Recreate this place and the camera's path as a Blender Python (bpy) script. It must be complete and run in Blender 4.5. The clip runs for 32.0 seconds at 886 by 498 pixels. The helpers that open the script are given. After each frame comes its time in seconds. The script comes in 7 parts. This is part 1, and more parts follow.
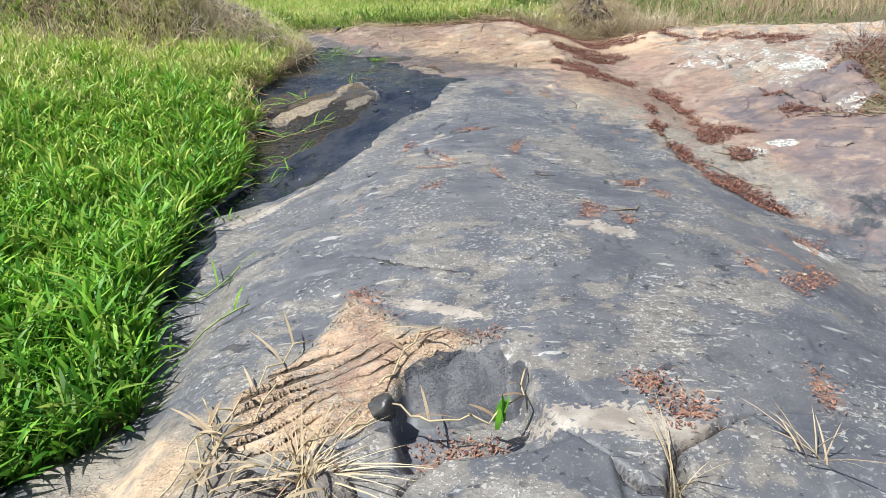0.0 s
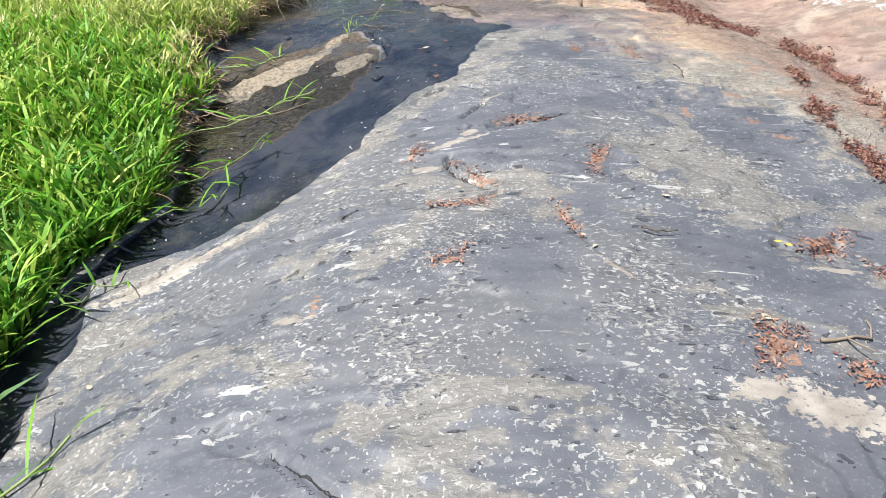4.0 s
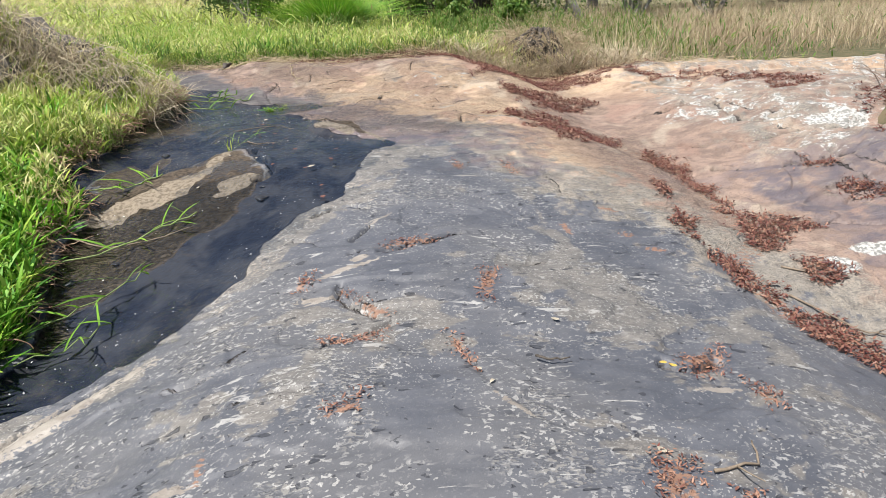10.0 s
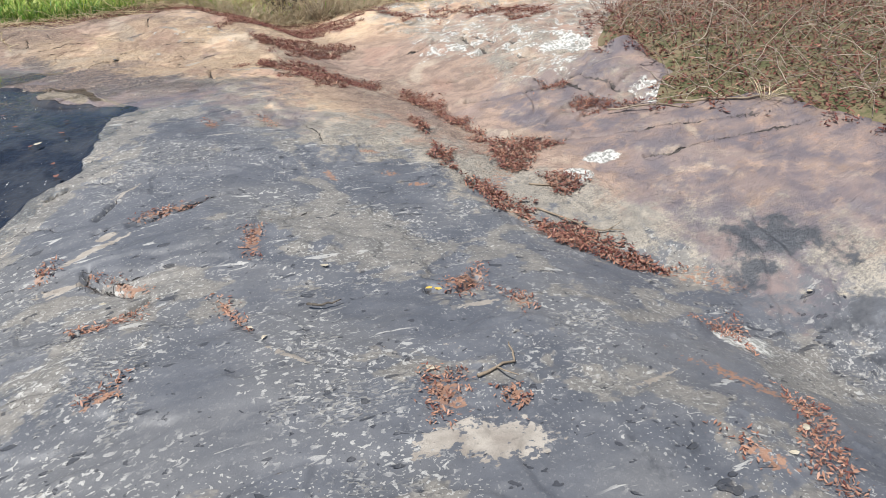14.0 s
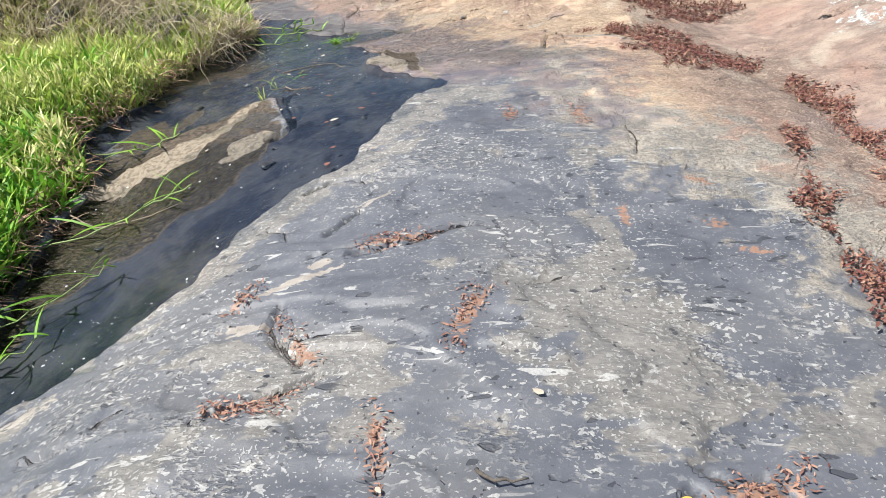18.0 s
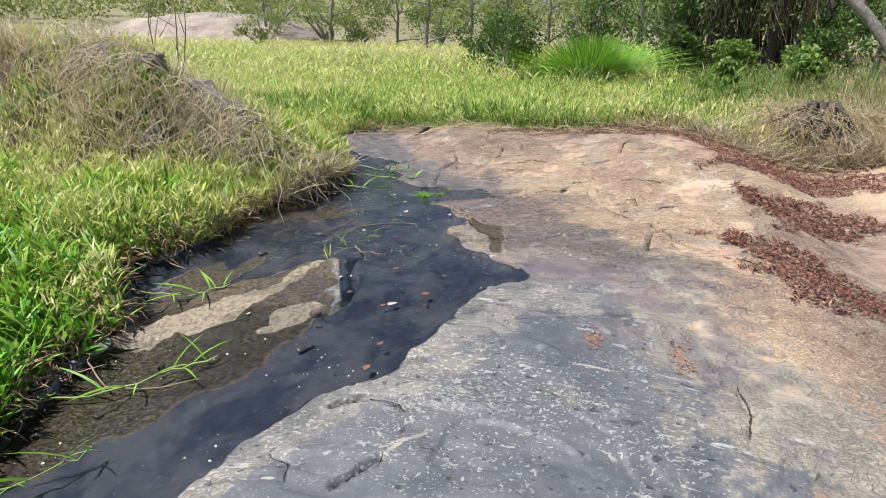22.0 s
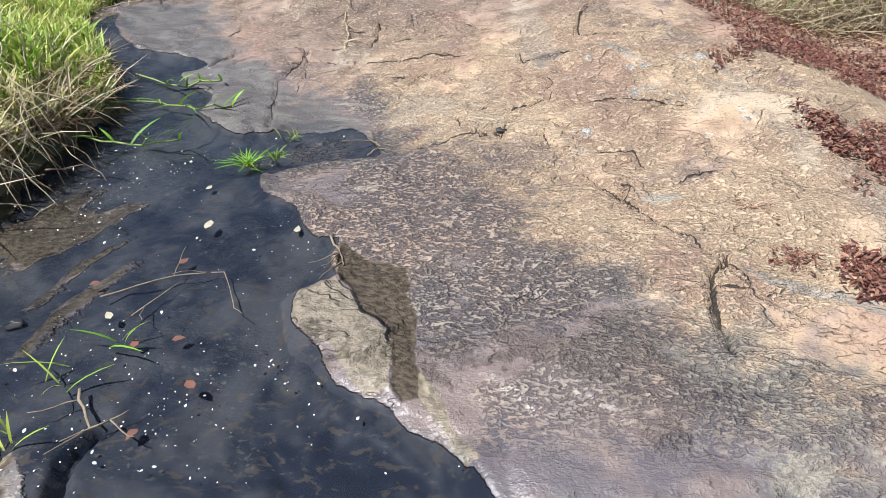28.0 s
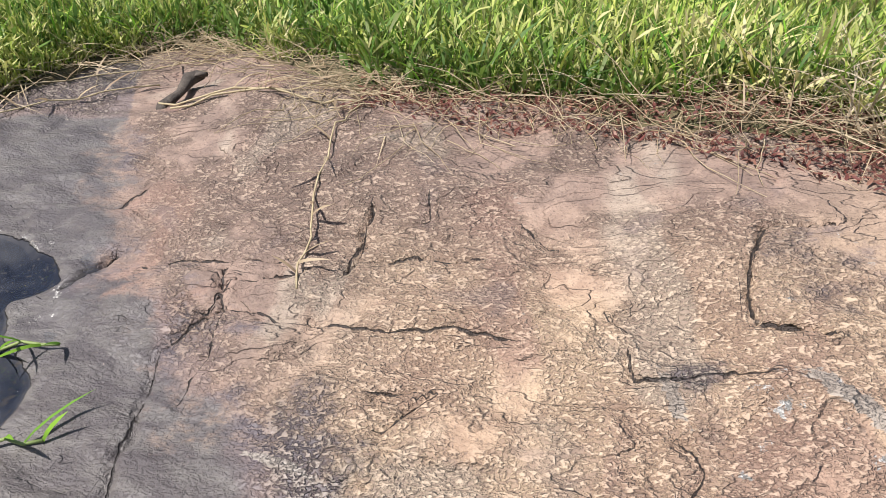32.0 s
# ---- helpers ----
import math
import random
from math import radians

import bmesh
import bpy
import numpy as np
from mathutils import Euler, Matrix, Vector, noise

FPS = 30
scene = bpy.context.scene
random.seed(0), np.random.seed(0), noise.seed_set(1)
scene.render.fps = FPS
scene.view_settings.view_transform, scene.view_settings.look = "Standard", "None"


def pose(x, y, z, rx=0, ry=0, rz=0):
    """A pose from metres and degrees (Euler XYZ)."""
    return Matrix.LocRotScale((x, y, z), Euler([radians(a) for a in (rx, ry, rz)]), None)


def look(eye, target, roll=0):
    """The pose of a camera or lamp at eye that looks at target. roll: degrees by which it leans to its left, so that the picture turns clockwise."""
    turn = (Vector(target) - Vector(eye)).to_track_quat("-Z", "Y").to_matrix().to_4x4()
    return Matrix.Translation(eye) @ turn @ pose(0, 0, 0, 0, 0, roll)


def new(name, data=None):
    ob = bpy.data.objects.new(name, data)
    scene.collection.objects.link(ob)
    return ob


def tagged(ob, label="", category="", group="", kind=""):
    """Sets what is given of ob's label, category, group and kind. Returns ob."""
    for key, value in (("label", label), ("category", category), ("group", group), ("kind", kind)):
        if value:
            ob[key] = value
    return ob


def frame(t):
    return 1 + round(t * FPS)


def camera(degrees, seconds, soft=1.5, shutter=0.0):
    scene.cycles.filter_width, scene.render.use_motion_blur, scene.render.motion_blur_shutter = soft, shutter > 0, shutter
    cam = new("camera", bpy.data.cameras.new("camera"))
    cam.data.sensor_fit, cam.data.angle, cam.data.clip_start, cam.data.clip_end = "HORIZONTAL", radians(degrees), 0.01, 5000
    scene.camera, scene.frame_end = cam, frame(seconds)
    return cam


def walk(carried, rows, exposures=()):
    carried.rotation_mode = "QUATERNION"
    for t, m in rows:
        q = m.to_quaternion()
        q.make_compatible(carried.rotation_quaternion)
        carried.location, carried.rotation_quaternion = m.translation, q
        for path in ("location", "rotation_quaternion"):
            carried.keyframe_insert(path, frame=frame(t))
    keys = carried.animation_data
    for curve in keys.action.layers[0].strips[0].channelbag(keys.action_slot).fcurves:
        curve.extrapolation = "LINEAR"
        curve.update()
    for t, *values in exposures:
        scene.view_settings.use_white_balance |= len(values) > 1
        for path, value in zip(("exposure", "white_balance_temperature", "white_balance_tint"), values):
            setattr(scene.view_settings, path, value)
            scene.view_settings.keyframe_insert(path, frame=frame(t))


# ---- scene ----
cam = camera(67.1, 32.0, soft=0.4)
PATH = [
    (0, (0.066, 0.085, 1.631), (0.047, 1.916, 0.825), -0.2),
    (0.5, (0.019, 0.385, 1.55), (0.041, 2.188, 0.684), 2.7),
    (1, (-0.014, 0.661, 1.564), (0.023, 2.429, 0.63), 0.3),
    (1.5, (0.016, 0.899, 1.522), (-0.032, 2.673, 0.6), -0.6),
    (2, (0.073, 1.157, 1.516), (-0.164, 2.91, 0.584), -2.2),
    (2.5, (0.055, 1.327, 1.489), (-0.177, 3.045, 0.492), -2.4),
    (3, (-0.03, 1.607, 1.46), (-0.097, 3.413, 0.605), 0.7),
    (3.5, (-0.008, 1.881, 1.429), (-0.109, 3.661, 0.525), -1.2),
    (4, (0.079, 2.21, 1.424), (-0.048, 3.947, 0.44), -1.2),
    (4.5, (0.145, 2.3, 1.517), (0.263, 4.048, 0.553), -1.8),
    (6.5, (0.093, 2.305, 1.559), (0.417, 4.146, 0.846), 1.2),
    (7, (0.086, 2.312, 1.563), (0.276, 4.169, 0.846), -0.1),
    (7.5, (0.074, 2.318, 1.558), (0.154, 4.179, 0.83), -1.0),
    (8, (0.045, 2.319, 1.567), (0.021, 4.194, 0.869), -1.3),
    (8.5, (0.04, 2.319, 1.575), (-0.016, 4.216, 0.944), -1.1),
    (9, (0.071, 2.305, 1.58), (0.24, 4.181, 0.906), -0.1),
    (9.5, (0.08, 2.321, 1.565), (0.355, 4.16, 0.829), 0.9),
    (10, (0.075, 2.325, 1.565), (0.274, 4.17, 0.818), 0.4),
    (10.5, (0.074, 2.317, 1.57), (0.238, 4.162, 0.817), 0.2),
    (11, (0.084, 2.317, 1.562), (0.3, 4.146, 0.783), -0.7),
    (11.5, (0.074, 2.324, 1.57), (0.272, 4.153, 0.786), -0.9),
    (12, (0.08, 2.32, 1.568), (0.259, 4.168, 0.824), -0.8),
    (12.5, (0.102, 2.31, 1.565), (0.378, 4.133, 0.791), -1.1),
    (13, (0.154, 2.29, 1.561), (0.687, 4.033, 0.739), 0.5),
    (13.5, (0.185, 2.277, 1.538), (0.865, 3.945, 0.671), -1.0),
    (14, (0.211, 2.27, 1.54), (0.967, 3.9, 0.662), -1.0),
    (14.5, (0.231, 2.284, 1.522), (1.068, 3.849, 0.599), 1.0),
    (16.5, (0.737, 2.678, 1.493), (1.34, 4.29, 0.476), 2.6),
    (17, (0.728, 2.897, 1.43), (1.026, 4.615, 0.451), -0.3),
    (17.5, (0.827, 3.197, 1.433), (0.776, 4.914, 0.409), -5.8),
    (18, (0.84, 3.311, 1.505), (0.525, 5.034, 0.54), -6.5),
    (18.5, (0.803, 3.507, 1.516), (0.483, 5.256, 0.6), -4.3),
    (19, (0.704, 3.728, 1.55), (0.462, 5.44, 0.545), -0.1),
    (19.5, (0.745, 3.865, 1.621), (0.462, 5.586, 0.642), -5.2),
    (20, (0.829, 3.967, 1.656), (0.294, 5.703, 0.818), -6.2),
    (20.5, (0.873, 4.003, 1.675), (0.284, 5.77, 0.949), -5.8),
    (21, (0.838, 4.015, 1.695), (0.29, 5.821, 1.032), -4.0),
    (21.5, (0.826, 4.013, 1.702), (0.269, 5.816, 1.04), -1.4),
    (22, (0.827, 4.019, 1.702), (0.25, 5.824, 1.061), 0.2),
    (22.5, (0.819, 4.033, 1.687), (0.23, 5.816, 0.998), -0.9),
    (23, (0.815, 4.092, 1.644), (0.202, 5.802, 0.806), -2.9),
    (23.5, (0.747, 4.23, 1.626), (0.113, 5.9, 0.727), -5.1),
    (24, (0.63, 4.425, 1.65), (0.123, 6.105, 0.69), -4.8),
    (24.5, (0.616, 4.61, 1.65), (0.208, 6.287, 0.64), -6.9),
    (25, (0.647, 4.876, 1.67), (0.059, 6.564, 0.772), -9.2),
    (25.5, (0.586, 5.05, 1.653), (-0.086, 6.694, 0.734), -8.2),
    (27.5, (0.269, 6.132, 1.68), (-0.168, 7.79, 0.651), -2.3),
    (28, (0.229, 6.484, 1.719), (0.034, 8.111, 0.572), -0.6),
    (28.5, (0.227, 6.74, 1.718), (0.009, 8.314, 0.503), -1.5),
    (29, (0.296, 7.017, 1.759), (0.018, 8.534, 0.485), -1.2),
    (29.5, (0.257, 7.296, 1.747), (0.05, 8.852, 0.508), 2.4),
    (30, (0.221, 7.578, 1.786), (0.031, 9.119, 0.526), 1.8),
    (30.5, (0.285, 7.949, 1.758), (-0.134, 9.452, 0.507), -1.1),
    (31, (0.261, 8.187, 1.769), (-0.208, 9.687, 0.532), -0.9),
    (31.5, (0.129, 8.451, 1.789), (-0.145, 10.02, 0.578), 0.7),
    (32, (0.013, 8.688, 1.802), (-0.318, 10.242, 0.587), 0.0),
]
walk(cam, [(t, look(eye, target, roll)) for t, eye, target, roll in PATH], [(0, 0.53, 6320, 8), (2, 0.58, 6340, 9), (3, 0.82, 6340, 9), (4.5, 0.82, 6380, 9), (6.5, 0.56, 6500, 11), (9, 0.49, 6500, 11), (12, 0.46, 6420, 10), (14, 0.44, 6340, 9), (16.5, 0.58, 6340, 9), (18, 0.72, 6360, 9), (19.5, 0.60, 6360, 9), (21, 0.54, 6420, 10), (22.5, 0.52, 6380, 9), (24, 0.60, 6320, 8), (25, 0.59, 6320, 8), (28, 0.52, 6200, 9), (30, 0.28, 6460, 15), (32, 0.34, 6460, 15)])

# ---- world, sun, exposure ----
SUN_ELEVATION, SUN_TURN = radians(62), radians(-115)      # the turn is from +y towards +x
world = bpy.data.worlds.new("world")
scene.world = world
world.use_nodes = True
sky = world.node_tree.nodes.new("ShaderNodeTexSky")
sky.sky_type, sky.sun_disc = "NISHITA", False
sky.sun_elevation, sky.sun_rotation = SUN_ELEVATION, SUN_TURN
sky.dust_density, sky.ozone_density = 1.6, 1.2
back = world.node_tree.nodes["Background"]
back.inputs["Strength"].default_value = 0.074
world.node_tree.links.new(sky.outputs["Color"], back.inputs["Color"])
sun = new("sun", bpy.data.lights.new("sun", "SUN"))
sun.data.energy, sun.data.angle, sun.data.color = 5.0, radians(0.6), (1.0, 0.975, 0.94)
sun.matrix_world = look((0, 0, 30), (-30 * math.sin(SUN_TURN), -30 * math.cos(SUN_TURN), 30 - 30 * math.tan(SUN_ELEVATION)))


# ---- materials ----
class Nodes:
    """A short way to write a node tree."""

    def __init__(self, name):
        self.m = bpy.data.materials.new(name)
        self.m.use_nodes = True
        self.t = self.m.node_tree
        self.out = self.t.nodes["Material Output"]
        self.p = self.t.nodes["Principled BSDF"]

    def n(self, kind, **inputs):
        node = self.t.nodes.new("ShaderNode" + kind)
        for key, value in inputs.items():
            self.set(node, key, value)
        return node

    def set(self, node, key, value):
        socket = node.inputs[int(key[1:])] if key[0] == "_" and key[1:].isdigit() else node.inputs[key.replace("_", " ")]
        if isinstance(value, bpy.types.NodeSocket):
            self.t.links.new(value, socket)
        else:
            socket.default_value = value

    def noise(self, scale, detail=5.0, rough=0.6, vector=None, distortion=0.0):
        node = self.n("TexNoise", Scale=scale, Detail=detail, Roughness=rough, Distortion=distortion)
        if vector is not None:
            self.t.links.new(vector, node.inputs["Vector"])
        return node.outputs["Fac"]

    def dots(self, scale, vector):
        """Distance to scattered points: round spots."""
        node = self.n("TexVoronoi", Scale=scale)
        self.t.links.new(vector, node.inputs["Vector"])
        return node.outputs["Distance"]

    def ramp(self, fac, a, b, low=0.0, high=1.0):
        node = self.n("MapRange", Value=fac)
        node.interpolation_type = "SMOOTHSTEP"
        for key, value in (("From Min", a), ("From Max", b), ("To Min", low), ("To Max", high)):
            self.set(node, key, value)
        return node.outputs["Result"]

    def mix(self, fac, a, b, blend="MIX"):
        node = self.t.nodes.new("ShaderNodeMix")
        node.data_type, node.blend_type = "RGBA", blend
        for i, value in ((0, fac), (6, a), (7, b)):
            if isinstance(value, bpy.types.NodeSocket):
                self.t.links.new(value, node.inputs[i])
            else:
                node.inputs[i].default_value = value if i == 0 else (*value, 1)
        return node.outputs[2]

    def math(self, op, a, b=0.5):
        node = self.t.nodes.new("ShaderNodeMath")
        node.operation = op
        for i, value in ((0, a), (1, b)):
            if isinstance(value, bpy.types.NodeSocket):
                self.t.links.new(value, node.inputs[i])
            else:
                node.inputs[i].default_value = value
        return node.outputs[0]

    def attribute(self, name):
        node = self.t.nodes.new("ShaderNodeAttribute")
        node.attribute_name = name
        split = self.t.nodes.new("ShaderNodeSeparateColor")
        self.t.links.new(node.outputs["Color"], split.inputs[0])
        return split.outputs[0], split.outputs[1], split.outputs[2]

    def bump(self, height, strength, distance, normal=None):
        node = self.n("Bump", Height=height, Strength=strength, Distance=distance)
        if normal is not None:
            self.t.links.new(normal, node.inputs["Normal"])
        return node.outputs["Normal"]

    def stretched(self, sx, sy, sz, turn=0.0):
        where = self.n("NewGeometry").outputs["Position"]
        node = self.n("Mapping", Vector=where, Scale=(sx, sy, sz), Rotation=(0, 0, radians(turn)))
        return node.outputs["Vector"]


def rock_material():
    """Weathered gneiss: smooth blue-grey skin with pale flecks, worn taupe plates, ochre flakes, purple film, lichen, wet and dark places."""
    k = Nodes("rock")
    ochre, pale, wet = k.attribute("zones_a")
    stain_and_hollow, lichen, rust = k.attribute("zones_b")
    gloom, pink, sand = k.attribute("zones_c")
    mud, flaky, seam = k.attribute("zones_d")
    rift, rift_width, dark = k.attribute("zones_e")
    where = k.n("NewGeometry").outputs["Position"]
    grain_way = k.stretched(1.0, 1.35, 1.2, -20)
    broad = k.noise(1.3, 4, 0.55, where)
    patchy = k.noise(3.4, 5, 0.62, where, 0.4)
    mid = k.noise(7.0, 4, 0.58, grain_way, 0.3)
    fine = k.noise(40.0, 2.5, 0.55, k.stretched(1.0, 1.6, 1.2, -18), 0.1)
    round_fine = k.noise(42.0, 2, 0.5, where, 0.1)
    grit = k.noise(190.0, 3, 0.7, where)
    cluster = k.noise(1.9, 5, 0.62, k.stretched(1.0, 1.25, 1.0, -20), 0.3)

    def times(*values):
        total = values[0]
        for value in values[1:]:
            total = k.math("MULTIPLY", total, value)
        return total

    def shifted(value, fac, noise, gain):
        """A zone with an edge broken up by a noise."""
        return k.math("ADD", k.math("MULTIPLY", value, fac), k.math("MULTIPLY", k.math("SUBTRACT", noise, 0.5), gain))

    # thin scales that have come off: small steps with a sharp edge
    scale_lie = k.noise(2.6, 4, 0.5, k.stretched(1.0, 1.7, 1.2, -20), 0.2)
    scales, rim = None, None
    for level in (0.42, 0.50, 0.58):
        one = k.ramp(scale_lie, level, level + 0.012)
        line = k.ramp(k.math("ABSOLUTE", k.math("SUBTRACT", scale_lie, level)), 0.0, 0.005, 1.0, 0.0)
        scales = one if scales is None else k.math("ADD", scales, one)
        rim = line if rim is None else k.math("MAXIMUM", rim, line)
    rim = times(rim, k.ramp(k.noise(3.3, 4, 0.6, where), 0.54, 0.62))
    # the blue-grey skin: smooth, in quiet tones
    grey = k.mix(k.ramp(patchy, 0.36, 0.64), (0.078, 0.082, 0.094), (0.112, 0.115, 0.126))
    grey = k.mix(k.ramp(broad, 0.44, 0.62, 0, 0.55), grey, (0.135, 0.132, 0.130))
    # worn plates, taupe, with crumbs of the old skin
    worn = k.ramp(k.math("SUBTRACT", k.math("ADD", cluster, k.math("MULTIPLY", k.math("SUBTRACT", mid, 0.5), 0.25)), k.math("MULTIPLY", k.math("SUBTRACT", dark, 0.35), 0.24)), 0.535, 0.575)
    grey = k.mix(times(worn, 0.8), grey, k.mix(k.ramp(mid, 0.38, 0.62), (0.145, 0.135, 0.120), (0.200, 0.182, 0.156)))
    crumb_lie = k.noise(46.0, 2.0, 0.5, k.stretched(1.0, 1.6, 1.2, -18), 0.3)
    crumbs = k.math("MAXIMUM", times(worn, 0.3), k.ramp(k.noise(2.7, 5, 0.65, where, 0.3), 0.56, 0.64, 0, 0.75))
    crumb = times(k.ramp(crumb_lie, 0.545, 0.575), crumbs)
    grey = k.mix(times(crumb, 0.7), grey, (0.30, 0.280, 0.242))
    grey = k.mix(times(k.ramp(crumb_lie, 0.415, 0.385), crumbs, 0.65), grey, (0.055, 0.055, 0.060))
    # pale flecks and strokes that stand on the skin
    fleck_lie = k.noise(40.0, 2.2, 0.55, k.stretched(1.0, 1.35, 1.2, -35), 0.4)
    fleck = times(k.ramp(fleck_lie, 0.585, 0.61), k.ramp(k.noise(2.6, 5, 0.65, where, 0.4), 0.46, 0.60, 0.06, 1.0))
    specks = times(k.ramp(k.noise(85.0, 1.0, 0.5, where, 0.2), 0.64, 0.665), k.ramp(cluster, 0.42, 0.56, 0.15, 0.9))
    stroke_lie = k.noise(5.5, 4, 0.55, k.stretched(1.0, 4.6, 3.0, -14), 0.5)
    stroke = times(k.ramp(stroke_lie, 0.635, 0.655), k.ramp(k.noise(2.2, 3, 0.5, where), 0.47, 0.56))
    marks = k.math("MAXIMUM", k.math("MAXIMUM", fleck, specks), stroke)
    grey = k.mix(times(marks, k.ramp(grit, 0.35, 0.65, 0.45, 0.9)), grey, (0.46, 0.445, 0.41))
    pit_grey = times(k.ramp(k.noise(23.0, 2.5, 0.5, grain_way, 0.3), 0.325, 0.305), 0.8)
    grey = k.mix(pit_grey, grey, (0.035, 0.036, 0.042))
    furrow = times(k.ramp(k.noise(7.5, 2, 0.5, k.stretched(1.0, 2.4, 2.0, -20), 0.3), 0.335, 0.31), k.ramp(k.noise(2.4, 3, 0.5, where), 0.46, 0.56))
    grey = k.mix(times(furrow, 0.75), grey, (0.036, 0.037, 0.043))
    # ochre and pink bare rock, with lifted flakes and dark gaps between them
    bare = k.mix(k.ramp(mid, 0.36, 0.64), (0.40, 0.268, 0.178), (0.555, 0.395, 0.265))
    bare = k.mix(k.ramp(broad, 0.42, 0.6, 0, 0.6), bare, (0.58, 0.43, 0.275))
    bare = k.mix(times(pink, 0.92), bare, k.mix(k.ramp(mid, 0.35, 0.66), (0.185, 0.130, 0.105), (0.315, 0.222, 0.172)))
    hue = k.noise(1.7, 3, 0.5, k.stretched(1.3, 0.9, 1.0, 15), 0.6)
    bare = k.mix(k.ramp(hue, 0.56, 0.66, 0, 0.65), bare, (0.345, 0.215, 0.16))
    bare = k.mix(k.ramp(hue, 0.44, 0.36, 0, 0.6), bare, (0.45, 0.375, 0.285))
    bare = k.mix(k.ramp(k.noise(2.3, 4, 0.55, where, 0.5), 0.58, 0.66, 0, 0.6), bare, (0.235, 0.175, 0.155))
    bald = k.ramp(k.noise(1.55, 4, 0.6, where, 0.3), 0.52, 0.60, 1.0, 0.18)
    flake_lie = k.math("ADD", k.math("MULTIPLY", k.noise(30.0, 2.0, 0.55, k.stretched(1.0, 1.8, 1.3, 12), 0.6), 0.4), k.math("MULTIPLY", k.noise(80.0, 2.0, 0.6, k.stretched(1.0, 1.5, 1.3, -10), 0.4), 0.6))
    flakes = times(k.ramp(flaky, 0.1, 0.8, 0.25, 1.0), bald)
    gap = times(k.ramp(flake_lie, 0.465, 0.435), flakes)
    lifted = times(k.ramp(flake_lie, 0.52, 0.56), flakes)
    bare = k.mix(times(gap, 0.54), bare, (0.14, 0.092, 0.064))
    bare = k.mix(times(lifted, 0.4), bare, (0.58, 0.455, 0.325))
    bare = k.mix(times(k.ramp(k.noise(85.0, 2, 0.5, where), 0.39, 0.35), 0.55), bare, (0.14, 0.098, 0.072))
    broken = k.noise(4.5, 7, 0.72, where)
    edge = shifted(ochre, 1.0, broken, 1.1)
    taupe = k.mix(k.ramp(mid, 0.36, 0.64), (0.205, 0.182, 0.150), (0.325, 0.285, 0.228))
    taupe = k.mix(times(k.ramp(flake_lie, 0.52, 0.55), bald, 0.55), taupe, (0.42, 0.365, 0.285))
    taupe = k.mix(times(k.ramp(flake_lie, 0.455, 0.43), bald, 0.55), taupe, (0.11, 0.096, 0.084))
    col = k.mix(times(k.ramp(edge, 0.40, 0.52), 0.88), grey, taupe)
    col = k.mix(k.ramp(edge, 0.60, 0.82), col, bare)
    on_bare = k.ramp(edge, 0.44, 0.66)
    # purple-grey film left between the flakes near the water
    film = k.ramp(shifted(gloom, 1.0, k.noise(5.0, 8, 0.75, grain_way), 1.25), 0.34, 0.62)
    film_tone = k.mix(k.ramp(patchy, 0.40, 0.60), (0.122, 0.104, 0.114), (0.205, 0.155, 0.140))
    film_flakes = times(bald, k.ramp(flaky, 0.1, 0.8))
    film_tone = k.mix(times(k.ramp(flake_lie, 0.50, 0.525), film_flakes, 0.8), film_tone, k.mix(k.ramp(hue, 0.42, 0.58), (0.33, 0.285, 0.235), (0.41, 0.305, 0.23)))
    film_tone = k.mix(times(k.ramp(flake_lie, 0.45, 0.43), film_flakes, 0.65), film_tone, (0.06, 0.052, 0.054))
    film_tone = k.mix(k.ramp(dark, 0.7, 0.95), film_tone, k.mix(k.ramp(k.noise(6.0, 5, 0.65, k.stretched(1.0, 2.5, 1.0, -25), 0.6), 0.40, 0.62), (0.074, 0.068, 0.070), (0.132, 0.125, 0.116)))
    col = k.mix(times(film, 0.94), col, film_tone)
    # pale scars and lichen crust
    scar = times(0.85, k.ramp(shifted(shifted(pale, 1.0, fine, 1.6), 1.0, patchy, 1.4), 0.44, 0.60))
    col = k.mix(scar, col, k.mix(k.ramp(mid, 0.35, 0.65), (0.26, 0.222, 0.180), (0.41, 0.365, 0.305)))
    crust = k.ramp(shifted(lichen, 1.0, k.noise(7, 7, 0.78, where), 2.0), 0.52, 0.62)
    col = k.mix(crust, col, k.mix(k.ramp(round_fine, 0.42, 0.55), (0.25, 0.245, 0.22), (0.54, 0.525, 0.48)))
    # rusty soil in the hollows, sand, mud with the ledge's dark bands, dark stains and hollow, wet rock
    col = k.mix(times(k.ramp(shifted(rust, 1.0, fine, 2.0), 0.48, 0.72), 0.85), col, k.mix(round_fine, (0.20, 0.098, 0.058), (0.36, 0.205, 0.125)))
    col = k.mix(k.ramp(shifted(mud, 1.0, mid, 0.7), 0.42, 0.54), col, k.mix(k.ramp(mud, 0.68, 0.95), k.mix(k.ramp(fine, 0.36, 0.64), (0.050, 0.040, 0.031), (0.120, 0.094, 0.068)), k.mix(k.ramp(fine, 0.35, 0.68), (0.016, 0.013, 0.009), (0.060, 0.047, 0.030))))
    col = k.mix(times(k.ramp(mud, 0.45, 0.7), k.ramp(crumb_lie, 0.57, 0.60), k.ramp(cluster, 0.42, 0.55), 0.7), col, (0.135, 0.108, 0.076))
    col = k.mix(k.ramp(shifted(sand, 1.0, mid, 0.6), 0.44, 0.54), col, k.mix(k.ramp(round_fine, 0.36, 0.60), (0.16, 0.130, 0.094), (0.275, 0.228, 0.168)))
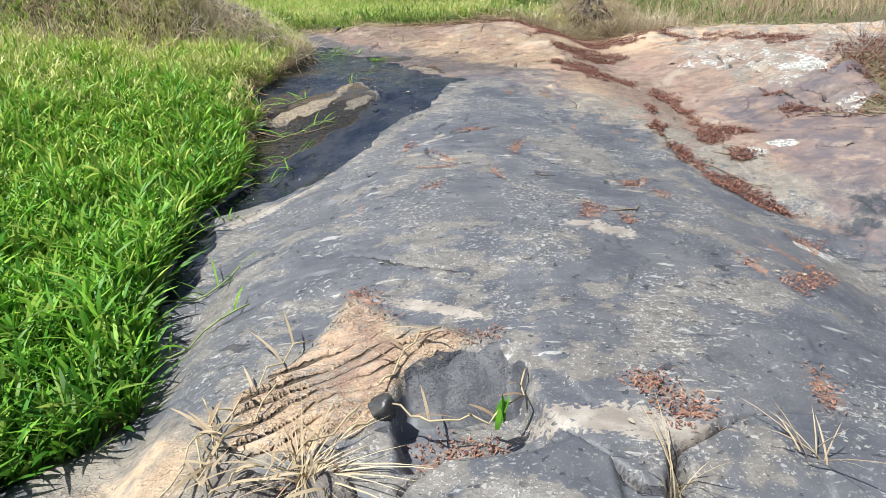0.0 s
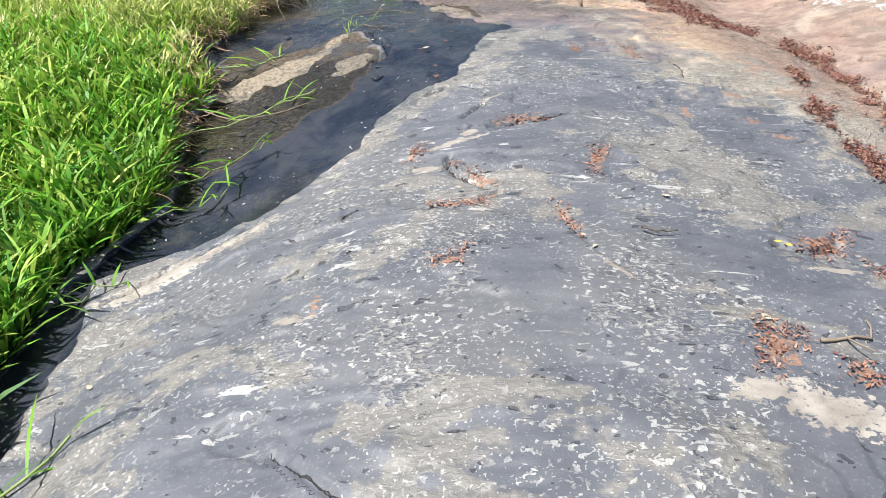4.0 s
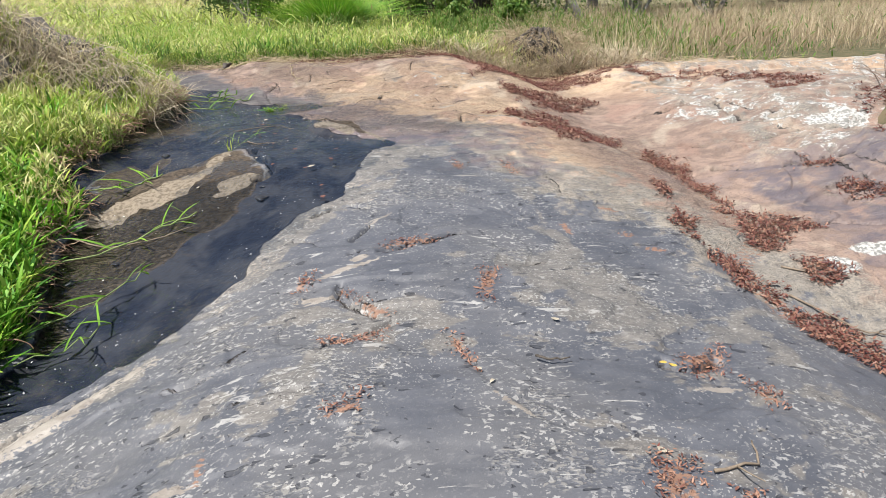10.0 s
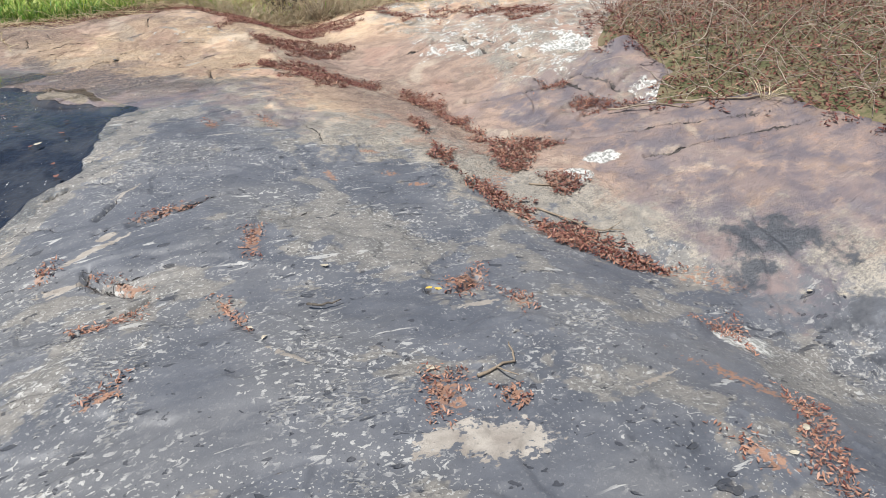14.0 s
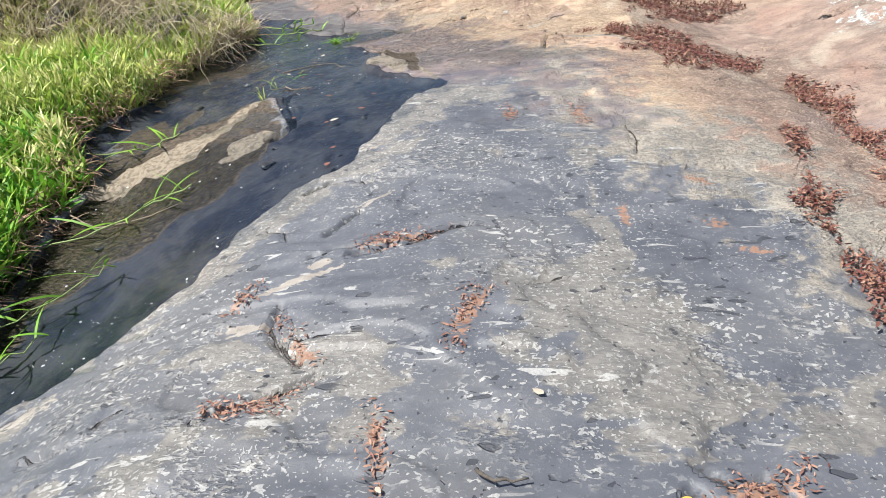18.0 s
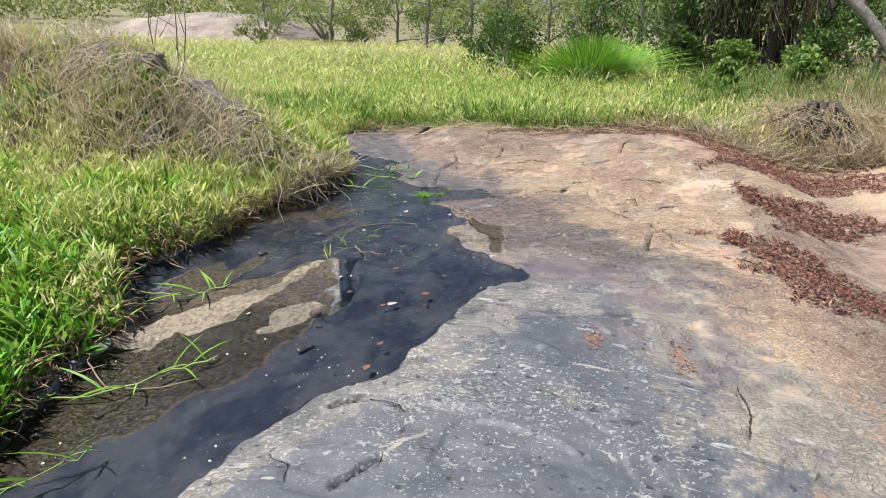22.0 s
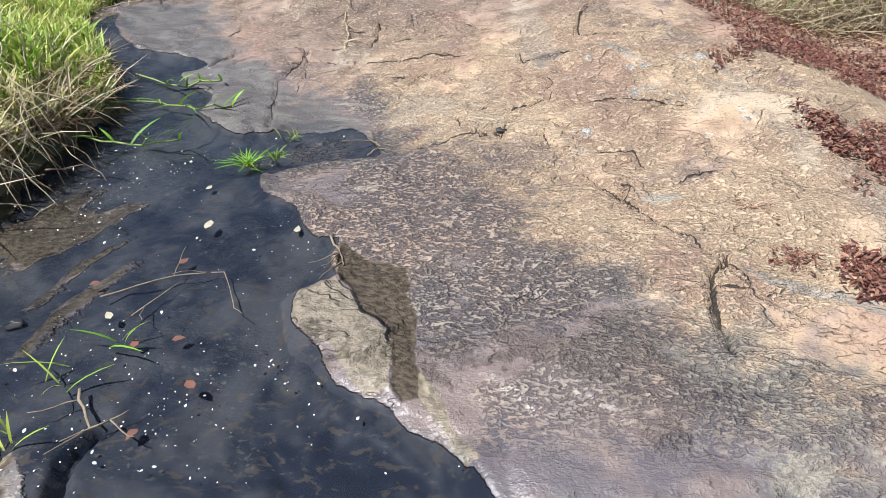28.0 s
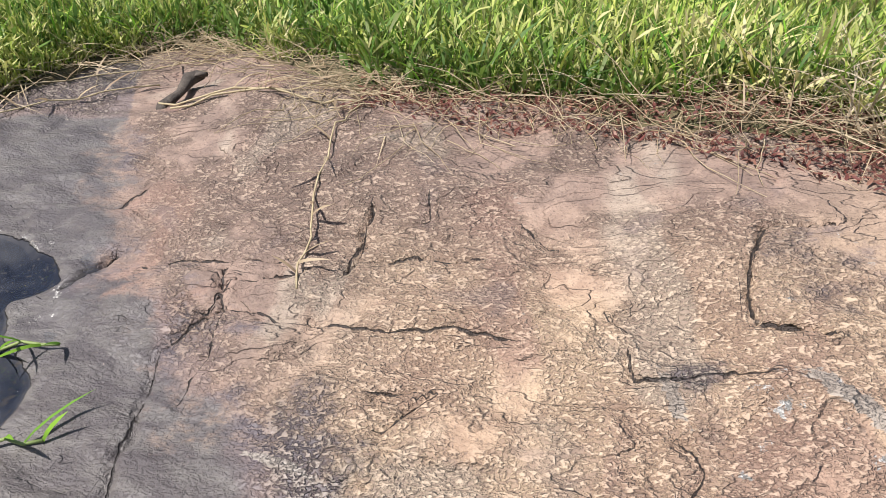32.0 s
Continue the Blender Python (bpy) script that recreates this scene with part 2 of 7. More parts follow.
    col = k.mix(k.ramp(shifted(stain_and_hollow, 1.0, k.noise(3.0, 6, 0.7, where), 2.4), 0.50, 0.78), col, k.mix(fine, (0.030, 0.033, 0.040), (0.085, 0.086, 0.092)))
    col = k.mix(times(rim, on_bare, flaky, 0.4), col, (0.06, 0.052, 0.048))
    col = k.mix(times(k.ramp(shifted(seam, 1.0, fine, 1.2), 0.5, 0.75), 0.85), col, (0.042, 0.036, 0.033))
    off_line = k.math("MULTIPLY", k.math("ABSOLUTE", k.math("SUBTRACT", rift, 0.5)), 0.06)
    off_line = k.math("ADD", k.math("SUBTRACT", off_line, k.math("MULTIPLY", rift_width, 0.006)), k.math("MULTIPLY", k.math("SUBTRACT", fine, 0.5), 0.010))
    split = k.ramp(off_line, 0.0, 0.0025, 1.0, 0.0)
    col = k.mix(times(split, 0.92), col, (0.03, 0.024, 0.021))
    col = k.mix(times(k.ramp(grit, 0.42, 0.72), 0.16), col, (0.04, 0.04, 0.04))
    damp = k.ramp(shifted(wet, 1.0, fine, 0.4), 0.40, 0.60)
    # blue in the bed colour stands in for the sky's sheen on the water
    bed = k.mix(k.ramp(patchy, 0.40, 0.62), (0.018, 0.022, 0.034), (0.052, 0.054, 0.062))
    bed = k.mix(times(k.ramp(k.noise(17.0, 4, 0.65, k.stretched(1.0, 1.8, 1.0, 35), 0.5), 0.56, 0.62), k.ramp(broad, 0.44, 0.58), 0.5), bed, (0.085, 0.070, 0.054))
    bed = k.mix(times(k.ramp(crumb_lie, 0.62, 0.66), k.ramp(cluster, 0.45, 0.6), 0.7), bed, (0.095, 0.088, 0.080))
    col = k.mix(damp, col, bed)
    k.set(k.p, "Base_Color", col)
    k.set(k.p, "Roughness", k.ramp(damp, 0, 1, k.math("SUBTRACT", k.ramp(edge, 0.4, 0.7, 0.52, 0.72), k.math("MULTIPLY", film, 0.2)), 0.45))
    k.set(k.p, "Specular_IOR_Level", k.ramp(k.math("MAXIMUM", damp, k.ramp(mud, 0.3, 0.6)), 0, 1, 0.5, 0.06))
    swell = k.noise(5.0, 1.5, 0.45, grain_way, 0.2)
    height = k.math("ADD", k.math("MULTIPLY", swell, 0.45), k.math("ADD", k.math("MULTIPLY", k.math("MULTIPLY", fine, on_bare), 0.08), k.math("MULTIPLY", grit, 0.02)))
    height = k.math("ADD", height, times(k.ramp(flake_lie, 0.42, 0.58), flakes, on_bare, 0.18))
    height = k.math("ADD", height, times(k.ramp(flake_lie, 0.44, 0.54), film, film_flakes, 0.12))
    height = k.math("ADD", height, times(k.ramp(crumb_lie, 0.42, 0.58), crumbs, 0.06))
    height = k.math("ADD", height, times(marks, 0.022))
    height = k.math("SUBTRACT", height, times(pit_grey, 0.06))
    height = k.math("SUBTRACT", height, times(furrow, 0.12))
    height = k.math("ADD", height, times(scales, times(k.ramp(edge, 0.40, 0.62, 0.0, 0.22), flaky)))
    height = k.math("SUBTRACT", height, times(split, 0.25))
    k.set(k.p, "Normal", k.bump(times(height, k.ramp(damp, 0, 1, 1.0, 0.10), k.ramp(mud, 0.3, 0.6, 1.0, 0.35)), 1.0, 0.046))
    return k.m


def blade_material(name, young, ripe, dry, glow=0.35):
    """Grass or leaf that lets some light through; vary holds the place along the blade, chance and dryness."""
    k = Nodes(name)
    along, chance, dryness = k.attribute("vary")
    col = k.mix(chance, young, ripe)
    # lower blade darkened: shade among the stems put into the colour
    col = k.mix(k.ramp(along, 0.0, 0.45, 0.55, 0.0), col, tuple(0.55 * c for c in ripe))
    col = k.mix(dryness, col, dry)
    col = k.mix(k.math("MULTIPLY", k.noise(120, 2, 0.5), 0.25), col, tuple(0.7 * c for c in ripe))
    k.set(k.p, "Base_Color", col)
    k.set(k.p, "Roughness", 0.5)
    k.set(k.p, "Specular_IOR_Level", 0.3)
    through_light = k.n("BsdfTranslucent", Color=col)
    both = k.n("MixShader", Fac=glow)
    k.t.links.new(k.p.outputs[0], both.inputs[1])
    k.t.links.new(through_light.outputs[0], both.inputs[2])
    k.t.links.new(both.outputs[0], k.out.inputs["Surface"])
    return k.m


def plain_material(name, light, dark, scale=8.0, rough=0.8, bump=0.3, depth=0.01):
    """Two tones of one stuff, mottled at two scales."""
    k = Nodes(name)
    where = k.n("TexCoord").outputs["Object"]
    a, b = k.noise(scale, 5, 0.65, where), k.noise(scale * 7, 4, 0.7, where)
    col = k.mix(k.ramp(a, 0.35, 0.68), dark, light)
    col = k.mix(k.math("MULTIPLY", k.ramp(b, 0.5, 0.7), 0.35), col, tuple(0.5 * c for c in dark))
    chance = k.n("NewGeometry").outputs["Random Per Island"]
    col = k.mix(k.math("MULTIPLY", chance, 0.45), col, tuple(0.45 * c for c in light))
    k.set(k.p, "Base_Color", col)
    k.set(k.p, "Roughness", rough)
    k.set(k.p, "Normal", k.bump(k.math("ADD", a, k.math("MULTIPLY", b, 0.4)), bump, depth))
    return k.m


def water_material():
    """Clear, dark, shallow water with small ripples."""
    k = Nodes("water")
    where = k.n("NewGeometry").outputs["Position"]
    ripple = k.math("ADD", k.noise(13, 3, 0.55, k.stretched(1.5, 0.8, 1, 25), 0.8), k.math("MULTIPLY", k.noise(37, 3, 0.6, where, 0.5), 0.45))
    calm, _, _ = k.attribute("zones_a")
    normal = k.bump(k.math("MULTIPLY", ripple, calm), 1.0, 0.085)
    clear = k.n("BsdfTransparent", Color=(0.88, 0.90, 0.92, 1))
    gloss = k.n("BsdfGlossy", Roughness=0.06, Normal=normal)
    fresnel = k.n("Fresnel", IOR=1.33, Normal=normal)
    both = k.n("MixShader", Fac=fresnel.outputs[0])
    k.t.links.new(clear.outputs[0], both.inputs[1])
    k.t.links.new(gloss.outputs[0], both.inputs[2])
    k.t.links.new(both.outputs[0], k.out.inputs["Surface"])
    return k.m


def soil_material():
    k = Nodes("soil")
    where = k.n("NewGeometry").outputs["Position"]
    a, b = k.noise(0.35, 6, 0.6, where), k.noise(9, 6, 0.7, where)
    col = k.mix(k.ramp(a, 0.4, 0.6), (0.13, 0.11, 0.055), (0.19, 0.145, 0.085))
    col = k.mix(k.ramp(b, 0.42, 0.62), col, (0.07, 0.075, 0.028))
    far = k.n("SeparateXYZ", Vector=where).outputs[1]
    col = k.mix(k.ramp(k.math("ADD", far, k.math("MULTIPLY", a, 8.0)), 29.0, 36.0), col, k.mix(k.ramp(b, 0.4, 0.6), (0.25, 0.23, 0.12), (0.17, 0.15, 0.085)))
    k.set(k.p, "Base_Color", col)
    k.set(k.p, "Roughness", 0.95)
    k.set(k.p, "Normal", k.bump(b, 0.8, 0.05))
    return k.m


ROCK = rock_material()
WATER = water_material()
SOIL = soil_material()
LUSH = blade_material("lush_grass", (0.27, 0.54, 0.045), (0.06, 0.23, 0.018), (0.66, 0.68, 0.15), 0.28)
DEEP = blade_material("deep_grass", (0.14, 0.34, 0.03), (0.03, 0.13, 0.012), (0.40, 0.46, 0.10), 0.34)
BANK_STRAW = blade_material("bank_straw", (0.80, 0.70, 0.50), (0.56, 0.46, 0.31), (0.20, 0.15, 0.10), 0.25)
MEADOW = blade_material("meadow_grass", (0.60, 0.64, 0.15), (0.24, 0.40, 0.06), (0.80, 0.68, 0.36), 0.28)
STRAW = blade_material("straw", (0.78, 0.67, 0.45), (0.60, 0.48, 0.30), (0.32, 0.225, 0.14), 0.3)
LEAF_BROWN = blade_material("dead_leaf", (0.19, 0.062, 0.046), (0.085, 0.03, 0.027), (0.44, 0.25, 0.165), 0.15)
CROWN = blade_material("foliage", (0.11, 0.19, 0.04), (0.055, 0.12, 0.025), (0.22, 0.20, 0.08), 0.35)
WEED = blade_material("weed_leaf", (0.20, 0.33, 0.06), (0.09, 0.20, 0.035), (0.40, 0.32, 0.14), 0.4)
BARK = plain_material("bark", (0.36, 0.33, 0.29), (0.17, 0.15, 0.125), 14, 0.9, 0.6, 0.02)
TWIG = plain_material("twig", (0.33, 0.26, 0.185), (0.19, 0.145, 0.10), 20, 0.85)
DARK_WOOD = plain_material("rotten_wood", (0.15, 0.125, 0.10), (0.045, 0.037, 0.03), 12, 0.95, 0.8, 0.02)
BOULDER = plain_material("boulder", (0.40, 0.35, 0.30), (0.13, 0.115, 0.10), 7, 0.88, 1.0, 0.05)
EDGE_STRAW = blade_material("edge_straw", (0.62, 0.45, 0.29), (0.46, 0.29, 0.18), (0.24, 0.13, 0.09), 0.2)
FAR_ROCK = plain_material("far_rock", (0.42, 0.34, 0.28), (0.24, 0.20, 0.17), 0.5, 0.9, 0.6, 0.3)
DEAD_TWIG = blade_material("dead_twig", (0.50, 0.43, 0.35), (0.33, 0.265, 0.21), (0.15, 0.10, 0.08), 0.1)
STONE = plain_material("loose_stone", (0.38, 0.35, 0.31), (0.15, 0.14, 0.13), 9, 0.85, 0.5, 0.01)
STRAW_STEM = plain_material("straw_stem", (0.62, 0.52, 0.31), (0.44, 0.35, 0.20), 25, 0.7)
PALE_LEAF = plain_material("pale_leaf", (0.55, 0.49, 0.37), (0.40, 0.34, 0.25), 30, 0.6)
GLINT = plain_material("glint", (0.80, 0.80, 0.78), (0.55, 0.53, 0.48), 30, 0.35)
WET_STONE = plain_material("wet_stone", (0.10, 0.095, 0.09), (0.035, 0.035, 0.038), 14, 0.3, 0.5, 0.01)
YELLOW_LEAF = plain_material("yellow_leaf", (0.72, 0.52, 0.10), (0.55, 0.36, 0.06), 30, 0.6)


# ---- the lie of the land ----
def smooth_curve(y, knots):
    """A smooth curve through (y, value) knots, with no overshoot."""
    k = np.array(knots, float)
    a, v = k[:, 0], k[:, 1]
    y = np.asarray(y, float)
    if len(a) == 1:
        return np.full(y.shape, v[0])
    d = np.diff(v) / np.diff(a)
    m = np.zeros(len(a))
    m[1:-1] = np.where(d[1:] * d[:-1] > 0, 2 * d[1:] * d[:-1] / (d[1:] + d[:-1] + 1e-12), 0)
    y = np.clip(y, a[0], a[-1])
    i = np.clip(np.searchsorted(a, y) - 1, 0, len(a) - 2)
    h = a[i + 1] - a[i]
    t = (y - a[i]) / h
    return ((2 * t**3 - 3 * t**2 + 1) * v[i] + (t**3 - 2 * t**2 + t) * h * m[i] + (3 * t**2 - 2 * t**3) * v[i + 1] + (t**3 - t**2) * h * m[i + 1])


# lines that run along the stream: where each lies (y, x) and how high (y, z)
MEADOW_LINE = ([(0, -9)], [(0, 0.0), (8, 0.6), (14, 0.5)])
BANK_TOP = ([(0, -2.6), (10, -2.6)], [(0, -0.2), (4, -0.1), (6, 0.2), (8, 0.5), (11, 0.5), (13, 0.35)])
BANK_FOOT = ([(0, -1.5), (4, -1.6), (6, -1.8), (8, -1.7), (10, -1.7), (12, -1.9)],
             [(0, -0.3), (3, -0.22), (4.5, -0.12), (6, 0.05), (7, 0.25), (8, 0.38), (10, 0.38), (11, 0.5), (13, 0.33)])
STREAM = ([(0, -1.2), (4, -1.35), (5.5, -1), (7, -0.8), (8.5, -0.9), (10, -1.3), (12, -1.3)],
          [(0, -0.3), (3, -0.22), (4.5, -0.08), (5.5, 0.08), (6.4, 0.26), (7, 0.36), (8, 0.395), (9.6, 0.385), (10, 0.43), (11.2, 0.58), (13, 0.33)])
WATERLINE = ([(0, -0.9), (4, -1.15), (5.4, -0.6), (6.4, -0.2), (7.4, 0.0), (8.5, -0.35), (9.4, -0.45), (10, -0.7), (12, -0.7)],
             [(0, -0.2), (2, -0.1), (3, -0.08), (4, -0.06), (4.8, 0.06), (5.5, 0.2), (6.4, 0.34), (7.4, 0.41), (9.4, 0.4), (10, 0.47), (11.2, 0.58), (13, 0.33)])
SHOULDER = ([(0, -0.4), (4, -0.5), (6, 0.05), (8, 0.3), (9.5, 0.1), (11, 0.0)],
            [(0, -0.12), (2, 0.04), (3, 0.11), (4, 0.17), (5, 0.24), (6, 0.33), (7.4, 0.425), (9.2, 0.44), (10, 0.53), (11, 0.63), (12, 0.5), (13, 0.33)])
CREST = ([(0, 0.5), (4, 0.6), (8, 0.8), (11, 0.8)],
         [(0, -0.08), (2.2, 0.14), (3.3, 0.25), (4, 0.28), (4.8, 0.265), (5.7, 0.315), (6.5, 0.37), (7.5, 0.44), (8.7, 0.455), (9.3, 0.52), (10, 0.645), (10.6, 0.72), (11.3, 0.67), (12.3, 0.5), (13.5, 0.35)])
FLANK = ([(0, 1.7), (4, 1.6), (6, 1.7), (8, 1.6), (11, 1.5)],
         [(0, -0.15), (2, 0.05), (3.4, 0.18), (4.5, 0.18), (6, 0.27), (7, 0.36), (8, 0.42), (9.3, 0.55), (10.2, 0.6), (11, 0.55), (12, 0.45), (13.5, 0.35)])
GULLY = ([(0, 3.4), (3.8, 2.95), (4.6, 2.45), (5.7, 2.5), (7, 2.35), (8.2, 2.2), (9.5, 2.1), (11, 2.1)],
         [(0, -0.45), (2.5, -0.3), (4, -0.09), (4.8, 0.05), (5.8, 0.22), (7, 0.27), (8.2, 0.31), (9.5, 0.40), (11, 0.4), (13, 0.36)])
FAR_FLANK = ([(0, 4.2), (4, 3.5), (6, 3.2), (8, 3), (10, 2.8)], [(0, -0.2), (4, 0.15), (5.8, 0.34), (7, 0.40), (8.2, 0.45), (10, 0.5), (13, 0.4)])
FAR_TOP = ([(0, 5), (6, 4.1), (10, 3.8)], [(0, 0.0), (4, 0.35), (6, 0.52), (7, 0.64), (9, 0.62), (11, 0.55), (13, 0.45)])
SCRUB_LINE = ([(0, 9)], [(0, 0.4), (6, 0.8), (12, 0.7)])
LINES = [MEADOW_LINE, BANK_TOP, BANK_FOOT, STREAM, WATERLINE, SHOULDER, CREST, FLANK, GULLY, FAR_FLANK, FAR_TOP, SCRUB_LINE]


def land(x, y):
    """The smooth height of the land, across and between those lines."""
    x, y = np.asarray(x, float), np.asarray(y, float)
    X = np.stack([smooth_curve(y, a) for a, b in LINES])
    Z = np.stack([smooth_curve(y, b) for a, b in LINES])
    H = np.diff(X, axis=0)
    D = np.diff(Z, axis=0) / H
    M = np.zeros_like(Z)
    M[1:-1] = (D[:-1] * H[1:] + D[1:] * H[:-1]) / (H[1:] + H[:-1])
    limit = 2.5 * np.minimum(abs(D[:-1]), abs(D[1:])) + 0.05
    M[1:-1] = np.clip(M[1:-1], -limit, limit)
    z = np.where(x < X[0], Z[0], Z[-1])
    for i in range(len(LINES) - 1):
        t = np.clip((x - X[i]) / H[i], 0, 1)
        here = (2 * t**3 - 3 * t**2 + 1) * Z[i] + (t**3 - 2 * t**2 + t) * H[i] * M[i] + (3 * t**2 - 2 * t**3) * Z[i + 1] + (t**3 - t**2) * H[i] * M[i + 1]
        z = np.where((x >= X[i]) & (x < X[i + 1]), here, z)
    far = np.clip((y - 13) / 6, 0, 1)
    far = far * far * (3 - 2 * far)
    flat = 0.3 + np.clip(x - 6, 0, 60) * 0.02 + np.clip(-x - 9, 0, 60) * 0.012
    return z * (1 - far) + flat * far


def step(a, b, v):
    t = np.clip((v - a) / (b - a), 0, 1)
    return t * t * (3 - 2 * t)


def to_line(x, y, pts, closed=False):
    """Distance to a polyline, and its side (positive on the left of its run)."""
    best, side = np.full(np.shape(x), 1e9), np.zeros(np.shape(x))
    run = list(zip(pts, pts[1:] + pts[:1] if closed else pts[1:]))
    for (ax, ay), (bx, by) in run:
        dx, dy = bx - ax, by - ay
        t = np.clip(((x - ax) * dx + (y - ay) * dy) / (dx * dx + dy * dy + 1e-12), 0, 1)
        d = np.hypot(x - ax - t * dx, y - ay - t * dy)
        s = dx * (y - ay) - dy * (x - ax)
        near = d < best
        best, side = np.where(near, d, best), np.where(near, np.sign(s), side)
    return best, side


def inside(x, y, pts):
    """Signed distance to an outline: positive inside."""
    d, _ = to_line(x, y, pts, True)
    into = np.zeros(np.shape(x), bool)
    for (ax, ay), (bx, by) in zip(pts, pts[1:] + pts[:1]):
        cut = (ay > y) != (by > y)
        into ^= cut & (x < (bx - ax) * (y - ay) / ((by - ay) if by != ay else 1e-9) + ax)
    return np.where(into, d, -d)


def wander(x, y, scale, seed=0, octaves=3):
    """Smooth lattice noise in about -1 to 1."""
    total, size = np.zeros(np.shape(x)), 1.0
    for o in range(octaves):
        u, v = x * scale + 17.3 * (seed + o), y * scale - 9.1 * (seed + 2 * o)
        i, j = np.floor(u).astype(np.int64), np.floor(v).astype(np.int64)
        f, g = u - i, v - j
        f, g = f * f * (3 - 2 * f), g * g * (3 - 2 * g)

        def lattice(a, b):
            h = (a * 374761393 + b * 668265263 + (seed * 7 + o) * 974711) & 0x7FFFFFFF
            h = ((h ^ (h >> 13)) * 1274126177) & 0x7FFFFFFF
            return ((h ^ (h >> 16)) & 0xFFFF) / 32767.5 - 1
        total += size * ((lattice(i, j) * (1 - f) + lattice(i + 1, j) * f) * (1 - g) + (lattice(i, j + 1) * (1 - f) + lattice(i + 1, j + 1) * f) * g)
        scale, size = scale * 2.03, size * 0.5
    return total


# the outlines of the stream and of the bare rock
LOWER_SHORE = [(-1.75, 3.3), (-1.45, 3.55), (-1.5, 4.2), (-1.63, 4.58), (-1.24, 4.8), (-1.0, 4.93), (-0.79, 5.15), (-0.58, 5.4), (-0.55, 5.77), (-0.45, 5.9), (-0.37, 6.12), (-0.12, 6.28),
               (-0.09, 6.5), (-0.03, 6.76), (0.02, 6.99), (0.06, 7.16), (0.25, 7.28), (0.24, 7.38), (0.1, 7.54), (-0.03, 7.61), (-0.2, 7.7), (-0.39, 7.91), (-0.4, 8.05)]
UPPER_SHORE = [(-0.33, 8.12), (-0.37, 8.39), (-0.45, 8.38), (-0.6, 8.58), (-0.77, 8.72), (-0.81, 8.88), (-0.66, 8.97), (-0.42, 9.04), (-0.35, 9.08), (-0.38, 9.17), (-0.45, 9.28), (-0.52, 9.33), (-0.75, 9.28), (-0.93, 9.23), (-1.02, 9.2),
               (-1.12, 9.25), (-1.22, 9.31), (-1.34, 9.45), (-1.32, 9.58), (-1.39, 9.69), (-1.53, 9.79), (-1.63, 9.93), (-1.53, 10.06), (-1.66, 10.16), (-1.86, 10.23), (-2.05, 10.25), (-2.2, 10.34), (-2.35, 10.56), (-2.43, 10.79)]
WATER_EDGE = LOWER_SHORE + UPPER_SHORE
GRASS_EDGE = [(-2.55, 10.9), (-2.5, 10.5), (-2.25, 10.15), (-1.95, 9.8), (-1.78, 9.3), (-1.8, 8.7), (-1.9, 8.0), (-1.9, 7.5), (-2.1, 7.0), (-1.75, 6.6), (-1.8, 6.2), (-1.75, 5.9), (-1.55, 5.2), (-1.75, 4.5), (-1.7, 3.9), (-1.55, 3.3), (-1.45, 2.9), (-1.25, 2.5), (-1.65, 2.0), (-1.9, 0.5), (-2.0, -3)]
BACK_EDGE = [(-2.55, 10.9), (-2.6, 11.1), (-2.45, 11.6), (-2.1, 12.0), (-1.7, 11.9), (-1.0, 11.3), (-0.68, 11.2), (-0.1, 11.2), (0.5, 11.05), (1.2, 11.0), (1.9, 10.9), (2.6, 10.9), (3.4, 10.7), (4.3, 10.6), (5.3, 10.5), (6.4, 10.65), (7.6, 10.7), (8.2, 10.3), (7.3, 9.5), (6.2, 8.9), (5.3, 8.45), (4.7, 8.1), (4.2, 7.4), (3.95, 6.8), (3.9, 6.2), (3.55, 5.75), (4.1, 5.4), (4.3, 4.6), (4.6, 3.0), (5.2, 0.0), (5.4, -3)]
ROCK_OUTLINE = GRASS_EDGE[::-1] + BACK_EDGE[1:]
WATER_OUTLINE = WATER_EDGE + GRASS_EDGE[1:16]
SAND_SPIT = [(-0.42, 8.01), (-0.37, 8.07), (-0.3, 8.1), (-0.19, 7.95), (-0.09, 7.84), (-0.06, 7.67), (-0.1, 7.64), (-0.17, 7.68), (-0.26, 7.8), (-0.36, 7.88)]
BAR = [(-1.78, 6.45), (-1.49, 7.05), (-0.97, 7.46), (-0.85, 7.36), (-0.61, 6.87), (-0.73, 6.74), (-1.01, 6.58), (-1.46, 6.5)]
LAYERS = [(-0.42, 2.96), (-0.1, 2.68), (0.16, 2.5), (-0.06, 2.37), (-0.16, 2.18), (-0.24, 2.0), (-0.4, 1.9), (-0.75, 1.92), (-0.8, 2.3), (-0.6, 2.5)]
OCHRE_EDGE = [(-2.2, 10.3), (-0.95, 9.75), (-0.3, 9.2), (0.27, 8.58), (0.37, 7.84), (0.71, 7.6), (0.9, 7.03), (1.2, 6.5), (1.4, 6.3), (1.78, 5.8), (1.95, 5.3), (2.25, 4.85), (2.7, 4.55), (3.15, 3.95), (3.7, 3.4), (4.5, 2.9)]
GULLY_RUN = [(1.7, 9.4), (1.9, 8.9), (1.5, 8.15), (1.95, 7.85), (2.28, 7.3), (2.35, 6.7), (2.28, 6.1), (2.35, 5.72), (1.95, 5.4), (2.0, 4.98), (2.3, 4.7), (2.48, 4.45), (2.7, 4.25)]


def bare_rock(x, y):
    """Where rock comes to the light: positive inside its outline."""
    return inside(x, y, ROCK_OUTLINE) + 0.05 * wander(x, y, 3.0, 5)


def water_depth(x, y):
    """How far inside the stream's outline, in metres."""
    return inside(x, y, WATER_OUTLINE) + 0.018 * wander(x, y, 9.0, 2)


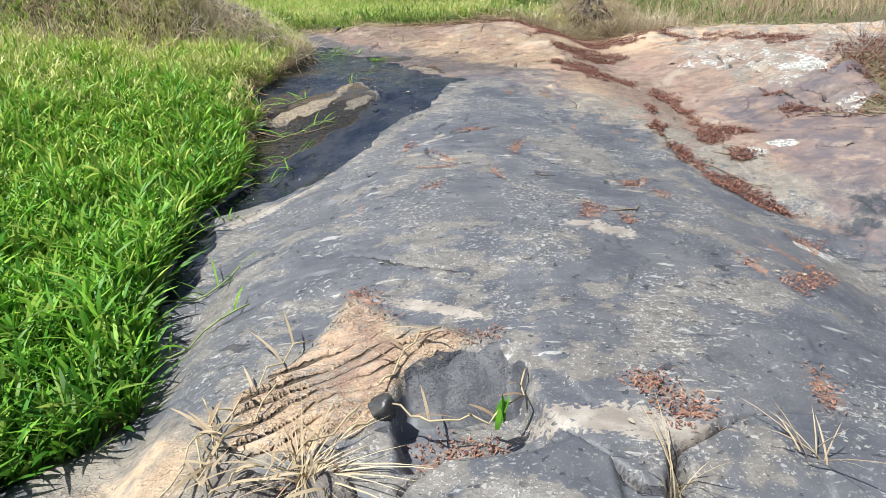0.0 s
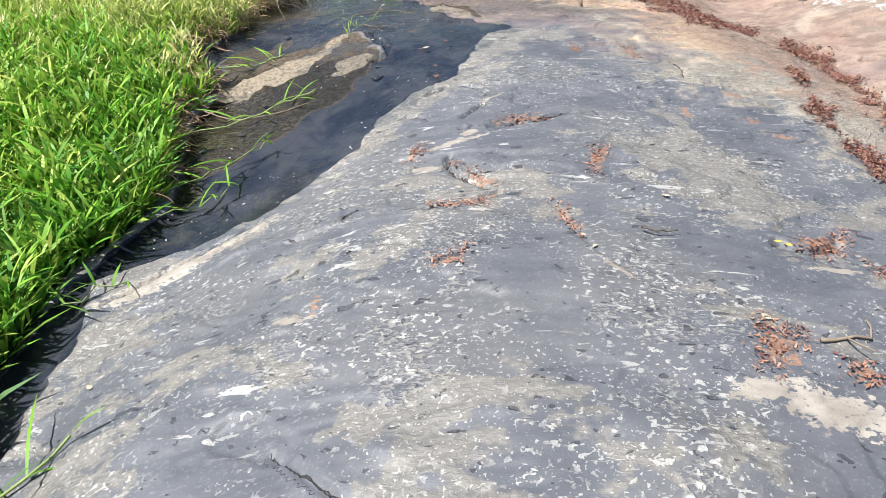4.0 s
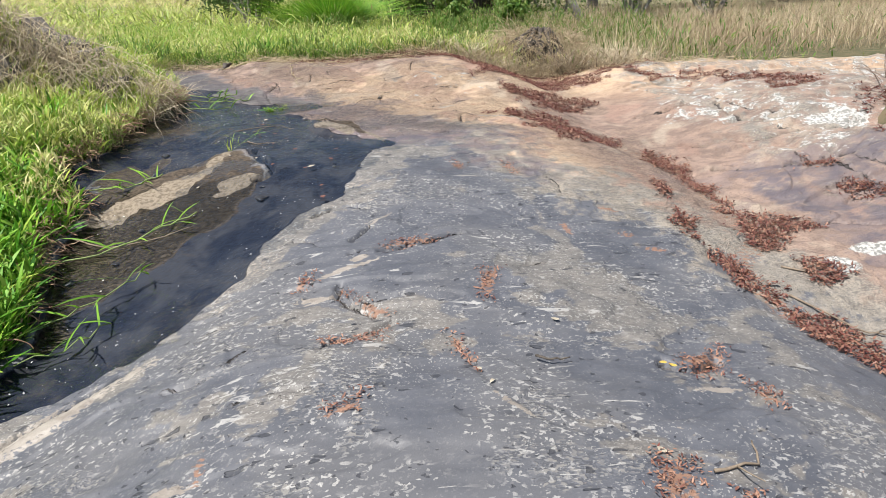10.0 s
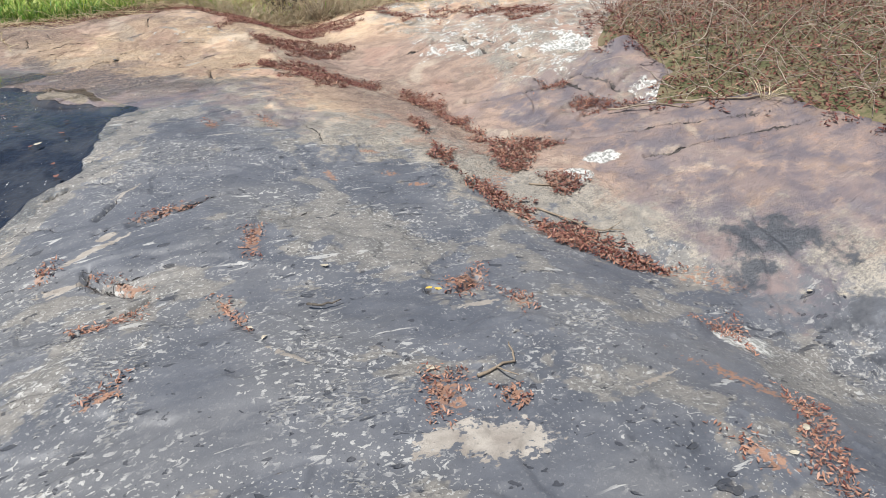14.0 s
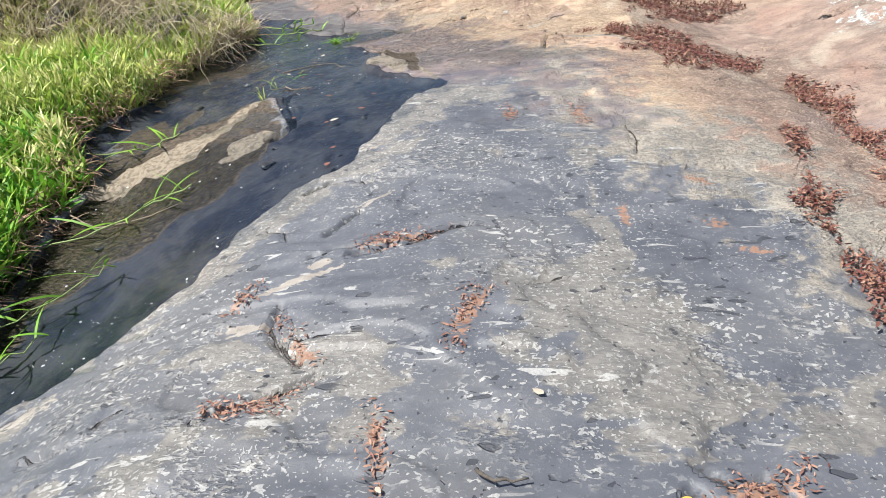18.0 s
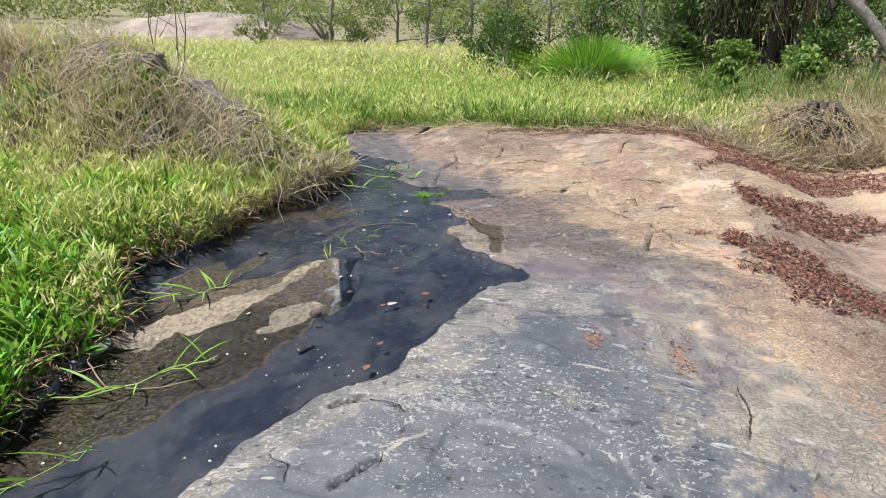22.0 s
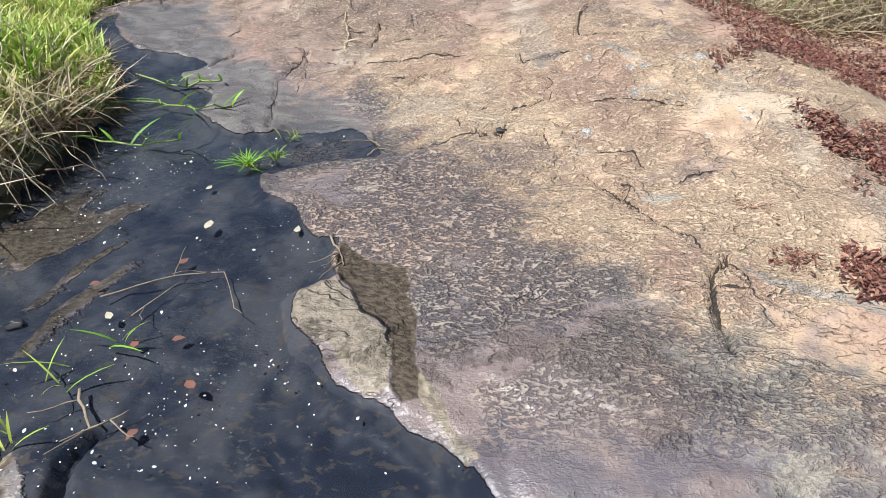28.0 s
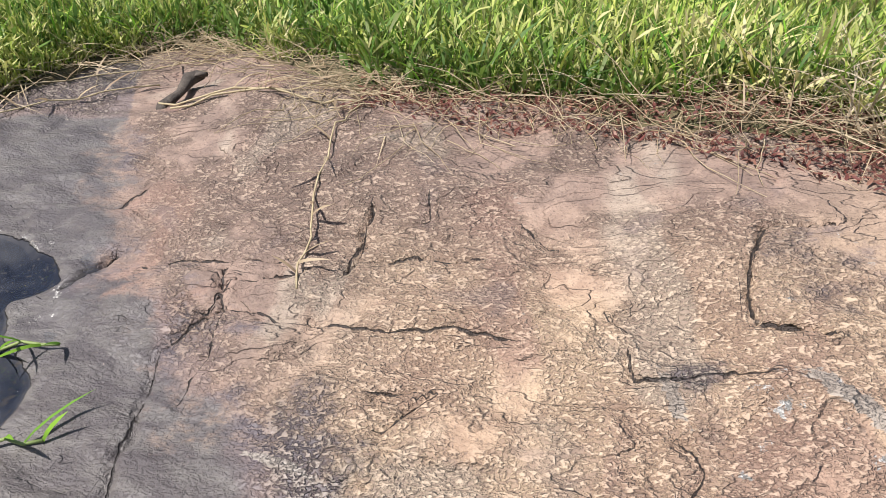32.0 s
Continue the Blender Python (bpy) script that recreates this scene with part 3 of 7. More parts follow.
# cracks and ledges: run, depth, half width
DOME_CRACKS = [
    ([(-1.0, 10.15), (-0.93, 9.99), (-1.06, 9.83), (-1.0, 9.6), (-0.93, 9.27)], 0.019, 0.013),
    ([(-0.93, 9.99), (-0.4, 9.97), (-0.08, 9.97)], 0.011, 0.011),
    ([(-0.63, 10.53), (-0.61, 10.33), (-0.62, 10.2)], 0.028, 0.016),
    ([(-1.45, 10.2), (-1.52, 10.03)], 0.033, 0.021),
    ([(0.78, 10.45), (0.59, 10.42), (0.54, 10.27), (0.54, 10.07), (0.7, 10.04)], 0.028, 0.013),
    ([(0.23, 9.97), (0.25, 9.89), (0.56, 9.91)], 0.014, 0.011),
    ([(0.45, 9.46), (0.7, 9.44), (0.97, 9.41)], 0.011, 0.011),
    ([(-0.4, 9.75), (-0.25, 9.79)], 0.014, 0.011),
    ([(-1.48, 10.64), (-1.57, 10.44)], 0.011, 0.011),
    ([(-0.1, 10.45), (0.0, 10.35)], 0.011, 0.011),
]
DOME_CRACKS_B = [
    ([(-0.97, 9.97), (-0.95, 10.08), (-0.87, 10.1), (-0.73, 10.19)], 0.012, 0.011),
    ([(-0.53, 10.26), (-0.4, 10.29), (-0.22, 10.29)], 0.014, 0.011),
    ([(-0.49, 10.42), (-0.41, 10.47), (-0.44, 10.57)], 0.012, 0.011),
    ([(0.01, 10.78), (-0.05, 10.48), (0.02, 10.08), (0.23, 9.95), (0.3, 9.63), (0.28, 9.41), (0.16, 9.17)], 0.007, 0.03),
    ([(-1.3, 10.15), (-1.06, 10.18), (-0.87, 10.19), (-0.79, 10.23)], 0.011, 0.010),
    ([(0.21, 9.4), (0.27, 9.44), (0.38, 9.51), (0.39, 9.56)], 0.012, 0.011),
    ([(0.36, 9.72), (0.4, 9.66), (0.36, 9.58)], 0.010, 0.011),
    ([(-0.92, 9.69), (-0.9, 9.83), (-0.92, 9.92)], 0.011, 0.011),
    ([(-0.36, 9.67), (-0.3, 9.72), (-0.24, 9.77)], 0.013, 0.012),
]
STREAM_SIDE_CRACKS = [
    ([(0.64, 8.8), (0.8, 8.79), (0.99, 8.86)], 0.015, 0.011),
    ([(0.58, 9.03), (0.72, 9.03), (0.74, 8.93)], 0.010, 0.011),
    ([(-0.02, 9.25), (-0.04, 9.35), (0.08, 9.45)], 0.010, 0.011),
    ([(0.08, 9.18), (0.14, 9.2), (0.19, 9.24), (0.16, 9.14)], 0.014, 0.014),
    ([(0.35, 9.19), (0.38, 9.08)], 0.012, 0.013),
    ([(-0.8, 7.52), (-0.81, 7.35), (-0.67, 7.12), (-0.6, 6.86), (-0.72, 6.76)], 0.050, 0.030),
    ([(0.52, 8.87), (0.64, 8.71), (0.78, 8.49), (0.88, 8.35), (0.95, 8.24), (1.03, 8.1), (1.3, 7.92), (1.6, 7.8)], 0.014, 0.011),
    ([(0.93, 8.32), (0.86, 8.2), (0.84, 8.08), (0.85, 7.88)], 0.03, 0.016),
    ([(0.86, 8.17), (1.05, 8.16), (1.26, 8.16)], 0.013, 0.012),
    ([(0.36, 9.29), (0.42, 9.24), (0.46, 9.25)], 0.012, 0.012),
]
STREAM_SIDE_CRACKS_B = [
    ([(-0.19, 9.13), (0.07, 9.2), (0.15, 9.19)], 0.010, 0.010),
    ([(0.82, 8.56), (0.92, 8.55)], 0.014, 0.011),
    ([(0.64, 8.71), (0.68, 8.78)], 0.018, 0.013),
    ([(0.22, 7.95), (0.26, 8.04), (0.33, 8.09)], 0.013, 0.016),
]
CREST_CRACKS = [
    ([(-0.37, 5.75), (-0.27, 5.72), (-0.23, 5.62)], 0.014, 0.013),
    ([(0.1, 5.44), (0.3, 5.5), (0.53, 5.63)], 0.030, 0.030),
    ([(-0.15, 4.6), (0.0, 4.72), (0.14, 4.8)], 0.030, 0.026),
    ([(1.15, 4.42), (1.24, 4.36), (1.36, 4.42)], 0.040, 0.040),
    ([(-1.5, 4.42), (-1.2, 4.68), (-0.98, 4.84)], 0.030, 0.020),
    ([(1.23, 6.57), (1.26, 6.4), (1.25, 6.26)], 0.014, 0.012),
    ([(-0.28, 6.08), (-0.21, 6.11), (-0.05, 6.12), (0.03, 6.07)], 0.035, 0.020),
    ([(-0.05, 5.63), (0.0, 5.72), (0.04, 5.79)], 0.035, 0.022),
    ([(-0.09, 5.14), (-0.1, 5.06), (-0.06, 4.99), (0.0, 4.93), (0.07, 4.87)], 0.030, 0.020),
    ([(0.3, 5.54), (0.51, 5.64)], 0.025, 0.018),
]
CREST_CRACKS_B = [
    ([(-0.06, 5.42), (0.03, 5.48), (0.1, 5.52)], 0.014, 0.012),
    ([(-0.42, 4.32), (-0.32, 4.32), (-0.21, 4.31)], 0.016, 0.012),
    ([(-0.51, 4.64), (-0.42, 4.72)], 0.016, 0.012),
    ([(0.75, 5.23), (0.88, 5.29)], 0.014, 0.012),
    ([(0.01, 4.97), (0.2, 5.01)], 0.013, 0.012),
    ([(-0.73, 4.56), (-0.61, 4.55)], 0.016, 0.012),
    ([(0.35, 4.66), (0.41, 4.46), (0.46, 4.24), (0.6, 4.02), (0.78, 3.93)], 0.0075, 0.018),
    ([(1.18, 4.51), (1.24, 4.47), (1.33, 4.49)], 0.030, 0.022),
]
FRONT_CRACKS = [
    ([(-0.08, 1.74), (0.2, 1.93), (0.46, 1.95), (0.68, 1.72)], 0.050, 0.028),
    ([(0.76, 1.66), (0.82, 1.86), (1.1, 2.01), (1.7, 2.07), (2.3, 1.95)], 0.050, 0.028),
    ([(-0.45, 3.4), (-0.2, 3.2), (0.1, 3.05)], 0.014, 0.014),
]
FAR_CRACKS = [
    ([(2.6, 6.9), (3.0, 6.7), (3.5, 6.62)], 0.060, 0.040),
    ([(2.5, 7.55), (3.1, 7.3), (3.8, 7.05)], 0.060, 0.040),
    ([(3.3, 6.7), (3.5, 6.4), (3.6, 6.05)], 0.050, 0.035),
    ([(3.0, 5.3), (3.5, 5.2), (4.0, 5.0)], 0.030, 0.025),
    ([(3.26, 8.27), (3.22, 7.8), (3.37, 7.32), (3.63, 7.07), (3.78, 6.87)], 0.05, 0.035),
    ([(2.57, 5.88), (2.83, 5.83), (3.11, 5.65), (3.83, 5.26)], 0.035, 0.025),
    ([(3.03, 9.3), (3.31, 8.49), (3.49, 7.73)], 0.04, 0.03),
    ([(3.16, 6.8), (3.35, 6.21), (3.49, 5.98)], 0.04, 0.03),
    ([(2.55, 8.39), (3.0, 8.33)], 0.03, 0.025),
]
CRACKS = DOME_CRACKS + DOME_CRACKS_B + STREAM_SIDE_CRACKS + STREAM_SIDE_CRACKS_B + CREST_CRACKS + CREST_CRACKS_B + FRONT_CRACKS + FAR_CRACKS


SHEETS = (-0.5, 0.05, 0.55)


def sheet_lie(x, y):
    """Which of the scaled-off sheets lies open at a place."""
    return wander(x + 0.3 * y, y * 1.5 - 0.2 * x, 1.25, 11, 3)


def leaf_lie(x, y):
    """Counts across the thin tilted leaves of rock at the broken ledge."""
    return -(x + 0.5) * 0.45 + (y - 2.4) * 0.9 + 0.05 * wander(x, y, 2.6, 26, 2) + 0.012 * wander(x, y, 9.0, 17)


HOLLOW = [(-0.11, 2.36), (0.0, 2.43), (0.25, 2.45), (0.37, 2.3), (0.36, 2.2), (0.1, 2.13), (-0.11, 2.2)]


def rock_top(x, y):
    """The rock's own surface, with ledges, cracks and small relief."""
    z = land(x, y)
    wet = water_depth(x, y)
    pool = step(-0.02, 0.08, wet)
    dry = 1 - step(-0.03, 0.06, wet)
    # low swells along the grain, then a rougher skin on the bare ochre dome
    z = z + (0.014 * wander(x, y * 1.6, 1.7, 1) + 0.006 * wander(x * 0.8 + y * 0.3, y * 2.4, 6.0, 3)) * (0.35 + 0.65 * dry)
    dome = step(8.0, 9.0, y) * step(2.0, 1.2, x)
    z = z + dome * (0.005 * wander(x, y * 1.3, 8.0, 8) + 0.018 * wander(x * 0.9, y * 1.5, 3.2, 30, 2))
    # thin sheets that have scaled off, each with a small riser
    sheet = sheet_lie(x, y)
    for level in SHEETS:
        z = z + 0.010 * (step(level, level + 0.02, sheet) - 0.5) * (0.4 + 0.6 * dry)
    # slabs and hummocks on the far flank
    east = step(2.5, 3.1, x) * step(5.2, 6.2, y)
    slabs = wander(x * 0.8 - 0.3 * y, y * 1.3, 1.1, 14)
    for level in (-0.4, 0.0, 0.4):
        z = z + east * 0.035 * (step(level, level + 0.05, slabs) - 0.5)
    z = z + east * 0.03 * wander(x, y, 2.2, 15)
    # the bed of the stream
    z = z - 0.045 * pool + (0.010 * wander(x * 0.8, y * 1.2, 4.0, 7) + 0.010 * wander(x, y, 11.0, 6)) * step(0.0, 0.1, wet)
    bar = inside(x, y, BAR)
    z = z + 0.050 * step(-0.14, 0.08, bar + 0.05 * wander(x, y, 6.0, 24)) * (0.8 + 0.2 * wander(x, y, 4.0, 4))
    z = z + 0.035 * step(-0.12, 0.02, inside(x, y, SAND_SPIT) + 0.02 * wander(x, y, 9.0, 50))
    for run, deep, half in CRACKS:
        near = (x > min(p[0] for p in run) - 0.2) & (x < max(p[0] for p in run) + 0.2) & (y > min(p[1] for p in run) - 0.2) & (y < max(p[1] for p in run) + 0.2)
        if near.any():
            d, _ = to_line(x[near] + 0.012 * wander(x[near], y[near], 14.0, 9), y[near] + 0.012 * wander(x[near], y[near], 14.0, 10), run)
            z[near] -= deep * (1 - step(half * 0.3, half, d))
    # a shallow oval basin in the crest
    basin = inside(x, y, [(1.18, 4.5), (1.22, 4.66), (1.34, 4.7), (1.46, 4.66), (1.37, 4.52), (1.28, 4.47)])
    z = z - 0.022 * step(-0.015, 0.03, basin + 0.012 * wander(x, y, 9.0, 53))
    # gully bottom
    d, _ = to_line(x, y, GULLY_RUN)
    z = z - 0.03 * (1 - step(0.03, 0.22, d))
    # the broken ledge at the start: a hollow, with a riser on its far side
    z = z - 0.14 * step(2.47, 2.14, y - 0.12 * x + 0.01 * wander(x, y, 9.0, 18)) * step(-0.17, -0.1, x - 0.1 * (2.2 - y) + 0.05 * wander(x, y, 5.0, 19)) * step(0.40, 0.30, x + 0.5 * (2.3 - y) * (y < 2.3) * -0.4 + 0.05 * wander(x, y, 5.0, 20)) * step(1.78, 1.95, y)
    # thin tilted leaves of rock beside it
    leaves = inside(x, y, LAYERS)
    across = leaf_lie(x, y)
    z = z + step(-0.03, 0.08, leaves) * (0.5 + 0.5 * wander(x, y, 3.0, 27, 2)) * (0.055 * (0.8 - np.mod(across, 0.085) / 0.085) + 0.014 * (1 - np.mod(across * 1.9 + 0.02, 0.09) / 0.09))
    slab = inside(x, y, [(-0.1, 1.3), (-0.08, 1.72), (0.2, 1.92), (0.46, 1.94), (0.6, 1.78), (0.62, 1.3)])
    z = z + 0.06 * step(-0.01, 0.03, slab)
    slab = inside(x, y, [(0.76, 1.3), (0.8, 1.82), (1.1, 2.0), (1.7, 2.06), (2.4, 1.9), (2.4, 1.3)])
    z = z + 0.06 * step(-0.01, 0.04, slab)
    return z


def grown(lo, hi, fine, far_lo, far_hi, rate=1.22):
    """Grid lines: fine between lo and hi, ever wider beyond."""
    mid = list(np.arange(lo, hi + fine / 2, fine))
    left, right, w = [], [], fine
    v = lo
    while v > far_lo:
        w *= rate
        v -= w
        left.append(max(v, far_lo))
    v, w = mid[-1], fine
    while v < far_hi:
        w *= rate
        v += w
        right.append(min(v, far_hi))
    return np.array(left[::-1] + mid + right)


def grid_mesh(name, xs, ys, height, keep=None):
    """A sheet over the grid lines; keep picks the faces by a mask on the grid points."""
    gx, gy = np.meshgrid(xs, ys)
    gz = height(gx, gy)
    n, m = gx.shape
    idx = np.arange(n * m).reshape(n, m)
    quads = np.stack([idx[:-1, :-1], idx[:-1, 1:], idx[1:, 1:], idx[1:, :-1]], -1).reshape(-1, 4)
    co = np.stack([gx, gy, gz], -1).reshape(-1, 3)
    if keep is not None:
        k = keep(gx, gy).reshape(-1)
        quads = quads[k[quads].any(1)]
        used = np.unique(quads)
        renew = np.full(n * m, -1)
        renew[used] = np.arange(len(used))
        quads, co = renew[quads], co[used]
    me = array_mesh(name, co, quads)
    return me, co


def array_mesh(name, co, faces):
    """A mesh from arrays: faces all of one size, smooth."""
    me = bpy.data.meshes.new(name)
    k = faces.shape[1]
    me.vertices.add(len(co))
    me.vertices.foreach_set("co", np.asarray(co, np.float32).ravel())
    me.loops.add(faces.size)
    me.loops.foreach_set("vertex_index", faces.astype(np.int32).ravel())
    me.polygons.add(len(faces))
    me.polygons.foreach_set("loop_start", np.arange(0, faces.size, k, dtype=np.int32))
    me.polygons.foreach_set("use_smooth", np.ones(len(faces), bool))
    me.update(calc_edges=True)
    return me


def colour_layer(me, name, r, g, b):
    layer = me.attributes.new(name, "FLOAT_COLOR", "POINT")
    v = np.stack([r, g, b, np.ones_like(r)], -1).astype(np.float32)
    layer.data.foreach_set("color", np.clip(v, 0, 1).ravel())


def soft_spot(x, y, cx, cy, rx, ry, turn=0.0):
    """A soft-edged oval, 1 in its middle."""
    c, s = math.cos(radians(turn)), math.sin(radians(turn))
    u, v = ((x - cx) * c + (y - cy) * s) / rx, (-(x - cx) * s + (y - cy) * c) / ry
    return np.clip(1.25 - np.hypot(u, v), 0, 1)


# ---- the rock, the ground and the stream ----
MOUND = [(-2.5, 8.9), (-3.1, 8.8), (-3.9, 9.0), (-5.0, 8.8)]


def rock_height(x, y):
    b = bare_rock(x, y)
    return rock_top(x, y) - 0.25 * step(0.02, -0.35, b)


def ground_height(x, y):
    b = bare_rock(x, y)
    g = land(x, y) + 0.03 * wander(x, y, 0.9, 21) + 0.02 * step(0, -0.3, b) - 0.35 * step(0.0, 0.25, b) - 0.012
    d, _ = to_line(x, y, MOUND)
    g = g + (0.34 + 0.5 * step(-2.5, -3.6, x)) * (1 - step(0.1, 0.85, d + 0.12 * wander(x, y, 1.6, 22)))
    reach = np.hypot(x, y - 10)
    hill = step(60, 200, reach)
    return g + hill * (2 + 6 * step(0, -120, x))


FINE = 0.0115
me, co = grid_mesh("rock_outcrop", grown(-2.1, 3.2, FINE, -3.2, 8.6, 1.06), grown(1.6, 11.3, FINE, -3.2, 13.0, 1.06), rock_height, lambda x, y: bare_rock(x, y) > -0.3)
x, y = co[:, 0], co[:, 1]
d, side = to_line(x, y, OCHRE_EDGE)
ochre = 0.5 + np.clip(side * d / 1.8, -0.5, 0.5)
leaves = inside(x, y, LAYERS)
ochre = np.maximum(ochre, 0.95 * step(7.4, 8.3, y + 0.2 * wander(x, y, 1.5, 54)) * step(2.2, 1.7, x))
ochre = ochre - 0.27 * step(2.6, 3.1, x) * step(5.4, 6.2, y)
ochre = np.maximum(ochre, 0.9 * step(-0.10, 0.12, leaves + 0.06 * wander(x, y, 3.0, 25)))
ochre = np.maximum(ochre, 0.75 * soft_spot(x, y, -1.1, 2.0, 0.7, 0.45))


def spots(rows, strength=1.0):
    """Soft ovals laid over one another: x, y, half length, half width, turn."""
    total = np.zeros_like(x)
    for row in rows:
        total = np.maximum(total, soft_spot(x, y, *row))
    return strength * total


pale = spots(((0.97, 3.52, 0.2, 0.1, -12), (0.8, 3.57, 0.12, 0.05, 20), (1.6, 3.61, 0.16, 0.02, 12), (0.52, 4.1, 0.12, 0.02, -55), (-0.01, 5.38, 0.06, 0.025, 25), (-0.22, 5.06, 0.08, 0.02, 5), (0.07, 5.84, 0.05, 0.014, 55), (-1.22, 4.6, 0.5, 0.08, 36), (0.7, 1.99, 0.42, 0.09, -12), (-0.57, 3.97, 0.07, 0.03, 0),
              (-0.05, 5.3, 0.2, 0.02, 25), (0.68, 6.5, 0.13, 0.015, -8), (1.27, 4.22, 0.13, 0.02, 5)))
pale = np.maximum(pale, spots(((1.2, 8.15, 0.35, 0.04, -25), (0.72, 9.84, 0.17, 0.03, -40), (-0.35, 8.73, 0.09, 0.04, 0), (-0.6, 9.56, 0.15, 0.018, -12), (0.05, 2.74, 0.3, 0.05, -20), (0.8, 6.95, 0.12, 0.02, -10),
                               (0.78, 8.7, 0.10, 0.04, 0), (-0.16, 5.05, 0.12, 0.014, 20), (0.33, 9.85, 0.03, 0.1, 20), (0.1, 5.9, 0.12, 0.012, 40))))
far_rock = step(2.5, 3.2, x) * step(5.8, 6.6, y)
pale = np.maximum(pale, 0.4 * step(-0.02, 0.08, leaves))
shore = -inside(x, y, WATER_OUTLINE)
pale = np.maximum(pale, 0.30 * step(0.42, 0.05, shore + 0.08 * wander(x, y, 3.0, 42)) * step(4.9, 5.4, y) * step(7.6, 7.2, y))
lichen = 0.42 * far_rock * step(6.2, 6.9, y)
slab = [(0.55, 10.1), (0.54, 10.36), (0.62, 10.44), (1.08, 10.5), (1.4, 10.3), (1.05, 10.1)]
lichen = np.maximum(lichen, 0.3 * step(-0.02, 0.04, inside(x, y, slab)))
lichen = np.maximum(lichen, 0.40 * step(0.25, 0.5, x) * step(8.7, 9.3, y) * step(10.1, 9.8, y) * step(1.7, 1.2, x))
for outline, much in (([(2.75, 8.59), (3.46, 8.8), (3.74, 7.87), (4.05, 7.4), (3.75, 6.95), (3.43, 7.33), (3.0, 7.76), (2.66, 7.95)], 0.5), ([(3.46, 6.12), (3.6, 6.37), (3.98, 6.2), (3.95, 5.99), (3.72, 5.88)], 0.62),
                      ([(4.4, 8.5), (4.7, 9.66), (6.42, 10.5), (8.2, 10.6), (7.6, 9.7), (5.5, 8.6)], 0.5), ([(3.45, 7.3), (3.75, 6.95), (4.0, 7.3), (3.8, 7.5)], 0.72)):
    lichen = np.maximum(lichen, much * step(-0.12, 0.1, inside(x, y, outline) + 0.1 * wander(x, y, 2.5, 47)))
lichen = np.maximum(lichen, spots(((2.53, 5.34, 0.16, 0.12, 0),), 0.9))
lichen = np.maximum(lichen, 0.36 * step(0.22, 0.05, -inside(x, y, WATER_OUTLINE)) * step(9.2, 9.4, y))
lichen = np.maximum(lichen, spots(((2.3, 3.85, 0.22, 0.13, 0), (2.8, 5.45, 0.2, 0.1, 0)), 0.85))
inner = inside(x, y, BAR)
wet = step(-0.02, 0.03, water_depth(x, y))
BAR_CREST = [(-1.81, 6.46), (-1.6, 6.69), (-1.38, 6.84), (-1.16, 7.0), (-1.06, 7.25), (-0.99, 7.48), (-0.94, 7.43), (-0.97, 7.09), (-1.12, 6.84), (-1.14, 6.68), (-1.3, 6.57), (-1.54, 6.48), (-1.74, 6.41)]
BAR_FOOT = [(-1.02, 6.56), (-0.9, 6.77), (-0.74, 6.85), (-0.6, 6.84), (-0.7, 6.73), (-0.81, 6.65), (-0.93, 6.55)]
SAND_TAIL = [(-0.01, 7.8), (0.05, 7.72), (0.12, 7.58), (0.2, 7.49), (0.16, 7.47), (0.07, 7.58), (0.0, 7.69)]
MUD_TONGUE = [(-0.35, 8.34), (-0.24, 8.28), (-0.1, 8.21), (-0.01, 7.98), (0.0, 7.77), (0.07, 7.66), (-0.04, 7.58), (-0.06, 7.69), (-0.11, 7.88), (-0.24, 8.02), (-0.33, 8.16)]
strip = np.zeros_like(x)
for outline, rough in ((BAR_CREST, 0.05), (BAR_FOOT, 0.04), (SAND_SPIT, 0.025), (SAND_TAIL, 0.02)):
    strip = np.maximum(strip, step(-0.02, 0.025, inside(x, y, outline) + rough * wander(x, y, 7.0, 33)))
sand = strip
d, side = to_line(x, y, [(-1.75, 4.6), (-1.6, 5.0), (-1.47, 5.38), (-1.29, 5.71), (-1.02, 5.91), (-0.86, 6.15), (-0.8, 6.32), (-0.66, 6.54), (-0.6, 6.9), (-0.85, 7.5)])
shallow = step(-0.05, 0.10, side * d + 0.07 * wander(x, y, 4.0, 43)) * step(7.3, 6.6, y)
mud = np.maximum(0.64 * step(-0.05, 0.10, inner + 0.05 * wander(x, y, 5.0, 45)), shallow * step(0.0, 0.06, water_depth(x, y)))
mud = np.maximum(mud, 0.64 * step(-0.02, 0.03, inside(x, y, MUD_TONGUE) + 0.02 * wander(x, y, 8.0, 46)))
slit = inside(x, y, [(-0.93, 9.2), (-0.75, 9.28), (-0.52, 9.33), (-0.36, 9.17), (-0.35, 9.06), (-0.66, 8.97), (-0.8, 9.0)])
mud = np.maximum(mud, spots(((-0.46, 9.14, 0.12, 0.08, 0),), 0.50))
wet = wet * (1 - np.maximum(strip, 0.75 * step(-0.03, 0.06, inner))) * (1 - 0.85 * shallow) * (1 - 0.48 * step(-0.08, 0.12, slit + 0.05 * wander(x, y, 6.0, 52)))
west = step(-1.1, -1.35, x + 0.25 * (7.4 - y)) * step(6.6, 7.0, y) * step(9.2, 8.4, y)
streaky = west * step(-0.25, 0.5, wander(x * 1.6 - y * 0.9, (x + y) * 0.35, 4.0, 37))
wet = wet * (1 - 0.75 * streaky)
mud = np.maximum(mud, 0.64 * streaky)
stain_and_hollow = np.maximum(spots(((2.95, 4.3, 0.5, 0.5, 20),), 0.72), spots(((3.0, 3.7, 0.7, 0.5, 0),), 0.5))
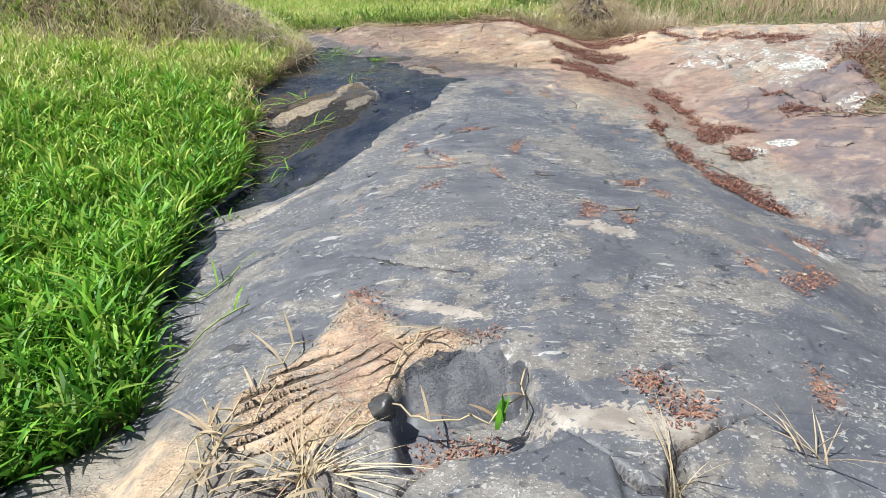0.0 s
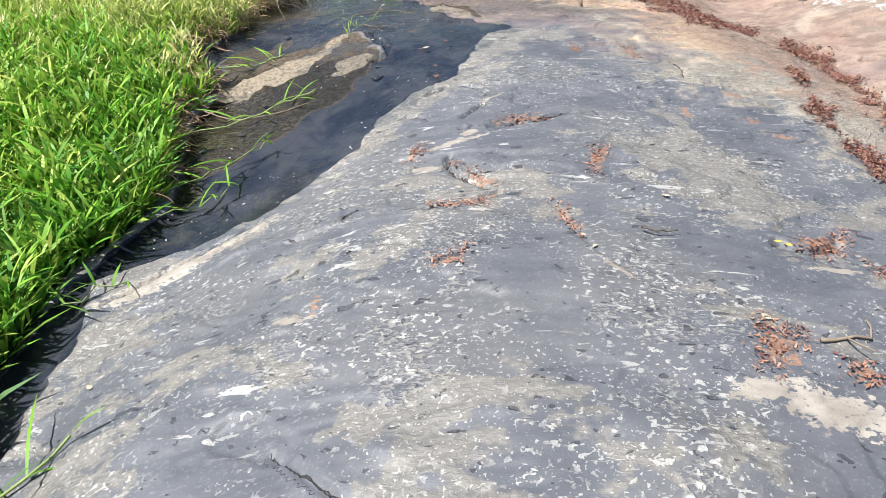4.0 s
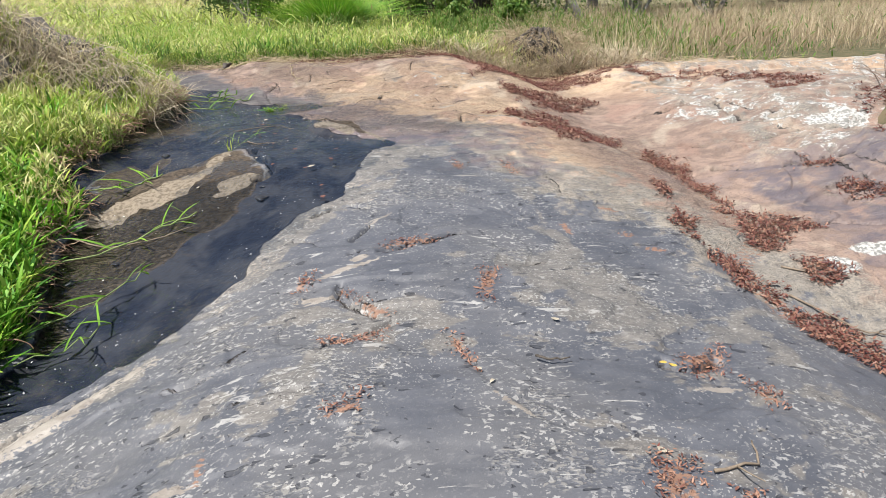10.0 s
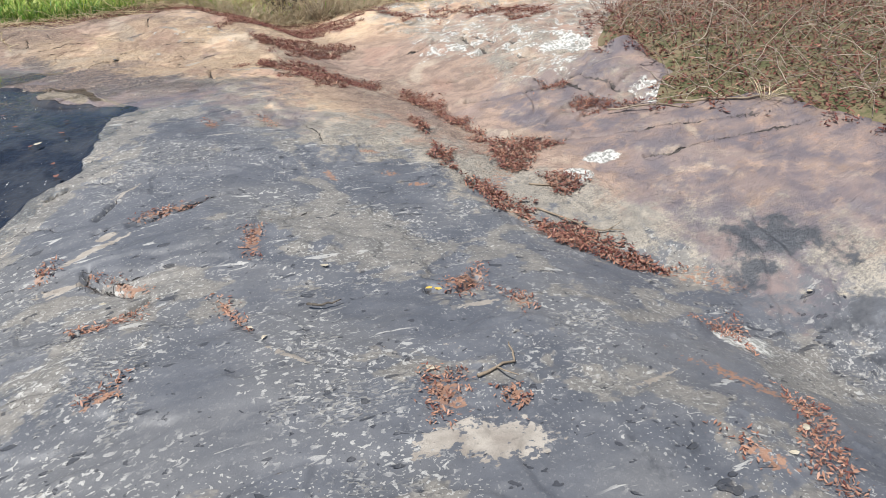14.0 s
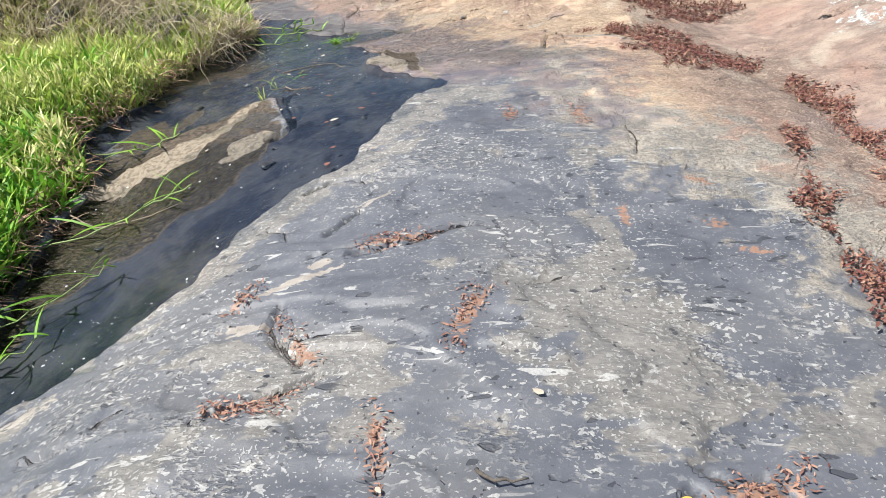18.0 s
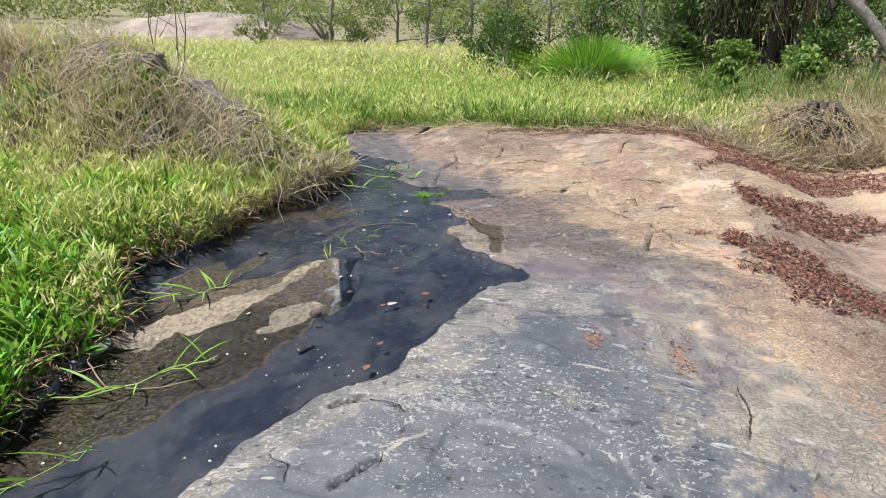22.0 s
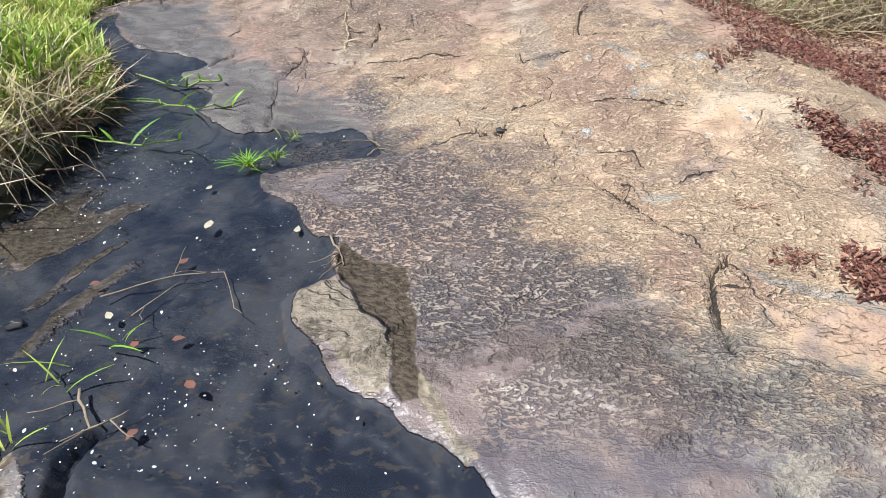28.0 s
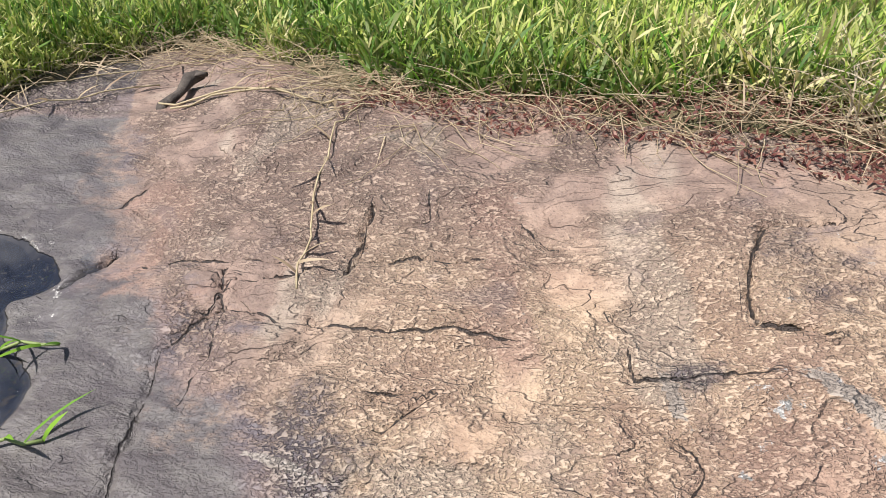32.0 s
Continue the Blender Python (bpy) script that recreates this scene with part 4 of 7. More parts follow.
stain_and_hollow = np.maximum(stain_and_hollow, spots(((0.75, 6.95, 0.2, 0.35, 30), (1.35, 3.35, 0.3, 0.14, 10), (1.15, 2.5, 0.2, 0.06, -10), (1.8, 2.45, 0.4, 0.2, 0)), 0.5))
across = leaf_lie(x, y)
# this mask also draws dark bands along the low edge of each rock leaf
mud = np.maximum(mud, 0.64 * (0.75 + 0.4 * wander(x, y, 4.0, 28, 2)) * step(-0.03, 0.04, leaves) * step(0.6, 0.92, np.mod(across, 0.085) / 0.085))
# the same mask darkens the hollow of the ledge
stain_and_hollow = np.maximum(stain_and_hollow, 1.3 * step(-0.015, 0.02, inside(x, y, HOLLOW) + 0.03 * wander(x, y, 8.0, 29)))
rust = spots(((0.58, 5.06, 0.05, 0.16, -20), (0.24, 5.52, 0.2, 0.045, 12), (1.31, 4.43, 0.12, 0.09, 0), (0.39, 4.52, 0.03, 0.16, 20), (-0.02, 4.68, 0.16, 0.045, 15), (0.9, 3.74, 0.09, 0.11, 0), (1.43, 4.18, 0.06, 0.04, -60), (1.09, 3.65, 0.05, 0.06, 0),
              (0.06, 4.92, 0.04, 0.12, 45), (-0.35, 2.9, 0.06, 0.2, 40), (1.46, 6.02, 0.1, 0.04, -35), (1.48, 5.7, 0.06, 0.05, 0), (1.57, 5.54, 0.09, 0.03, -10), (1.13, 5.74, 0.04, 0.12, 0)), 0.75)
rust = np.maximum(rust, spots(((0.8, 2.17, 0.12, 0.1, 0), (0.95, 2.05, 0.14, 0.08, 0), (1.5, 2.22, 0.08, 0.15, 0), (1.0, 6.75, 0.06, 0.12, 0), (0.65, 6.75, 0.06, 0.1, 0), (0.1, 1.95, 0.25, 0.07, 0), (-0.05, 4.18, 0.1, 0.03, 20),
                               (2.0, 3.5, 0.4, 0.06, -50), (1.65, 3.2, 0.14, 0.06, -60), (-0.27, 5.2, 0.09, 0.03, 60), (-0.49, 4.04, 0.03, 0.09, 0), (1.14, 8.34, 0.07, 0.05, 0)), 0.7))
rust = np.maximum(rust, spots(((-0.22, 9.25, 0.08, 0.3, 0), (-0.05, 8.95, 0.1, 0.2, 0)), 0.42))
dg, _ = to_line(x, y, GULLY_RUN)
rust = np.maximum(rust, 0.5 * (1 - step(0.03, 0.14, dg)))
d, side = to_line(x, y, [(-1.83, 10.9), (-1.4, 10.1), (-1.02, 9.96), (-0.88, 9.74), (-0.56, 9.64), (-0.44, 9.46), (-0.34, 9.25), (-0.1, 9.08), (0.05, 9.08), (0.22, 8.78), (0.3, 8.4), (0.5, 8.35), (0.58, 8.1), (0.75, 7.8), (0.95, 7.4)])
gloom = (0.5 + np.clip(-side * d / 0.9, -0.5, 0.40)) * step(7.0, 7.6, y) * step(1.6, 1.1, x)
gloom = np.maximum(gloom, spots(((0.3, 7.5, 0.3, 0.6, 30), (1.15, 6.8, 0.4, 0.7, 25), (1.0, 7.3, 0.7, 1.3, -25)), 0.5))
gloom = np.maximum(gloom, 0.55 * step(2.35, 2.8, x) * step(3.2, 4.4, y) * step(7.6, 6.6, y))
gloom = np.maximum(gloom, spots(((0.4, 9.9, 0.14, 0.08, 0),), 0.5))
gloom = np.maximum(gloom, 0.42 * step(-0.02, 0.03, inside(x, y, slab)))
pink = np.maximum(step(10.0, 10.7, y) * step(1.5, 0.6, x), step(1.2, 2.0, x) * step(9.8, 8.6, y))
pink = np.maximum(pink, step(-0.2, -0.9, x) * step(9.3, 9.8, y))
flaky = np.maximum(step(7.2, 8.0, y) * step(2.2, 1.5, x), ochre * 0.6)
tongue = step(-0.22, 0.16, inside(x, y, [(-2.5, 10.9), (-1.9, 11.1), (-1.45, 10.5), (-1.35, 10.1), (-1.03, 9.97), (-0.9, 9.7), (-0.62, 9.62), (-0.46, 9.45), (-0.5, 9.2), (-1.2, 9.1), (-1.9, 9.8)]) + 0.13 * wander(x, y, 2.6, 51))
flaky = flaky * (1 - 0.95 * tongue) * (1 - 0.8 * step(2.2, 2.6, x))
colour_layer(me, "zones_a", ochre, pale, wet)
colour_layer(me, "zones_b", stain_and_hollow, lichen, rust)
colour_layer(me, "zones_c", gloom, pink, sand)
dark = 0.35 + 0.25 * np.clip(wander(x, y * 1.3, 0.8, 48), -1, 1)
for outline in ([(-0.4, 5.5), (-0.06, 6.12), (0.16, 6.27), (0.28, 6.56), (0.52, 6.91), (0.77, 7.03), (0.86, 6.69), (0.97, 6.33), (0.95, 5.8), (0.5, 5.5), (0.1, 5.3)], [(1.08, 6.18), (1.36, 6.16), (1.47, 5.96), (1.78, 5.71), (1.78, 5.3), (1.6, 4.9), (1.34, 5.1), (1.19, 5.42), (1.11, 5.81)],
                [(1.26, 3.56), (1.52, 3.55), (1.6, 3.4), (1.44, 3.2), (1.1, 3.3)], [(0.2, 4.6), (0.3, 4.2), (0.5, 3.9), (0.4, 3.5), (0.0, 3.7), (-0.1, 4.1)]):
    dark = np.maximum(dark, 1.0 * step(-0.1, 0.06, inside(x, y, outline) + 0.06 * wander(x, y, 3.0, 49)))
seam = np.zeros_like(x)
lie, broken = sheet_lie(x, y), step(0.0, 0.5, wander(x, y, 2.3, 12))
dark = np.maximum(dark * (y < 8.5), tongue)
dark = dark * (1 - step(0.35, 0.1, shore) * step(4.9, 5.4, y) * (y < 7.6))
for level in SHEETS:
    seam = np.maximum(seam, 0.5 * broken * np.exp(-((lie - level) / 0.022) ** 2))
rift, rift_width, best = np.ones_like(x), np.zeros_like(x), np.full_like(x, 0.03)
for run, deep, half in CRACKS:
    near = (x > min(p[0] for p in run) - 0.1) & (x < max(p[0] for p in run) + 0.1) & (y > min(p[1] for p in run) - 0.1) & (y < max(p[1] for p in run) + 0.1)
    d, _ = to_line(x[near] + 0.012 * wander(x[near], y[near], 14.0, 9), y[near] + 0.012 * wander(x[near], y[near], 14.0, 10), run)
    if deep > 0.016:
        seam[near] = np.maximum(seam[near], (1 - step(half * 0.35, half * 0.95, d)) * min(1.0, 25 * deep))
    if deep > 0.008:
        d, side = to_line(x[near] + 0.010 * wander(x[near], y[near], 12.0, 9), y[near] + 0.010 * wander(x[near], y[near], 12.0, 10), run)
        closer = d < best[near]
        rift[near] = np.where(closer, 0.5 + np.clip(side * d / 0.06, -0.5, 0.5), rift[near])
        rift_width[near] = np.where(closer, min(1.0, 0.12 + 14 * (deep - 0.008)), rift_width[near])
        best[near] = np.minimum(best[near], d)
seam = seam * (1 - 0.8 * step(0.0, 0.05, water_depth(x, y)))
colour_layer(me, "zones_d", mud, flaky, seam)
colour_layer(me, "zones_e", rift, rift_width, dark)
me.materials.append(ROCK)
tagged(new("rock_outcrop", me), "weathered blue-grey and ochre bedrock beside a stream", "rock", kind="structure")

me, _ = grid_mesh("ground", grown(-6, 8, 0.14, -900, 900, 1.12), grown(-3, 16, 0.14, -300, 1500, 1.12), ground_height)
me.materials.append(SOIL)
tagged(new("ground", me), "dry brown earth under grass, out to the horizon", "ground", kind="structure")


def water_height(x, y):
    return land(x, y) - 0.007 + 0.004 * wander(x, y, 2.0, 41)


me, co = grid_mesh("stream_water", np.arange(-3.0, 0.6, 0.03), np.arange(2.8, 10.8, 0.03), water_height, lambda x, y: inside(x, y, WATER_OUTLINE) > -0.08)
colour_layer(me, "zones_a", 0.03 + 0.04 * step(6.0, 6.6, co[:, 1]) * (1 - 0.98 * np.clip(1.6 * soft_spot(co[:, 0], co[:, 1], 0.0, 7.4, 0.42, 0.24), 0, 1)), co[:, 0] * 0, co[:, 0] * 0)
me.materials.append(WATER)
tagged(new("stream_water", me), "thin sheet of clear dark water running over rock", "water", kind="structure")


# ---- grass, straw and litter: what nobody could count ----
def blades(name, material, base, height, width, lean, dry, segments=3, seed=1, droop=0.5, broad=0.0):
    """Many curved blades as one mesh. base: n x 3; height, width, lean, dry: n."""
    rng = np.random.default_rng(seed)
    n = len(base)
    turn = rng.uniform(0, 2 * np.pi, n)
    out = np.stack([np.cos(turn), np.sin(turn), np.zeros(n)], -1)
    face = turn + rng.uniform(0.9, 2.2, n)
    tilt = rng.uniform(-0.5, 0.5, n)
    across = np.stack([np.cos(face), np.sin(face), tilt], -1)
    rows, along = [], []
    for s in range(segments + 1):
        t = s / segments
        bend = lean * t + droop * lean * t * t
        rise = height * (t - 0.38 * lean * t * t)
        mid = base + out * (bend * height)[:, None]
        mid[:, 2] += rise
        if s < segments:
            w = (width * ((1 - broad) * (0.7 + 0.9 * t - 1.3 * t * t) + broad * (0.3 + 2.4 * t - 2.5 * t * t)))[:, None] * 0.5
            rows += [mid - across * w, mid + across * w]
            along += [t, t]
        else:
            rows.append(mid)
            along.append(1.0)
    k = len(rows)
    co = np.stack(rows, 1).reshape(-1, 3)
    faces = []
    for s in range(segments - 1):
        faces += [(2 * s, 2 * s + 1, 2 * s + 3), (2 * s, 2 * s + 3, 2 * s + 2)]
    faces.append((2 * segments - 2, 2 * segments - 1, 2 * segments))
    f = (np.arange(n)[:, None, None] * k + np.array(faces)[None]).reshape(-1, 3)
    me = array_mesh(name, co, f)
    chance = np.repeat(rng.uniform(0, 1, n), k)
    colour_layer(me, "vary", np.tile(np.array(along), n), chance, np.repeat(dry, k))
    me.materials.append(material)
    return me


def scatter(n, lo_x, hi_x, lo_y, hi_y, weight, seed):
    """Points spread by a weight between 0 and 1."""
    rng = np.random.default_rng(seed)
    px, py = rng.uniform(lo_x, hi_x, n), rng.uniform(lo_y, hi_y, n)
    ok = rng.uniform(0, 1, n) < weight(px, py)
    return px[ok], py[ok], rng


def stand(name, label, material, n, box, weight, height, width, lean, dry, seed, rise=0.0, category="grass", segments=3, broad=0.0):
    """Grass over an area; rise: how high up the stems the blades may start."""
    px, py, rng = scatter(n, *box, weight, seed)
    m = len(px)
    z = ground_height(px, py) - 0.02 + rise * rng.uniform(0, 1, m) ** 1.3 * np.clip(0.6 + 0.35 * wander(px, py, 1.4, seed) + 0.4 * wander(px, py, 6.0, seed + 1, 2), 0.05, 1.3)
    h = rng.uniform(*height, m)
    d = np.clip(dry(px, py) + rng.normal(0, 0.3, m), 0, 1)
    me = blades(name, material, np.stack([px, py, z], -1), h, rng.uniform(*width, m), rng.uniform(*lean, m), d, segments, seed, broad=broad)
    return tagged(new(name, me), label, category, kind="stuff")


def off_rock(x, y):
    return bare_rock(x, y) < -0.02


def mound_near(x, y):
    return 1 - step(0.35, 0.8, to_line(x, y, MOUND)[0])


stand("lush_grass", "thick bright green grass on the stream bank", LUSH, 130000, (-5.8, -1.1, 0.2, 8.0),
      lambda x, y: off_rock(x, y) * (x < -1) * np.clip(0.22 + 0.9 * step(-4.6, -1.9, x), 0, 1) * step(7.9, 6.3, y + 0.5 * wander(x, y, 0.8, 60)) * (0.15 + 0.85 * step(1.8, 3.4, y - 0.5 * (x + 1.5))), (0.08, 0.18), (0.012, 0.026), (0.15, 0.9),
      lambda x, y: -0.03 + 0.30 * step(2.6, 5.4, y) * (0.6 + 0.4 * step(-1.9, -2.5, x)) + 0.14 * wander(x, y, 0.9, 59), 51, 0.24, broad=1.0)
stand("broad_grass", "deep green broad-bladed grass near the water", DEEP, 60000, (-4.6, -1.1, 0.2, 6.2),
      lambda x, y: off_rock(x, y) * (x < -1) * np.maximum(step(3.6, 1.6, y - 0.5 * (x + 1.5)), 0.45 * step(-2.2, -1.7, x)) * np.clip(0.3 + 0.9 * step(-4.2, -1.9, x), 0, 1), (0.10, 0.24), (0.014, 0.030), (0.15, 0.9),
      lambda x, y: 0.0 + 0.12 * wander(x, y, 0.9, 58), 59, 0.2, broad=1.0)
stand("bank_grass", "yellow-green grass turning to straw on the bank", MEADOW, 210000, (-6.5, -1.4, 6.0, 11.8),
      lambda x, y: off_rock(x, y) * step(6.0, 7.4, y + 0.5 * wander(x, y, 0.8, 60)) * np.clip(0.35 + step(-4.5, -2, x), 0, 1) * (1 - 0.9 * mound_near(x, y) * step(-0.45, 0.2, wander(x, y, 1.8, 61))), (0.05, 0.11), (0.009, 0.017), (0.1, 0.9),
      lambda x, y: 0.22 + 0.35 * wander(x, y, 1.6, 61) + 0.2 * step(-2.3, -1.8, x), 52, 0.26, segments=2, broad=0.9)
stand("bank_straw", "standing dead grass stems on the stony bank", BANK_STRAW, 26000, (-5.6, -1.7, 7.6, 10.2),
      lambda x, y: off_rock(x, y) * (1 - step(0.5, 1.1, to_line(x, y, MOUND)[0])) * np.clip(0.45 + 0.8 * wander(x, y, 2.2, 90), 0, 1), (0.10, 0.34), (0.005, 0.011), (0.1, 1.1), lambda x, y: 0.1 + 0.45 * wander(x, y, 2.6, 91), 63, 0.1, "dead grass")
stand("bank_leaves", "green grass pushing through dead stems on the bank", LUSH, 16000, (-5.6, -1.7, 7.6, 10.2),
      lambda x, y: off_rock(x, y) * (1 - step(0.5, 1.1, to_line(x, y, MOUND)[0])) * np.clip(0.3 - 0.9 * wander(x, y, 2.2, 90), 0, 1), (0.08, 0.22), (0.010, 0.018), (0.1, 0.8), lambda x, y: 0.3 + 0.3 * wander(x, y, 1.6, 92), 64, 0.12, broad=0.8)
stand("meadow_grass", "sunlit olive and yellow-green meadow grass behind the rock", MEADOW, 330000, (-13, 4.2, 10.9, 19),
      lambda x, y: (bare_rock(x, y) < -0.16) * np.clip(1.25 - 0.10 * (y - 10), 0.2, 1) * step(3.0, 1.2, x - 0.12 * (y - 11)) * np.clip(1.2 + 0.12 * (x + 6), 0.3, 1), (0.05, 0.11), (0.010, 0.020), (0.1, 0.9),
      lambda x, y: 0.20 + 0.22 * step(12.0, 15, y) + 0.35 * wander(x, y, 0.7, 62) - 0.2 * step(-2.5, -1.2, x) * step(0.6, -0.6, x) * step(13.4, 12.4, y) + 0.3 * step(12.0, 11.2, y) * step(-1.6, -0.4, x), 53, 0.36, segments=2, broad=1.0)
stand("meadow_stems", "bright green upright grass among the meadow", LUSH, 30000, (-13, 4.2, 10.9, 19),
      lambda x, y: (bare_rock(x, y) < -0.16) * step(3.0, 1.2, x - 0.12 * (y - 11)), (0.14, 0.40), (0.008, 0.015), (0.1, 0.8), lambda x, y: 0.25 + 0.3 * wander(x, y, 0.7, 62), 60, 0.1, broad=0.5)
stand("far_meadow_grass", "yellow-green meadow grass reaching to the trees", MEADOW, 60000, (-34, 9, 18, 44),
      lambda x, y: np.clip(14 / (y - 4), 0, 1) * step(3.5, 1.0, x - 0.1 * (y - 11)), (0.16, 0.4), (0.018, 0.045), (0.3, 1.5), lambda x, y: 0.2 + 0.35 * wander(x, y, 0.25, 64) + 0.3 * step(27, 36, y), 55, 0.4, segments=2)
stand("weed_growth", "dark green weeds with dry stems behind the rock", WEED, 90000, (-2.0, 5.0, 11.6, 20),
      lambda x, y: off_rock(x, y) * step(-2.0, 0.3, x) * step(11.6, 13.0, y) * step(0.5, 1.0, np.hypot(x - 2.3, (y - 11.2) * 0.8)) * np.clip(0.4 + 0.8 * wander(x, y, 0.9, 66), 0.05, 1), (0.05, 0.13), (0.010, 0.022), (0.1, 0.9), lambda x, y: 0.2 + 0.3 * wander(x, y, 0.7, 65), 56, 0.75, "weeds", segments=2, broad=0.9)
stand("edge_weeds", "dark green leafy weeds crowding the rock's edge", WEED, 26000, (-5.0, 2.4, 11.2, 14.0),
      lambda x, y: (bare_rock(x, y) < -0.08) * step(14.0, 12.6, y) * step(0.5, 1.0, np.hypot(x - 2.3, (y - 11.2) * 0.8)), (0.07, 0.17), (0.012, 0.026), (0.1, 0.9), lambda x, y: 0.05 + 0.15 * wander(x, y, 0.9, 69), 58, 0.3, "weeds", segments=2, broad=0.9)
stand("dry_grass", "tall dry straw-coloured grass", STRAW, 95000, (0.5, 24, 9.2, 34),
      lambda x, y: off_rock(x, y) * np.clip(9 / (y - 2), 0, 1) * step(0.9, 3.2, x - 0.10 * (y - 11)) * step(-0.25, -0.8, bare_rock(x, y)), (0.2, 0.7), (0.004, 0.009), (0.1, 0.7), lambda x, y: 0.42 + 0.45 * wander(x, y, 0.6, 63), 54, 0.15)
stand("scrub_weeds", "dusty green weeds growing through dry grass", WEED, 26000, (1.5, 14, 10.4, 22),
      lambda x, y: off_rock(x, y) * np.clip(8 / (y - 3), 0, 1) * step(0.9, 3.2, x - 0.10 * (y - 11)) * np.clip(0.1 + 0.9 * wander(x, y, 0.8, 88), 0, 1), (0.06, 0.16), (0.012, 0.026), (0.2, 0.9), lambda x, y: 0.25 + 0.4 * wander(x, y, 0.9, 89), 62, 0.7, "weeds", segments=2, broad=0.8)
stand("rim_straw", "short bleached grass at the edge of the rock", STRAW, 12000, (-2.9, 4.0, 10.2, 12.6),
      lambda x, y: (bare_rock(x, y) < 0.03) * step(-0.9, -0.1, bare_rock(x, y)) * np.clip(0.5 + 0.6 * wander(x, y, 1.6, 67), 0, 1), (0.06, 0.2), (0.004, 0.009), (0.6, 2.4), lambda x, y: 0.2 + 0.3 * wander(x, y, 1.1, 68), 57, 0.05)


stand("straw_skirt", "grey dead straw lodged round a root mass", BANK_STRAW, 9000, (0.9, 3.9, 10.6, 12.2),
      lambda x, y: (bare_rock(x, y) < 0.0) * step(1.3, 0.5, np.hypot((x - 2.35) * 0.7, y - 11.3)), (0.12, 0.32), (0.005, 0.010), (0.3, 1.2), lambda x, y: 0.25 + 0.4 * wander(x, y, 1.5, 87), 61, 0.15, "dead grass")


def strands(name, material, start, heading, length, width, seed, wiggle=0.35, sag=0.25, segments=6, floor=None, dry=None):
    """Many thin, bent stems, each a three-sided tube, as one mesh."""
    rng = np.random.default_rng(seed)
    n = len(start)
    way = heading / np.linalg.norm(heading, axis=1, keepdims=True)
    at = start.astype(float).copy()
    rings, along = [], []
    hop = (length / segments)[:, None]
    for s in range(segments + 1):
        t = s / segments
        r = (width * (1 - 0.65 * t) * 0.5)[:, None]
        side = np.cross(way, np.array([0.0, 0.0, 1.0]) + 1e-3)
        side /= np.linalg.norm(side, axis=1, keepdims=True) + 1e-9
        up = np.cross(side, way)
        for a in (0.0, 2.1, 4.2):
            rings.append(at + r * (math.cos(a) * up + math.sin(a) * side))
            along.append(0.5)
        way = way + rng.normal(0, wiggle, (n, 3)) * np.array([1, 1, 0.6])
        way[:, 2] -= sag * t
        way /= np.linalg.norm(way, axis=1, keepdims=True)
        at = at + way * hop
        if floor is not None:
            low = floor(at[:, 0], at[:, 1]) + 0.004
            at[:, 2] = np.maximum(at[:, 2], low)
    k = len(rings)
    co = np.stack(rings, 1).reshape(-1, 3)
    quads = [(3 * s + a, 3 * s + (a + 1) % 3, 3 * s + 3 + (a + 1) % 3, 3 * s + 3 + a) for s in range(segments) for a in range(3)]
    f = (np.arange(n)[:, None, None] * k + np.array(quads)[None]).reshape(-1, 4)
    me = array_mesh(name, co, f)
    d = np.zeros(n) if dry is None else dry
    colour_layer(me, "vary", np.full(n * k, 0.6), np.repeat(rng.uniform(0, 1, n), k), np.repeat(d, k))
    me.materials.append(material)
    return me


def headings(rng, n, lift=(0.0, 0.5)):
    a = rng.uniform(0, 2 * np.pi, n)
    return np.stack([np.cos(a), np.sin(a), rng.uniform(*lift, n)], -1)


def surface(x, y):
    """The top of whatever lies there: rock or earth."""
    return np.maximum(rock_height(x, y), ground_height(x, y))


def leaves(name, material, px, py, pz, size, seed, flat=0.35, dry=None, slim=0.42):
    """Many small curled leaves of eight triangles each, as one mesh."""
    rng = np.random.default_rng(seed)
    n = len(px)
    a = rng.uniform(0, 2 * np.pi, n)
    tilt, roll = rng.normal(0, flat, n), rng.normal(0, flat, n)
    fwd = np.stack([np.cos(a) * np.cos(tilt), np.sin(a) * np.cos(tilt), np.sin(tilt)], -1)
    side = np.stack([-np.sin(a) * np.cos(roll), np.cos(a) * np.cos(roll), np.sin(roll)], -1)
    up = np.cross(fwd, side)
    curl = rng.uniform(-0.5, 0.5, n)
    fold = rng.uniform(0.0, 0.5, n)
    shape = [(-0.5, 0, 0), (-0.22, -1, 1), (-0.22, 0, 0), (-0.22, 1, 1), (0.16, -0.85, 1), (0.16, 0, 0), (0.16, 0.85, 1), (0.5, 0, 0)]
    base = np.stack([px, py, pz], -1)
    rows = []
    for u, v, w in shape:
        lift = (curl * (u * u - 0.08) + fold * w * 0.25 * slim)[:, None]
        rows.append(base + size[:, None] * (u * fwd + 0.5 * slim * v * side + lift * up))
    co = np.stack(rows, 1).reshape(-1, 3)
    tri = np.array([(0, 1, 2), (0, 2, 3), (1, 4, 5), (1, 5, 2), (2, 5, 6), (2, 6, 3), (4, 7, 5), (5, 7, 6)])
    f = (np.arange(n)[:, None, None] * 8 + tri[None]).reshape(-1, 3)
    me = array_mesh(name, co, f)
    d = rng.uniform(0, 1, n) ** 2 if dry is None else dry
    colour_layer(me, "vary", np.full(n * 8, 0.8), np.repeat(rng.uniform(0, 1, n), 8), np.repeat(d, 8))
    me.materials.append(material)
    return me


